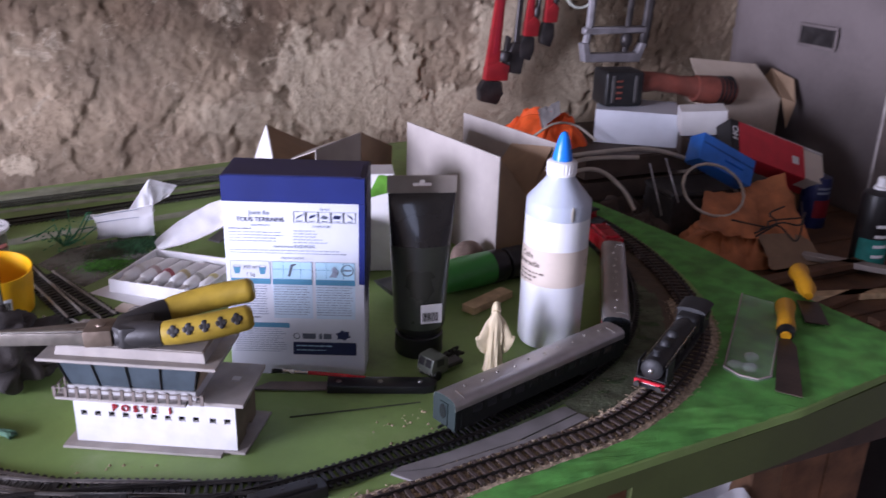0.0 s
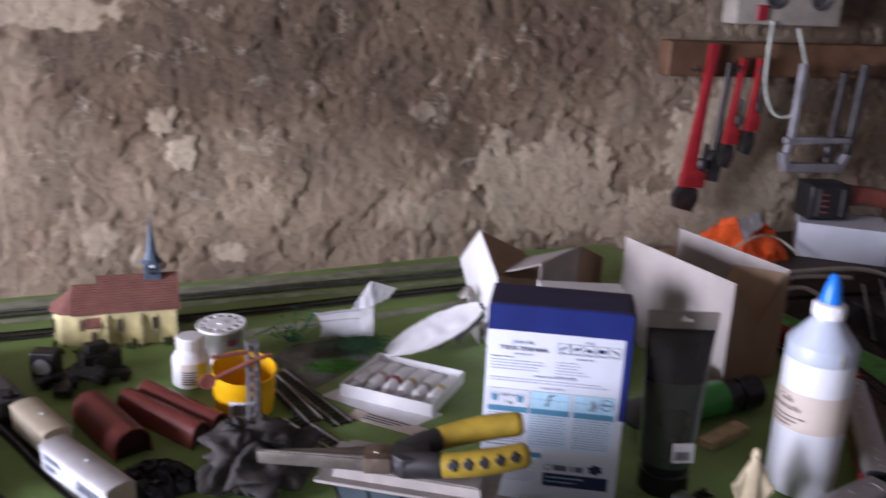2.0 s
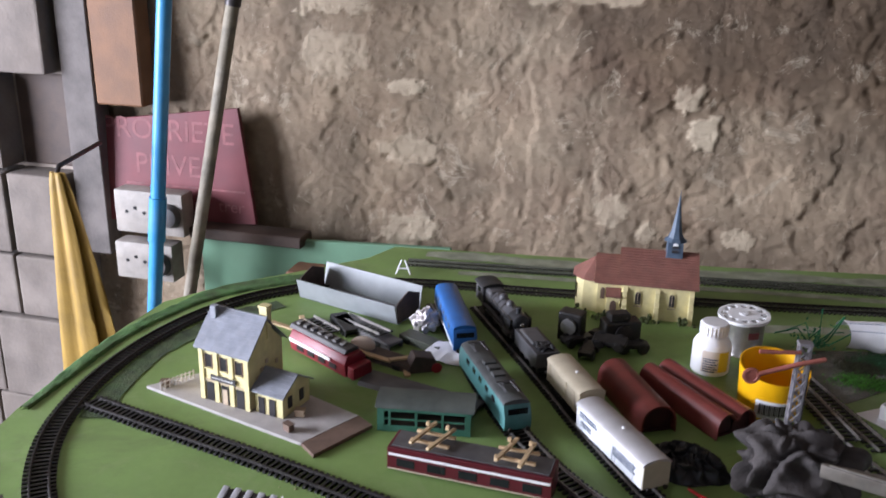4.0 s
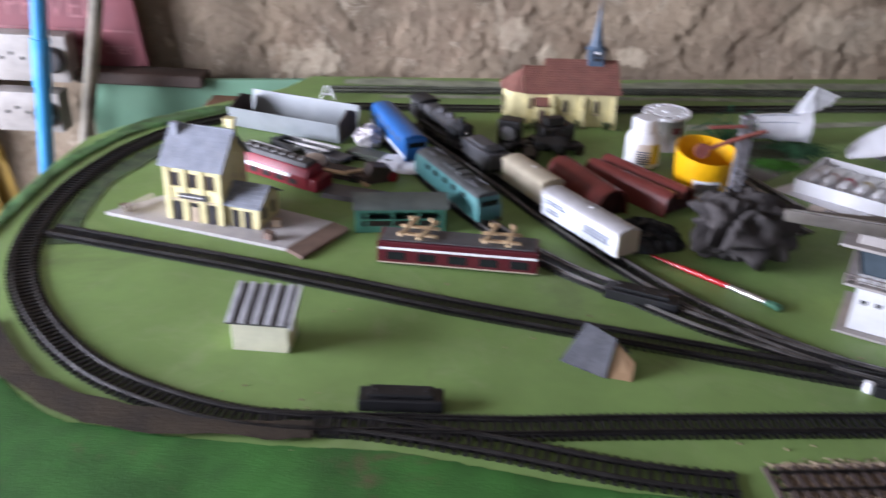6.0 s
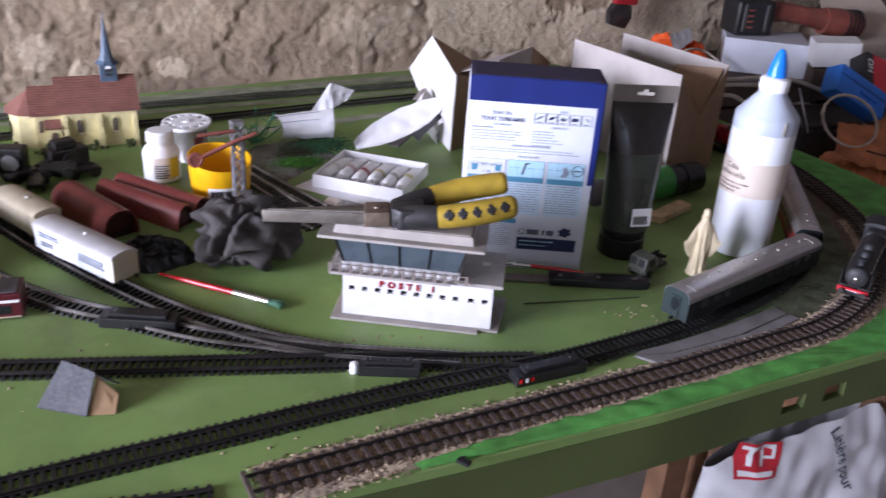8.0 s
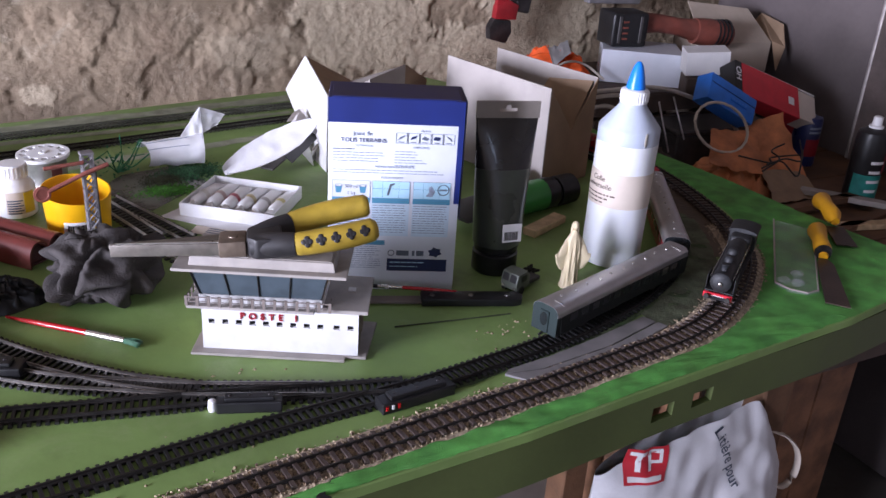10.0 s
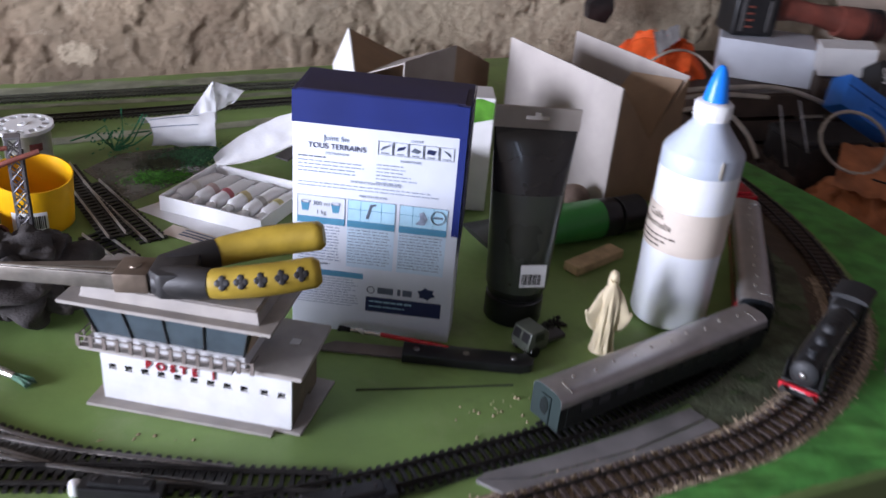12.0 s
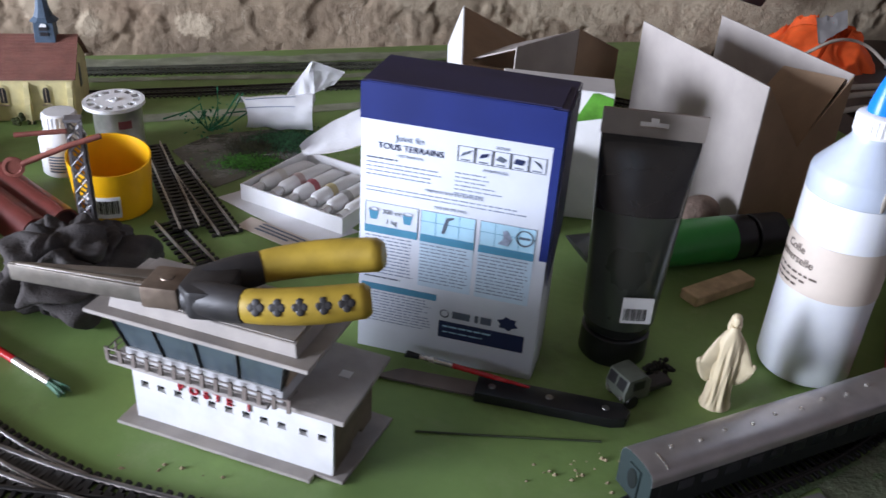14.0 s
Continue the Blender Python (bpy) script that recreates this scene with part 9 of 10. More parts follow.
part("handle", Geo().tube([(-0.03, -0.004, 0.04), (-0.03, -0.02, 0.045), (0.06, -0.02, 0.045), (0.06, -0.004, 0.04)], 0.004, 8).mesh(smooth=50), M_BLACKPL, t)

# rust-brown leather, paper and cables on the bench
cloth("leather_apron", at(1.22, 1.10, BZ, 20), 0.15, 0.10, 0.070, 11.0, M_RUSTPAPER, "crumpled orange-brown leather apron on the bench", "cloth", 1.1)
sheet("leather_sheet", [(1.085, 1.05, -0.060), (1.215, 1.02, -0.090), (1.285, 1.12, -0.030), (1.165, 1.14, -0.022)], 16, 12, 0.006, 3, 4.0, M_RUSTPAPER, Matrix(), "orange-brown leather sheet draped on the heap", "leather")
sheet("leather_sheet", [(1.225, 1.03, -0.095), (1.360, 1.02, -0.120), (1.375, 1.14, 0.000), (1.275, 1.15, -0.020)], 16, 12, 0.006, 3, 9.0, M_RUSTPAPER, Matrix(), "orange-brown leather sheet draped on the heap", "leather")
sheet("brown_paper", [(1.20, 0.955, -0.128), (1.33, 0.96, -0.130), (1.375, 1.05, -0.105), (1.225, 1.035, -0.085)], 14, 12, 0.005, 3, 6.0, M_BROWNCARD, Matrix(), "creased brown paper on the bench", "paper")
cloth("dark_cloth", at(1.00, 1.20, BZ, -10), 0.13, 0.11, 0.10, 14.0, M_CRATESHADE, "dark brown crumpled work cloth on the bench", "cloth", 1.0)
cloth("dark_cloth", at(0.96, 0.98, BZ, 30), 0.10, 0.13, 0.07, 17.0, M_CRATESHADE, "dark brown crumpled work cloth on the bench", "cloth", 1.0)
rnd = random.Random(21)
for k in range(4):
    p = [(1.17 + 0.055 * i + rnd.uniform(-0.02, 0.02), rnd.uniform(0.97, 1.07)) for i in range(4)]
    g = Geo().tube(spline([(x, y, -0.075 + 0.06 * (y - 0.95) / 0.25 + rnd.uniform(-0.012, 0.03)) for x, y in p], 0.012), 0.0018, 6)
    solid("power_cable", g.mesh(smooth=60), M_BLACKCABLE, Matrix(), "tangled black power cable on the heap", "cable", "black cables")
LOOPS = [[(0.68, 1.20, 0.105), (0.80, 1.23, 0.055), (0.95, 1.24, 0.055), (1.09, 1.24, 0.052), (1.20, 1.22, 0.020), (1.275, 1.20, -0.02), (1.31, 1.17, -0.07)],
         [(0.70, 1.21, 0.085), (0.82, 1.24, 0.035), (0.96, 1.25, 0.04), (1.08, 1.24, 0.035)],
         [(0.72, 1.19, 0.06), (0.84, 1.22, 0.02), (0.96, 1.24, 0.02), (1.02, 1.22, -0.02), (1.03, 1.18, -0.06)]]
for p in LOOPS:
    solid("flex_cable", Geo().tube(spline(p, 0.012), 0.0045, 8).mesh(smooth=60), M_CABLE, Matrix(), "pale flexible cable looping over the bench", "cable", "pale cables")
solid("flex_cable", Geo().tube([(1.152 + 0.080 * math.cos(a / 20 * 6.2832) + 0.012 * math.sin(a / 20 * 6.2832), 1.095 + 0.02 * math.sin(a / 20 * 6.2832), 0.000 + 0.046 * math.sin(a / 20 * 6.2832) - 0.022 * math.cos(a / 20 * 6.2832)) for a in range(22)], 0.0032, 6).mesh(smooth=60), M_CABLE, Matrix(), "coiled loop of pale cable", "cable", "pale cables")
for a, b in (((1.095, 1.235, 0.022), (1.115, 1.20, -0.085)), ((1.135, 1.235, 0.03), (1.155, 1.20, -0.06))):
    solid("metal_rod", Geo().tube([a, b], 0.002, 8).mesh(smooth=60), M_TIN, Matrix(), "thin steel rod leaning in the heap", "rod")

# cans
M_CANBLUE = mat("dark_blue_lacquer", (0.02, 0.028, 0.10), 0.3, var=0.15, bump=0.02)
M_TEALLAB = mat("teal_print", (0.02, 0.22, 0.19), 0.4, var=0.2, scale=40, bump=0)
t = thing("spray_can", at(1.425, 0.935, BZ) @ Matrix.Scale(1.04, 4), "dark spray can with white cap and teal printed base", "can")
part("can", Geo().lathe([(0.030, 0), (0.032, 0.003), (0.032, 0.140), (0.029, 0.150), (0.016, 0.158)], 32).mesh(smooth=40), M_BLACKPL, t)
part("teal_band", bent_patch(0.0321, -180, 60, 0.006, 0.066, 30).mesh(smooth=40), M_TEALLAB, t)
part("red_panel", bent_patch(0.0321, -75, -40, 0.070, 0.136, 8).mesh(smooth=40), M_REDPAINT, t)
for k in range(4):
    part("pale_bar", bent_patch(0.0326, -130, -85 + 8 * (k % 2), 0.030 + 0.020 * k, 0.036 + 0.020 * k, 8).mesh(), M_WHITEPL, t)
part("nozzle", Geo().lathe([(0.014, 0.1582), (0.014, 0.162), (0.010, 0.164), (0.009, 0.180), (0.006, 0.182)], 20).mesh(smooth=40), M_WHITEPL, t, "white spray nozzle")
t = thing("lacquer_bottle", at(1.512, 1.17, BZ) @ Matrix.Scale(0.85, 4), "dark blue flask with a red printed picture", "can")
part("flask", Geo().lathe([(0.036, 0), (0.037, 0.003), (0.037, 0.128), (0.034, 0.136), (0.014, 0.140)], 28).mesh(smooth=40), M_CANBLUE, t)
part("red_picture", bent_patch(0.0371, -135, -55, 0.030, 0.078, 10).mesh(smooth=40), M_REDPAINT, t)
for k in range(2):
    part("pale_bar", bent_patch(0.0372, -130, -70, 0.095 + 0.012 * k, 0.101 + 0.012 * k, 10).mesh(), M_PALEINK, t)
for i, (x, y, z, rz, L, mt) in enumerate(((1.15, 0.80, BZ, 12, 0.34, M_WOOD), (1.11, 0.87, BZ, -14, 0.30, M_PALEWOOD), (1.22, 0.73, BZ, 8, 0.36, M_WOOD), (1.12, 0.91, BZ + 0.0125, 3, 0.28, M_WOOD), (1.28, 1.03, BZ + 0.0125, -50, 0.22, M_GREYCARD))):
    solid("lath", Geo().box(0, L, -0.012, 0.012, 0.0002, 0.012).mesh(bevel=0.001), mt, at(x, y, z, rz), "thin rough wooden slat on the bench", "wood", "slats on the bench")
for x, y, r in ((1.57, 0.86, 0.035), (1.53, 0.79, 0.028), (1.62, 0.93, 0.04)):
    t = thing("pipe_fitting", at(x, y, BZ, 20), "black plastic pipe fitting on the bench", "fitting", "black fittings")
    part("sleeve", Geo().lathe([(r * 0.8, 0), (r * 0.8, r * 1.8), (r * 0.65, r * 1.8), (r * 0.65, 0.002)], 24, closed=False).mesh(smooth=40), M_BLACKPL, t)
    part("collar", Geo().lathe([(r * 0.81, r * 1.2), (r, r * 1.25), (r, r * 1.6), (r * 0.81, r * 1.65)], 24, closed=False).mesh(smooth=40), M_BLACKPL, t)

# blister pack, filling knife, second handle
M_CLEAR = mat("clear_blister_film", (0.72, 0.74, 0.76), 0.12, var=0.02, bump=0.0, alpha=0.17)
M_HANDLEY = mat("orange_yellow_handle", (0.62, 0.30, 0.01), 0.4, var=0.1, scale=30, bump=0.05, dirt=0.25, dirt_col=(0.3, 0.15, 0.03))
M_BLADE = mat("dark_worn_blade", (0.065, 0.045, 0.035), 0.45, metal=0.5, var=0.3, scale=25, bump=0.1)
t = thing("blister_pack", at(0, 0, 0.0006), "flat clear plastic blister pack on the grass", "packaging")
part("film", Geo().prism([(0.847, 0.667), (0.672, 0.500), (0.675, 0.474), (0.690, 0.458), (0.712, 0.458), (0.876, 0.612)], 0.0003, 0.004).mesh(bevel=0.001), M_CLEAR, t)
part("seam", Geo().tube([(0.847, 0.665, 0.005), (0.674, 0.499, 0.005), (0.677, 0.476, 0.005), (0.691, 0.460, 0.005), (0.711, 0.460, 0.005), (0.874, 0.612, 0.005)], 0.0012, 6).mesh(), M_HEADER, t)
for u, v in ((0.703, 0.487), (0.723, 0.507), (0.690, 0.499)):
    part("blister", Geo().ball(u, v, 0.004, 0.010, 0.009, 0.006, 8).mesh(smooth=60), M_CLEAR, t)
t = thing("filling_knife", at(0.697, 0.418, 0.006, 47.5), "filling knife with dark blade and yellow handle", "knife")
part("blade", Geo().prism([(0, -0.016), (0.004, 0.014), (0.13, 0.010), (0.155, 0.004), (0.155, -0.004), (0.13, -0.013)], 0, 0.0014).mesh(), M_BLADE, t)
h = part("handle", Geo().tube([(0.148, 0, 0.004), (0.165, 0, 0.008), (0.20, 0, 0.009), (0.235, 0, 0.009), (0.246, 0, 0.008)], [0.006, 0.0125, 0.0105, 0.014, 0.009], 16).mesh(smooth=50), M_HANDLEY, t)
part("dark_ring", Geo().tube([(0.150, 0, 0.006), (0.158, 0, 0.007)], [0.0095, 0.0122], 16).mesh(smooth=50), M_BLACKPL, h)
t = thing("scraper", at(0.912, 0.605, 0.006, 55), "scraper with a rounded orange-yellow handle", "knife")
part("handle", Geo().tube([(0.0, 0, 0.010), (0.02, 0, 0.013), (0.06, 0, 0.014), (0.085, 0, 0.012), (0.094, 0, 0.011)], [0.006, 0.013, 0.011, 0.015, 0.009], 16).mesh(smooth=50), M_HANDLEY, t)
part("blade", Geo().box(-0.07, 0.002, -0.015, 0.015, 0.0, 0.0016).mesh(), M_BLADE, t)

# ---- tools on the rubble wall ----
M_WRENCH = mat("worn_red_tool_paint", (0.27, 0.014, 0.018), 0.4, var=0.2, scale=30, bump=0.1, dirt=0.3, dirt_col=(0.12, 0.03, 0.03))
M_DARKSTEEL = mat("dark_oiled_steel", (0.045, 0.040, 0.040), 0.45, metal=0.6, var=0.3, scale=40, bump=0.15)
t = thing("tool_rail", at(0, 1.64, 0), "rough brown board with hooks on the wall", "rail", kind="structure")
part("board", Geo().box(0.835, 1.52, 0.0, 0.05, 0.385, 0.462).mesh(bevel=0.003), M_WOOD, t)
for x in (0.893, 1.0, 1.055, 1.175, 1.29, 1.33):
    part("hook", Geo().tube([(x, -0.002, 0.40), (x, -0.022, 0.398), (x, -0.024, 0.412)], 0.003, 6).mesh(), M_DARKSTEEL, t)


def pipe_wrench(x, top, bottom, w, lean, label):
    """Hangs by its handle, jaws down."""
    t = thing("pipe_wrench", at(x, 1.625, bottom, 0, 0, lean), label, "wrench", "pipe wrenches")
    L = top - bottom
    part("handle", Geo().prism([(-w, 0.05), (w * 0.9, 0.05), (w * 0.55, L * 0.7), (w * 0.7, L), (-w * 0.7, L), (-w * 0.55, L * 0.7)], -0.007, 0.007, "y").mesh(bevel=0.003, seg=2, smooth=40), M_WRENCH, t)
    part("web_groove", Geo().prism([(-w * 0.3, 0.09), (w * 0.3, 0.09), (w * 0.2, L * 0.92), (-w * 0.2, L * 0.92)], -0.0082, -0.0070, "y").mesh(), M_REDPAINT, t)
    part("housing", Geo().prism([(-w, 0.028), (w * 2.3, 0.030), (w * 2.4, 0.065), (w * 0.8, 0.075), (-w, 0.06)], -0.010, 0.010, "y").mesh(bevel=0.003, seg=2, smooth=40), M_WRENCH, t)
    part("heel_jaw", Geo().prism([(-w * 1.4, -0.02), (w * 1.2, -0.028), (w * 1.9, 0.0), (w * 1.5, 0.028), (-w * 1.1, 0.030), (-w * 1.7, 0.006)], -0.011, 0.011, "y").mesh(bevel=0.004, seg=2, smooth=40), M_DARKSTEEL, t, "black jaw")
    part("hook_jaw", Geo().prism([(w * 1.35, 0.03), (w * 2.2, 0.03), (w * 2.2, 0.13), (w * 1.5, 0.135)], -0.006, 0.006, "y").mesh(bevel=0.002, smooth=40), M_DARKSTEEL, t)
    part("adjusting_nut", Geo().lathe([(w * 0.75, 0), (w * 0.85, 0.004), (w * 0.85, 0.018), (w * 0.75, 0.022)], 18, at(w * 1.6, 0, 0.075)).mesh(smooth=30), M_DARKSTEEL, t)


pipe_wrench(0.905, 0.46, 0.105, 0.018, 5, "large red pipe wrench hanging on the wall")
pipe_wrench(0.995, 0.43, 0.205, 0.011, 5, "small red pipe wrench with dark jaws hanging on the wall")
pipe_wrench(1.048, 0.43, 0.235, 0.010, 3, "small red pipe wrench hanging on the wall")
t = thing("adjustable_spanner", at(0.968, 1.625, 0.16, 0, 0, 3), "dark rusty adjustable spanner on the wall", "wrench")
part("shank", Geo().box(-0.007, 0.007, -0.004, 0.004, 0.05, 0.26).mesh(bevel=0.002), M_DARKSTEEL, t)
part("jaw", Geo().prism([(-0.018, -0.01), (0.018, -0.015), (0.024, 0.03), (0.008, 0.06), (-0.012, 0.06), (-0.022, 0.03)], -0.008, 0.008, "y").mesh(bevel=0.003, smooth=40), M_DARKSTEEL, t)
t = thing("frame_clamp", at(0.062, 1.61, 0), "grey steel frame clamp hanging on the wall", "clamp")
part("left_bar", Geo().tube([(1.10, 0, 0.42), (1.098, 0, 0.26), (1.090, 0, 0.21)], 0.010, 8).mesh(smooth=40), M_POST, t)
part("right_bar", Geo().tube([(1.27, 0, 0.42), (1.262, 0, 0.26), (1.255, 0, 0.20)], 0.012, 8).mesh(smooth=40), M_DARKSTEEL, t)
part("cross_bar", Geo().box(1.08, 1.26, -0.010, 0.010, 0.235, 0.252).mesh(bevel=0.003, smooth=40), M_POST, t)
part("lower_frame", Geo().prism([(1.075, 0.215), (1.085, 0.17), (1.245, 0.165), (1.262, 0.21), (1.245, 0.212), (1.235, 0.188), (1.10, 0.190), (1.092, 0.217)], -0.012, 0.012, "y").mesh(bevel=0.002), M_POST, t)
part("screw", Geo().tube([(1.205, 0, 0.19), (1.215, 0, 0.40)], 0.008, 8).mesh(smooth=40), M_DARKSTEEL, t)
part("knob", Geo().ball(1.205, -0.002, 0.22, 0.016, 0.014, 0.020, 10).mesh(smooth=50), M_DARKSTEEL, t)
M_SOCKETCREAM = mat("grimy_cream_bakelite", (0.30, 0.275, 0.23), 0.6, var=0.15, scale=30, bump=0.1, dirt=0.4, dirt_col=(0.17, 0.145, 0.115))
M_STRING = mat("pale_green_string", (0.42, 0.44, 0.38), 0.8, var=0.2, bump=0.2)
solid("string_loop", Geo().tube(spline([(1.062, 1.607, 0.512), (1.065, 1.612, 0.43), (1.072, 1.612, 0.36), (1.105, 1.612, 0.305), (1.150, 1.612, 0.302), (1.178, 1.612, 0.345), (1.170, 1.612, 0.41), (1.128, 1.607, 0.505)], 0.012), 0.0038, 8).mesh(smooth=60), M_STRING, Matrix(), "loop of pale green cable hanging from a switch box", "cable")
t = thing("switch_box", at(0, 1.612, 0), "grimy cream electrical switch box on the wall", "switch")
part("case", Geo().box(0.972, 1.240, 0.0, 0.06, 0.503, 0.620).mesh(bevel=0.005, seg=2, smooth=40), M_SOCKETCREAM, t)
part("rocker", Geo().box(1.020, 1.046, -0.006, 0.0, 0.512, 0.545).mesh(bevel=0.002), M_REDPAINT, t, "red switch tab")
for x in (1.065, 1.180):
    part("round_socket", Geo().lathe([(0.026, 0), (0.028, 0.003), (0.021, 0.005), (0.018, 0.001)], 24, pose(x, -0.0005, 0.565, 90, 0, 0)).mesh(smooth=40), M_DARKGREYPL, t)
for x in (1.10, 1.125):
    part("gland", Geo().lathe([(0.006, -0.008), (0.007, 0.0)], 12, at(x - 0.02, 0.015, 0.503)).mesh(smooth=40), M_DARKGREYPL, t)
t = thing("wall_hinge", at(1.678, 1.398, 0.245), "dark recessed metal plate on the panel wall", "plate")
part("plate", Geo().box(-0.004, 0.0, -0.056, 0.056, -0.026, 0.026).mesh(bevel=0.002), M_DARKSTEEL, t)
for z in (-0.024, 0.024):
    part("rim", Geo().box(-0.009, -0.0042, -0.060, 0.060, z - 0.004, z + 0.004).mesh(bevel=0.001), M_GREYWALL, t)
for y in (-0.058, 0.058):
    part("rim", Geo().box(-0.009, -0.0042, y - 0.004, y + 0.004, -0.0195, 0.0195).mesh(bevel=0.001), M_GREYWALL, t)
# a pale leaning edge strip, and old brown boards beside it
M_EDGE = mat("worn_pale_metal_edge", (0.42, 0.38, 0.36), 0.5, metal=0.2, var=0.3, scale=30, bump=0.15, dirt=0.4, dirt_col=(0.10, 0.08, 0.07))
M_OLDBOARD = mat("old_grey_brown_boards", (0.095, 0.073, 0.066), 0.75, var=0.35, scale=12, fine=140, bump=0.4, dirt=0.4, dirt_col=(0.10, 0.075, 0.06))
solid("trim", Geo().tube([(1.668, 1.158, BZ + 0.001), (1.668, 1.162, 0.342), (1.668, 1.168, 1.03)], 0.007, 8).mesh(smooth=60), M_EDGE, Matrix(), "worn pale metal edge strip on the panel wall", "trim", kind="structure")
t = thing("boarded_panel", Matrix(), "old grey-brown boards upright against the wall", "panel", kind="structure")
for k in range(6):
    x0 = 1.655 + 0.004 * (k % 2)
    part("board", Geo().add([(x, y, z) for x in (x0, 1.679) for y, z in ((1.046 - 0.11 * k, BZ + 0.001), (1.150 - 0.11 * k, BZ + 0.001), (1.158 - 0.11 * k, 1.03), (1.054 - 0.11 * k, 1.03))], [(0, 1, 2, 3), (7, 6, 5, 4), (0, 4, 5, 1), (1, 5, 6, 2), (2, 6, 7, 3), (3, 7, 4, 0)]).mesh(bevel=0.002), M_OLDBOARD, t)

# ---- the bag under the board ----

M_BAG = mat("white_plastic_bag", (0.68, 0.68, 0.70), 0.4, var=0.06, scale=20, fine=300, bump=0.15, dirt=0.15, dirt_col=(0.5, 0.47, 0.44))

# ---- by the west end: sign, poles, post, stones ----
M_SIGN = mat("weathered_red_signboard", (0.125, 0.025, 0.030), 0.6, var=0.2, scale=10, bump=0.1, dirt=0.35, dirt_col=(0.20, 0.062, 0.062))
M_SIGNLET = mat("faded_pink_lettering", (0.21, 0.078, 0.08), 0.7, var=0.3, scale=40, bump=0)
t = thing("notice_sign", at(-1.345, 1.635, 0.05, 0, -4, 0), "weathered red notice board with faded lettering", "sign")
part("board", Geo().prism([(-0.230, -0.130), (0.185, -0.105), (0.145, 0.155), (-0.215, 0.105)], 0, 0.012, "y").mesh(bevel=0.001), M_SIGN, t)
for text, size, x, z in (("PROPRIETE", 0.068, -0.03, 0.092), ("PRIVEE", 0.068, -0.015, 0.012), ("trer", 0.040, 0.125, -0.070)):
    part("lettering", letters(text, size, 0.0002), M_SIGNLET, t, m=pose(x, -0.0002, z, 90, 0, 0))
part("rule_line", Geo().box(-0.14, 0.16, -0.001, 0, -0.036, -0.031).mesh(), M_SIGNLET, t)
for k in range(4):
    part("faded_bar", Geo().box(-0.13 + 0.05 * k, -0.09 + 0.05 * k, -0.001, 0, -0.088, -0.066).mesh(), M_SIGNLET, t)
solid("plank", Geo().box(-1.30, -1.03, 1.575, 1.64, -0.083, -0.058).mesh(bevel=0.003), M_CRATESHADE, Matrix(), "dark weathered plank below the red sign", "plank")
solid("teal_panel", Geo().prism([(-1.285, -0.45), (-0.70, -0.45), (-0.70, -0.055), (-1.285, -0.082)], 1.60, 1.615, "y").mesh(bevel=0.002), M_TEAL, Matrix(), "teal-painted board fixed along the wall", "panel", kind="structure")
M_BLUEPOLE = mat("light_blue_painted_pole", (0.035, 0.23, 0.46), 0.4, var=0.1, scale=14, bump=0.05, dirt=0.2, dirt_col=(0.3, 0.45, 0.55))
M_STICK = mat("peeling_green_brown_stick", (0.16, 0.14, 0.10), 0.7, var=0.35, scale=16, bump=0.3, dirt=0.6, dirt_col=(0.42, 0.38, 0.31))
a, b = Vector((-1.263, 1.5, 0.49)), Vector((-1.353, 1.5, -0.21))
d = (a - b) / (a.z - b.z)
bot = b + d * (FLOOR_Z + 0.01 - b.z)
t = thing("blue_pole", Matrix(), "light blue painted pole leaning in the corner", "pole")
part("shaft", Geo().tube([bot, b, a, a + d * 0.5], 0.0155, 12).mesh(smooth=50), M_BLUEPOLE, t)
part("joint", Geo().tube([b + d * 0.14, b + d * 0.24], 0.0185, 12).mesh(smooth=50), M_BLUEPOLE, t)
a, b = Vector((-1.110, 1.5, 0.49)), Vector((-1.262, 1.5, -0.177))
d = (a - b) / (a.z - b.z)
t = thing("wooden_pole", Matrix(), "wooden pole with peeling green paint leaning in the corner", "pole")
part("shaft", Geo().tube([b + d * (FLOOR_Z + 0.01 - b.z), b, a - d * 0.06, a - d * 0.055], 0.0135, 10).mesh(smooth=50), M_STICK, t)
part("dark_end", Geo().tube([a - d * 0.056, a + d * 0.5], 0.016, 10).mesh(smooth=50), M_DARKSTEEL, t)
M_STONE = mat("pale_limestone_blocks", (0.15, 0.128, 0.11), 0.9, var=0.25, scale=9, fine=120, bump=0.5, dirt=0.4, dirt_col=(0.12, 0.095, 0.075))
pier = thing("stone_pier", Matrix(), "pale stone pier with a broken hollow, its shade put in as dark colour", "pier", kind="structure")
rnd = random.Random(31)
z = FLOOR_Z
while z < 1.7:
    h = rnd.uniform(0.16, 0.28)
    x = -2.1
    while x < -1.64:
        w = min(rnd.uniform(0.18, 0.34), -1.620 - x)
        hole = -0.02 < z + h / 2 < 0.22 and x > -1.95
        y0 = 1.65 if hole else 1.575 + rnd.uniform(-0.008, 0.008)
        # Stones of the hollow take a dark colour in place of its shade.
        part("stone", Geo().box(x, x + w - 0.008, y0, 1.695, z, z + h - 0.008).mesh(bevel=0.006, seg=2), M_STONE if not hole else M_CRATESHADE, pier)
        x += w
    z += h
part("mortar", Geo().box(-2.11, -1.625, 1.655, 1.694, FLOOR_Z, 1.72).mesh(), M_PLAINWALL, pier)
solid("timber_post", Geo().box(-1.527, -1.410, 1.61, 1.665, 0.198, CEIL_Z).mesh(bevel=0.004), mat("honey_brown_timber", (0.17, 0.085, 0.042), 0.7, var=0.25, scale=10, bump=0.3), Matrix(), "honey-brown timber post against the wall", "post", kind="structure")
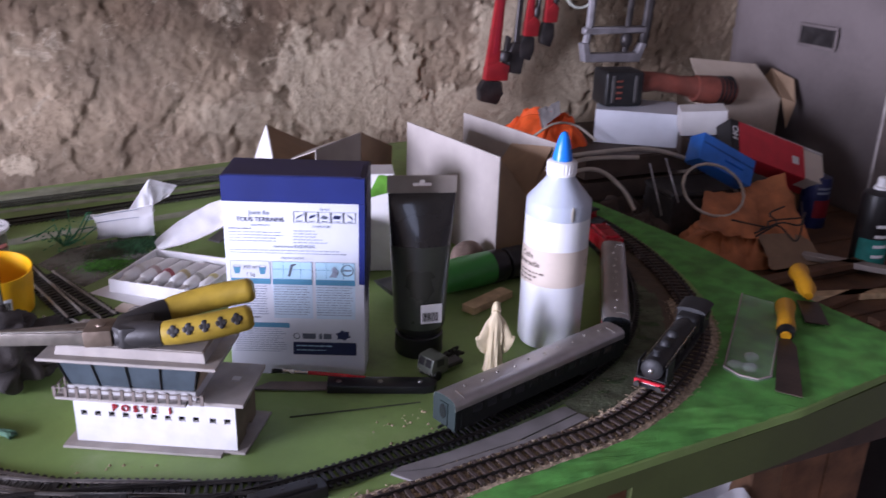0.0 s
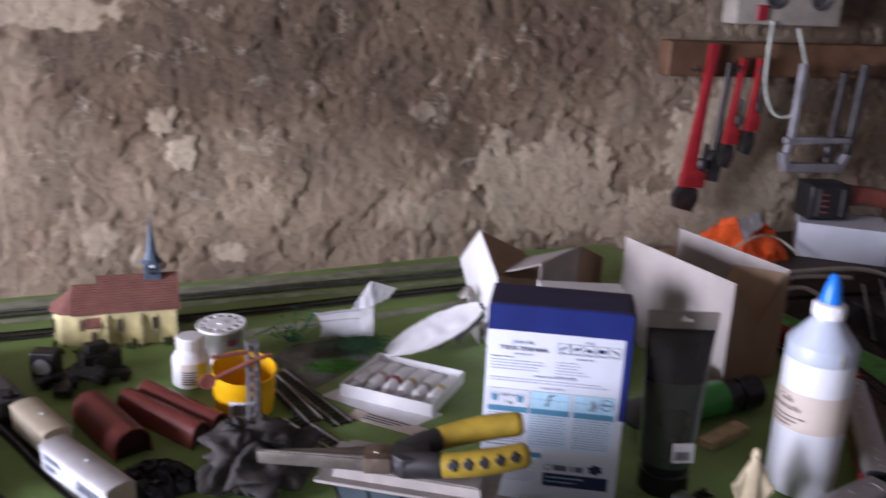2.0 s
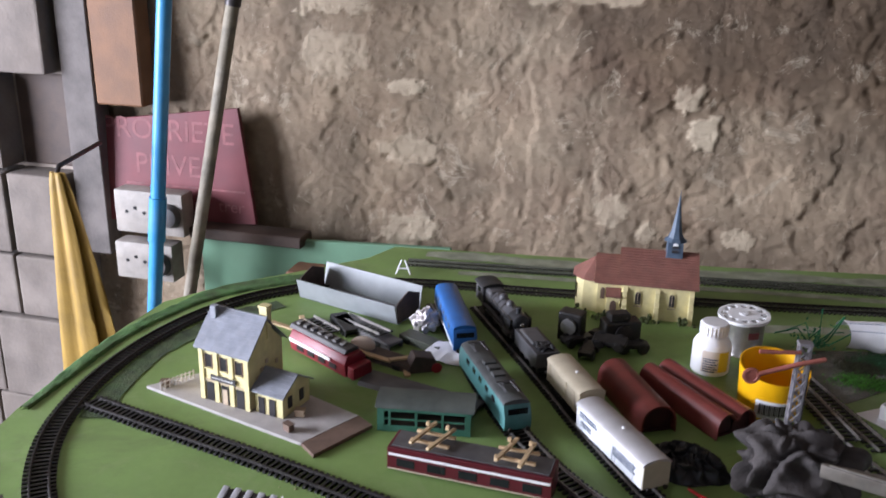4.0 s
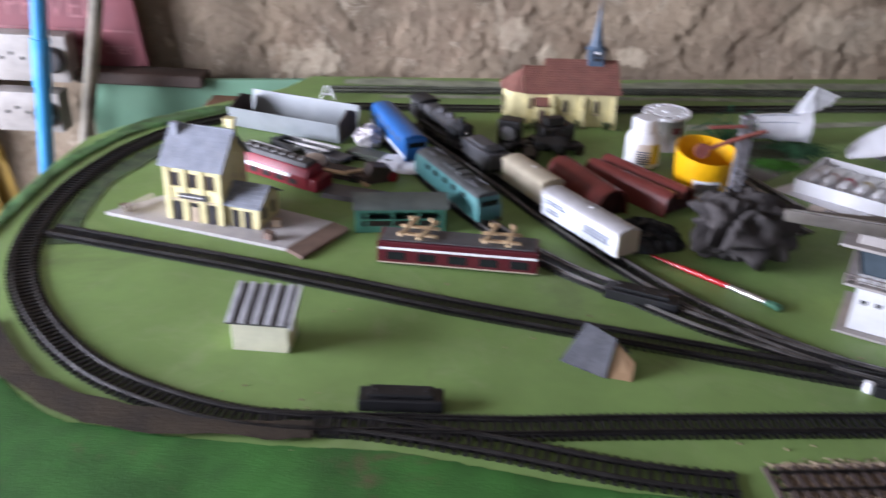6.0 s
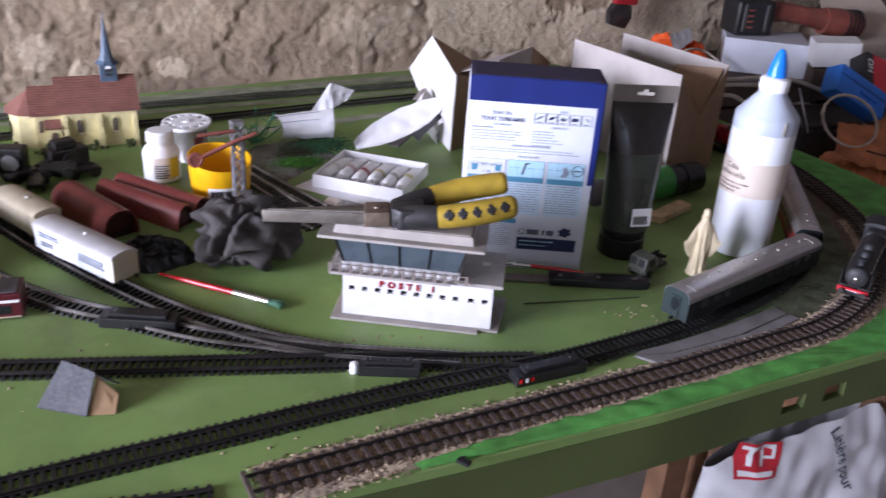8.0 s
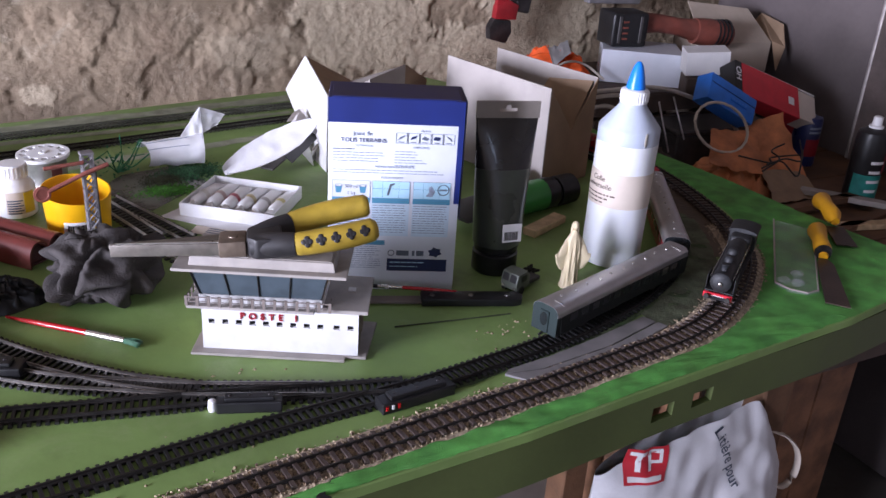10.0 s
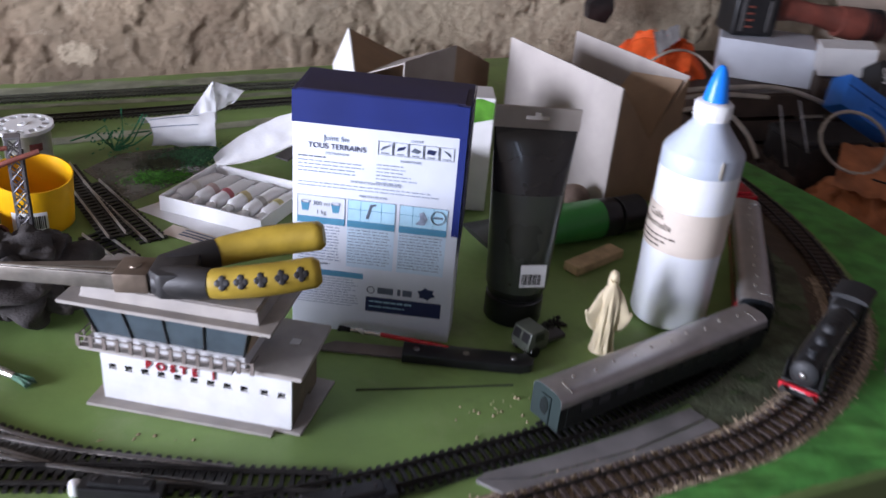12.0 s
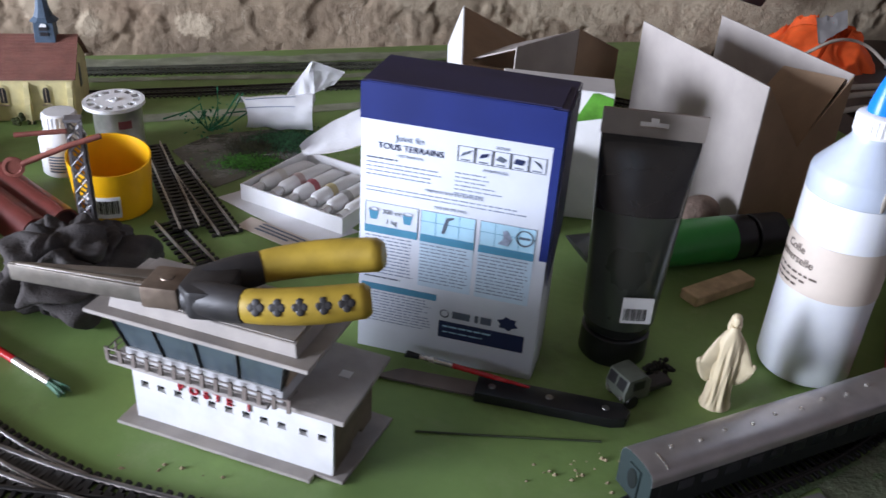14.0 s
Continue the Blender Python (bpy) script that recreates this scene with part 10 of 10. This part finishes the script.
solid("plank", Geo().box(-1.610, -1.531, 1.61, 1.66, -0.16, CEIL_Z).mesh(bevel=0.002), mat("grey_weathered_timber", (0.105, 0.092, 0.084), 0.8, var=0.3, scale=14, fine=160, bump=0.35, dirt=0.4, dirt_col=(0.17, 0.15, 0.135)), Matrix(), "narrow grey weathered upright board", "plank", kind="structure")


M_SOCKET = mat("grimy_white_bakelite", (0.27, 0.245, 0.215), 0.6, var=0.15, scale=30, bump=0.1, dirt=0.4, dirt_col=(0.16, 0.135, 0.11))


def socket(x0, x1, z0, z1):
    t = thing("electrical_box", at(0, 1.555, 0), "dirty white electrical socket box with holes", "socket", "socket boxes")
    part("case", Geo().box(x0, x1, 0, 0.05, z0, z1).mesh(bevel=0.005, seg=2, smooth=40), M_SOCKET, t)
    for k in range(3):
        part("hole", Geo().lathe([(0.004, 0), (0.004, 0.001)], 10, pose(x0 + 0.03 + 0.022 * k, -0.0002, (z0 + z1) / 2 + 0.01 * (k % 2), 90, 0, 0)).mesh(), M_BLACKPL, t)
    part("dark_plug", Geo().lathe([(0.026, 0), (0.028, 0.004), (0.022, 0.018), (0.004, 0.02)], 20, pose(x1 - 0.03, -0.0005, (z0 + z1) / 2, 90, 0, 0)).mesh(smooth=40), M_DARKGREYPL, t)


socket(-1.470, -1.300, -0.078, 0.021)
socket(-1.480, -1.335, -0.190, -0.102)
M_YCLOTH = mat("ochre_yellow_oilcloth", (0.27, 0.165, 0.025), 0.6, var=0.2, scale=14, fine=300, bump=0.3, dirt=0.3, dirt_col=(0.2, 0.12, 0.03))


def hanging_cloth():
    """A cloth that hangs from a nail in deep pleats and widens downwards."""
    n, rows, vs, fs = 48, 34, [], []
    for j in range(rows + 1):
        u = j / rows
        z = 0.125 - 0.70 * u
        half = 0.014 + 0.075 * u**0.75
        for k in range(n):
            a = 2 * math.pi * k / n
            f = 1 + 0.22 * math.sin(5 * a + 1.5 * u) + 0.12 * math.sin(9 * a + 4 * u) + 0.08 * noise.noise(Vector((a, u * 4, 0)))
            vs.append((half * f * math.cos(a) + 0.055 * u - 0.01, 0.45 * half * f * math.sin(a), z))
    for j in range(rows):
        for k in range(n):
            p, q = j * n + k, j * n + (k + 1) % n
            fs.append((p, q, q + n, p + n))
    fs += [tuple(range(n)), tuple(rows * n + k for k in range(n))[::-1]]
    t = thing("yellow_coat", at(-1.400, 1.30, 0.0, -5), "ochre-yellow oilcloth hanging in folds from a bracket", "clothing")
    part("cloth", Geo().add(vs, fs).mesh(smooth=70), M_YCLOTH, t)
    part("bracket", Geo().tube([(-0.01, 0.0, 0.12), (-0.012, 0.01, 0.135), (-0.08, 0.21, 0.135)], 0.005, 8).mesh(smooth=50), M_DARKSTEEL, t)


hanging_cloth()

# ---- scraps at the west end of the board ----
M_TROUGH = mat("light_grey_styrene", (0.23, 0.25, 0.255), 0.45, var=0.1, scale=30, bump=0.05, dirt=0.25, dirt_col=(0.22, 0.2, 0.18))
d = Vector((-0.650 + 0.835, 1.105 - 1.165, 0))
L = d.length
m = at(-0.833, 1.165, 0.001, math.degrees(math.atan2(d.y, d.x)))
t = thing("model_wagon", m, "upturned light grey model wagon, open like a trough", "model train")
t_ = 0.0016
part("floor_plate", Geo().box(0, L, -0.030, 0.030, 0, t_).mesh(), M_TROUGH, t)
part("side", Geo().prism([(0.030, t_), (0.0316, t_), (0.0396, 0.042), (0.038, 0.042)], 0, L, "x").mesh(), M_TROUGH, t)
part("side", Geo().prism([(-0.030, t_), (-0.0316, t_), (-0.0396, 0.034), (-0.038, 0.034)], 0, L, "x").mesh(), M_TROUGH, t)
for x in (0.0, L - 0.002):
    part("end_plate", Geo().prism([(-0.0295, t_), (0.0295, t_), (0.030, 0.034), (0.0, 0.046), (-0.030, 0.034)], x, x + 0.002, "x").mesh(), M_BROWNSLEEPER, t, "brown end plate")
part("inner_rib", Geo().box(0.05, L - 0.03, 0.012, 0.018, t_, 0.006).mesh(), M_TROUGH, t)
crumple("foil_scrap", at(-0.610, 1.072, 0, 30), 0.024, 0.020, 0.026, 6.1, M_FOIL, "crumpled scrap of dull silver foil", "foil")

d = Vector((-0.655 + 0.775, 0.895 - 0.965, 0))
M_CRIMSON = mat("dusty_crimson_shell", (0.20, 0.012, 0.022), 0.45, var=0.2, scale=50, bump=0.05, dirt=0.25, dirt_col=(0.1, 0.03, 0.03))
M_SCRAPSILVER = mat("dull_grey_moulding", (0.16, 0.155, 0.15), 0.5, var=0.2, bump=0.05)
t = thing("model_locomotive_shell", at(-0.778, 0.967, 0.006, math.degrees(math.atan2(d.y, d.x)), 4), "broken crimson model locomotive shell with white stripe", "model train")
part("shell", Geo().prism([(-0.018, 0), (0.018, 0), (0.019, 0.020), (0.012, 0.030), (-0.012, 0.030), (-0.019, 0.020)], 0.012, 0.135, "x").mesh(bevel=0.002, seg=2, smooth=40), M_CRIMSON, t)
part("nose", Geo().prism([(-0.017, 0), (0.017, 0), (0.016, 0.018), (-0.016, 0.018)], 0.1352, 0.150, "x").mesh(bevel=0.003, seg=2, smooth=40), M_CRIMSON, t)
part("grey_roof", Geo().prism([(-0.0135, 0.0302), (0.0135, 0.0302), (0.009, 0.036), (-0.009, 0.036)], 0.006, 0.130, "x").mesh(bevel=0.001), M_DARKGREYPL, t)
part("white_stripe", Geo().box(0.014, 0.105, -0.0205, -0.0191, 0.015, 0.020).mesh(), M_WHITEPL, t)
for k in range(7):
    part("roof_lamp", Geo().box(0.014 + 0.016 * k, 0.021 + 0.016 * k, -0.005, 0.004, 0.0361, 0.039).mesh(), M_SCRAPSILVER, t)
for k in range(4):
    part("window", Geo().box(0.03 + 0.024 * k, 0.044 + 0.024 * k, -0.0200, -0.0188, 0.006, 0.013).mesh(), M_BLACKPL, t)
track_piece((-0.745, 1.075), (-0.655, 1.005), 0.004, "short scrap of dark model track", 0.012)
track_piece((-0.795, 1.055), (-0.735, 1.01), 0.001, "short scrap of dark model track", 0.004)
M_SCRAPGREY = mat("dark_grey_roof_shell", (0.10, 0.098, 0.10), 0.55, var=0.2, scale=30, bump=0.08, dirt=0.2, dirt_col=(0.2, 0.17, 0.15))
for x, y, rz, L, mt in ((-0.69, 1.03, -32, 0.13, M_SCRAPGREY), (-0.64, 0.955, -18, 0.10, M_BROWNSLEEPER), (-0.73, 1.045, -50, 0.07, M_SLEEPER), (-0.60, 1.02, -25, 0.075, M_GREYGREEN)):
    t = thing("model_chassis", at(x, y, 0.0006, rz), "broken dark model wagon underframe lying on the board", "model train", "wagon scraps")
    part("frame", Geo().box(-L / 2, L / 2, -0.013, 0.013, 0.006, 0.011).mesh(bevel=0.0008), mt, t)
    for s in (-1, 1):
        part("sole_bar", Geo().box(-L / 2, L / 2, s * 0.012 - 0.0012, s * 0.012 + 0.0012, 0.0, 0.006).mesh(), mt, t)
        part("axle_box", Geo().box(s * L * 0.3 - 0.006, s * L * 0.3 + 0.006, -0.015, 0.015, 0.0, 0.0058).mesh(), M_SLEEPER, t)
for x, y, z, rz, L in ((-0.795, 1.035, 0.004, 118, 0.055), (-0.815, 1.018, 0.001, -12, 0.06), (-0.665, 0.945, 0.012, -12, 0.085), (-0.61, 0.945, 0.012, 40, 0.04), (-0.605, 0.94, 0.002, -65, 0.05)):
    solid("wood_strip", Geo().box(-L / 2, L / 2, -0.004, 0.004, 0, 0.003).mesh(bevel=0.0004), M_PALEWOOD, at(x, y, z, rz, 0, 4), "small strip of pale wood among scraps", "wood", "wood strips")
solid("eraser_lump", Geo().ball(0, 0, 0.012, 0.019, 0.014, 0.012, 10).mesh(smooth=60), M_LABEL, at(-0.675, 0.965, 0.004), "small pale pinkish lump among scraps", "lump")
sheet("paper_scrap", [(-0.60, 0.975, 0.002), (-0.53, 0.965, 0.002), (-0.52, 1.005, 0.010), (-0.575, 1.015, 0.012)], 12, 10, 0.003, 3, 1.5, M_PAPER, Matrix(), "torn white scrap of paper", "paper")
t = thing("model_wagon", at(-0.585, 0.945, 0, 30), "small red-brown model wagon end on its side", "model train")
part("body", Geo().prism([(-0.022, 0), (0.024, 0), (0.018, 0.020), (-0.010, 0.026)], -0.012, 0.012, "y").mesh(bevel=0.001), M_BROWNSLEEPER, t)
part("wheel", Geo().lathe([(0.007, 0), (0.0075, 0.002), (0.005, 0.003)], 14, pose(0.02, -0.013, 0.007, 90, 0, 0)).mesh(smooth=40), M_REDPAINT, t)

# black wheelsets and a motor block behind the hoppers
M_OILBLACK = mat("oily_black_castings", (0.022, 0.021, 0.02), 0.42, metal=0.3, var=0.35, scale=50, bump=0.2, dirt=0.2, dirt_col=(0.08, 0.06, 0.05))


def wheelset(m):
    t = thing("model_bogie", m, "loose black model bogie with wheels", "model part", "loose bogies")
    part("frame", Geo().box(-0.024, 0.024, -0.010, 0.010, 0.008, 0.014).mesh(bevel=0.001), M_OILBLACK, t)
    for s in (-1, 1):
        part("axle", Geo().tube([(s * 0.014, -0.012, 0.0085), (s * 0.014, 0.012, 0.0085)], 0.0014, 6).mesh(), M_DARKSTEEL, t)
        for e in (-1, 1):
            part("wheel", Geo().lathe([(0.0082, 0), (0.0085, 0.0012), (0.0070, 0.0016), (0.0070, 0.0032), (0.002, 0.0035)], 20, pose(s * 0.014, e * 0.0095, 0.0085, 90, 0, 0)).mesh(smooth=40), M_OILBLACK, t)


for x, y, z, rz, rx in ((-0.385, 1.085, 0.001, 35, 0), (-0.345, 1.105, 0.001, -30, 0), (-0.365, 1.055, 0.001, 80, 0), (-0.305, 1.085, 0.001, 15, 0), (-0.335, 1.06, 0.018, -10, 18)):
    wheelset(at(x, y, z, rz, rx))
t = thing("motor_block", at(-0.325, 1.115, 0.001, 25), "black oily model motor block with a gear wheel", "model part")
part("block", Geo().box(-0.028, 0.028, -0.014, 0.014, 0, 0.036).mesh(bevel=0.003, seg=2), M_OILBLACK, t)
part("gear", Geo().lathe([(0.013, 0), (0.013, 0.004), (0.004, 0.005)], 18, pose(0.0, -0.0142, 0.02, 90, 0, 0)).mesh(smooth=30), M_DARKSTEEL, t)
part("weight", Geo().box(-0.020, 0.012, -0.010, 0.010, 0.0362, 0.048).mesh(bevel=0.002), M_OILBLACK, t)
t = thing("motor_block", at(-0.395, 1.105, 0.001, -15), "black oily model motor block with a gear wheel", "model part")
part("block", Geo().box(-0.018, 0.018, -0.013, 0.013, 0, 0.045).mesh(bevel=0.003, seg=2), M_OILBLACK, t)
part("gear", Geo().lathe([(0.012, 0), (0.012, 0.004), (0.004, 0.005)], 18, pose(0.0, -0.0132, 0.025, 90, 0, 0)).mesh(smooth=30), M_TIN, t)

# ---- point motors and small bits along the tracks ----
def point_motor(a, b, w, label, lamps=0):
    a, b = Vector((*a, 0.0005)), Vector((*b, 0.0005))
    d = b - a
    t = thing("point_motor", Matrix.Translation(a) @ Matrix.Rotation(math.atan2(d.y, d.x), 4, "Z"), label, "point motor", "point motors")
    L = d.length
    part("case", Geo().box(0, L, -w / 2, w / 2, 0, 0.012).mesh(bevel=0.0015, seg=2), M_BLACKPL, t)
    part("cover", Geo().box(L * 0.12, L * 0.88, -w * 0.36, w * 0.36, 0.0122, 0.0165).mesh(bevel=0.0015, seg=2), M_BLACKPL, t)
    for k in range(3):
        part("screw", Geo().lathe([(0.0018, 0), (0.0016, 0.0008)], 8, at(L * (0.2 + 0.3 * k), 0, 0.0166)).mesh(), M_DARKSTEEL, t)
    for k in range(lamps):
        part("lamp", Geo().box(0.003 + 0.0065 * k, 0.0055 + 0.0065 * k, -w / 2 - 0.0012, -w / 2, 0.005, 0.0095).mesh(), M_WHITEPL if k % 2 else M_RED, t, "tiny white or red lamp")
    return t


point_motor((-0.295, 0.66), (-0.22, 0.63), 0.022, "black plastic point motor beside the track")
point_motor((-0.540, 0.438), (-0.464, 0.441), 0.022, "black plastic point motor beside the track")
point_motor((0.078, 0.439), (0.160, 0.445), 0.018, "black plastic point motor with small lamps", 3)
m = point_motor((-0.063, 0.499), (-0.005, 0.479), 0.014, "slim black point motor with a white knob")
part("knob", Geo().lathe([(0.004, 0), (0.0045, 0.002), (0.004, 0.011), (0.002, 0.012)], 12, at(-0.004, 0, 0.0)).mesh(smooth=40), M_WHITEPL, m, "white knob")
M_ROADGREY = mat("grey_card_road", (0.21, 0.20, 0.20), 0.75, var=0.15, scale=25, bump=0.15, dirt=0.3, dirt_col=(0.10, 0.1, 0.095))
t = thing("card_strip", Matrix(), "worn grey card road strip between tracks", "card")
part("near_card", Geo().prism([(0.225, 0.447), (0.242, 0.427), (0.305, 0.430), (0.385, 0.441), (0.46, 0.463), (0.455, 0.475), (0.37, 0.451), (0.27, 0.439)], 0.0004, 0.0032).mesh(bevel=0.0004), M_ROADGREY, t)
part("far_card", Geo().prism([(0.226, 0.4485), (0.27, 0.4415), (0.37, 0.4535), (0.454, 0.4775), (0.448, 0.494), (0.36, 0.473), (0.29, 0.460), (0.25, 0.456), (0.235, 0.454)], 0.0004, 0.0025).mesh(bevel=0.0004), M_ROADGREY, t)
solid("scrap_bracket", Geo().box(-0.03, 0.03, -0.002, 0.002, 0, 0.003).box(-0.03, -0.024, -0.010, -0.002, 0, 0.003).mesh(), M_BLACKPL, at(0.005, 0.362, 0.0004, 38), "black bent plastic bracket at the board's edge", "bracket")
rnd = random.Random(77)
M_CRUMB = mat("sandy_crumbs", (0.27, 0.215, 0.13), 0.9, var=0.4, scale=200, bump=0.3)
g = Geo()
for cx, cy, n, s in ((0.27, 0.535, 18, 0.016), (-0.02, 0.555, 10, 0.02), (-0.10, 0.41, 16, 0.07), (0.30, 0.50, 16, 0.04), (0.50, 0.56, 22, 0.04), (-0.45, 0.60, 26, 0.10), (-0.62, 0.43, 12, 0.05), (0.6, 0.55, 20, 0.05)):
    for _ in range(n):
        x, y, r = rnd.gauss(cx, s), rnd.gauss(cy, s * 0.5), rnd.uniform(0.0008, 0.0024)
        g.add([(x + r, y, 0), (x, y + r, 0), (x - r, y, 0), (x, y - r * 0.8, 0), (x, y, r)], [(0, 1, 4), (1, 2, 4), (2, 3, 4), (3, 0, 4)])
solid("crumbs", g.mesh(), M_CRUMB, Matrix(), "sandy crumbs scattered on the painted board", "debris", kind="stuff")

# ---- under the board ----
def carrier_bag():
    """A slumped bag: its rim slopes, its faces bulge in creases."""
    t = thing("carrier_bag", at(0.817, 0.678, 0, 0), "white plastic carrier bag with red patch and handwriting", "bag")
    rim = [(-0.235, -0.422), (-0.203, -0.408), (-0.108, -0.381), (-0.017, -0.366), (0.095, -0.348), (0.118, -0.378), (0.165, -0.450), (0.227, -0.545)]

    def top(x):
        for (x0, z0), (x1, z1) in zip(rim, rim[1:]):
            if x <= x1:
                return z0 + (z1 - z0) * (x - x0) / (x1 - x0)
        return rim[-1][1]

    def bulge(x, z, s):
        u = max(0.0, min(1.0, (z - FLOOR_Z) / (top(x) - FLOOR_Z)))
        i = (x + 0.235) / 0.462
        e = max(0.0, min(1.0, 6 * min(i, 1 - i))) ** 0.5
        crease = 1 - 2 * abs(noise.noise(Vector((x * 11 + z * 6, z * 7 - x * 4, s * 3))))
        return (0.012 + 0.070 * (1 - u) ** 0.6) * e + 0.011 * crease * e + 0.006 * noise.noise(Vector((x * 30, z * 22, s))) * e

    nx, nz, vs, fs = 60, 50, [], []
    for s in (-1, 1):
        for i in range(nx + 1):
            x = -0.235 + 0.462 * i / nx
            for j in range(nz + 1):
                z = FLOOR_Z + 0.002 + (top(x) - FLOOR_Z) * j / nz
                vs.append((x, s * bulge(x, z, s), z))
    w, k = nz + 1, (nx + 1) * (nz + 1)
    for i in range(nx):
        for j in range(nz):
            a = i * w + j
            fs += [(a, a + w, a + w + 1, a + 1), (k + a, k + a + 1, k + a + w + 1, k + a + w)]
        a = i * w
        fs += [(a, k + a, k + a + w, a + w)]
    for j in range(nz):
        fs += [(j, j + 1, k + j + 1, k + j), (nx * w + j, k + nx * w + j, k + nx * w + j + 1, nx * w + j + 1)]
    part("bag", Geo().add(vs, fs).mesh(smooth=60), M_BAG, t)
    part("handle", Geo().tube(spline([(0.150, -0.01, -0.428), (0.200, -0.02, -0.455), (0.238, -0.022, -0.50), (0.250, -0.02, -0.55), (0.235, -0.015, -0.585), (0.205, -0.01, -0.575)], 0.012), 0.008, 8, 0.35).mesh(smooth=50), M_LABEL, t)

    def print_on(name, corners, lift, material, label=""):
        """A printed field that follows the creased front between four corners."""
        c00, c10, c11, c01 = [Vector((x, 0, z)) for x, z in corners]
        vs, n = [], 10
        for j in range(n + 1):
            for i in range(n + 1):
                u, v = i / n, j / n
                p = (c00 * (1 - u) + c10 * u) * (1 - v) + (c01 * (1 - u) + c11 * u) * v
                vs.append((p.x, -bulge(p.x, p.z, -1) - lift, p.z))
        fs = [(j * 11 + i, j * 11 + i + 1, j * 11 + i + 12, j * 11 + i + 11) for j in range(n) for i in range(n)]
        return part(name, Geo().add(vs, fs).mesh(smooth=60), material, t, label)

    def spot(u, v):
        return (-0.184 + 0.078 * u - 0.010 * (1 - v), -0.434 + 0.062 * v - 0.006 * u)

    print_on("red_patch", [spot(0, 0), spot(1, 0), spot(1, 1), spot(0, 1)], 0.0016, M_REDCARD, "red printed patch with pale shapes")
    for u0, u1, v0, v1 in ((0.08, 0.46, 0.80, 0.92), (0.22, 0.32, 0.36, 0.80), (0.52, 0.60, 0.36, 0.92), (0.60, 0.86, 0.80, 0.92), (0.78, 0.86, 0.60, 0.80), (0.60, 0.86, 0.54, 0.62), (0.08, 0.88, 0.08, 0.22)):
        print_on("pale_shape", [spot(u0, v0), spot(u1, v0), spot(u1, v1), spot(u0, v1)], 0.0026, M_WHITEPL)
    me = letters("Litière pour", 0.029, 0.0002, bold=0.0003)
    xs = [v.co.x for v in me.vertices]
    me.transform(pose(-0.005, 0, -0.372, 90, 66, 0) @ Matrix.Translation((-min(xs), 0, 0)))
    for v in me.vertices:
        v.co.y = -bulge(v.co.x, v.co.z, -1) - 0.003
    part("handwriting", me, M_INK, t)


carrier_bag()
solid("leg_panel", Geo().box(0.80, 0.875, 0.86, 0.90, FLOOR_Z, -0.014).mesh(bevel=0.003), M_WOOD, Matrix(), "brown timber leg under the board", "leg", kind="structure")
M_BROWNBOARD = mat("warm_brown_boards", (0.26, 0.13, 0.07), 0.55, var=0.35, scale=18, fine=180, bump=0.3, dirt=0.35, dirt_col=(0.05, 0.03, 0.02))
t = thing("brown_chest", at(0.912, 0.775, 0), "brown wooden chest under the bench", "chest")
part("body", Geo().box(0, 0.44, 0.012, 0.30, FLOOR_Z, -0.335).mesh(bevel=0.003), M_CRATESHADE, t)
part("lid", Geo().box(-0.001, 0.45, -0.006, 0.305, -0.334, -0.318).mesh(bevel=0.003), M_BROWNBOARD, t)
for k in range(4):
    part("board", Geo().box(0.001 + 0.11 * k, 0.108 + 0.11 * k, 0, 0.0115, FLOOR_Z + 0.002, -0.336).mesh(bevel=0.002), M_BROWNBOARD, t)
t = thing("bench_panel", Matrix(), "brown boarded side of the workbench", "panel", kind="structure")
part("frame", Geo().box(0.901, 0.909, 0.775, 1.62, FLOOR_Z, BZ - 0.037).mesh(), M_CRATESHADE, t)
rnd = random.Random(31)
y = 0.775
while y < 1.58:
    w = rnd.uniform(0.07, 0.11)
    part("board", Geo().box(0.894 + rnd.uniform(0, 0.004), 0.9008, y, min(y + w, 1.62) - 0.002, FLOOR_Z, BZ - 0.038).mesh(bevel=0.0015), M_BROWNBOARD, t)
    y += w
M_BROWNDIRT = mat("brown_oily_dirt", (0.075, 0.050, 0.030), 0.6, var=0.35, scale=40, fine=300, bump=0.4, dirt=0.4, dirt_col=(0.13, 0.09, 0.05))
dust_band([(x, y, 0) for x, y in [(0.68, 0.585), (0.73, 0.675), (0.758, 0.77), (0.775, 0.88), (0.770, 1.0), (0.74, 1.12)]], 0.024, 17.0, M_BROWNDIRT, "brown oily dirt along the curved track", 0.0013)
M_DARKGROUND = mat("dark_brown_ground", (0.032, 0.022, 0.012), 0.8, var=0.4, scale=30, fine=260, bump=0.5, dirt=0.4, dirt_col=(0.06, 0.042, 0.022))
dust_band([(x, y, 0) for x, y in [(-0.93, 0.535), (-0.87, 0.462), (-0.80, 0.418), (-0.72, 0.396), (-0.64, 0.389), (-0.57, 0.392)]], 0.014, 23.0, M_DARKGROUND, "dark oily earth outside the curved track", 0.0042)
# A ragged dark brown patch across the rounded corner.
dust_band([(x, y, 0) for x, y in [(-1.00, 0.58), (-0.965, 0.47), (-0.925, 0.385), (-0.885, 0.325), (-0.845, 0.290)]], 0.030, 31.0, M_DARKGROUND, "dark brown patch at the board's rounded corner", 0.0042)
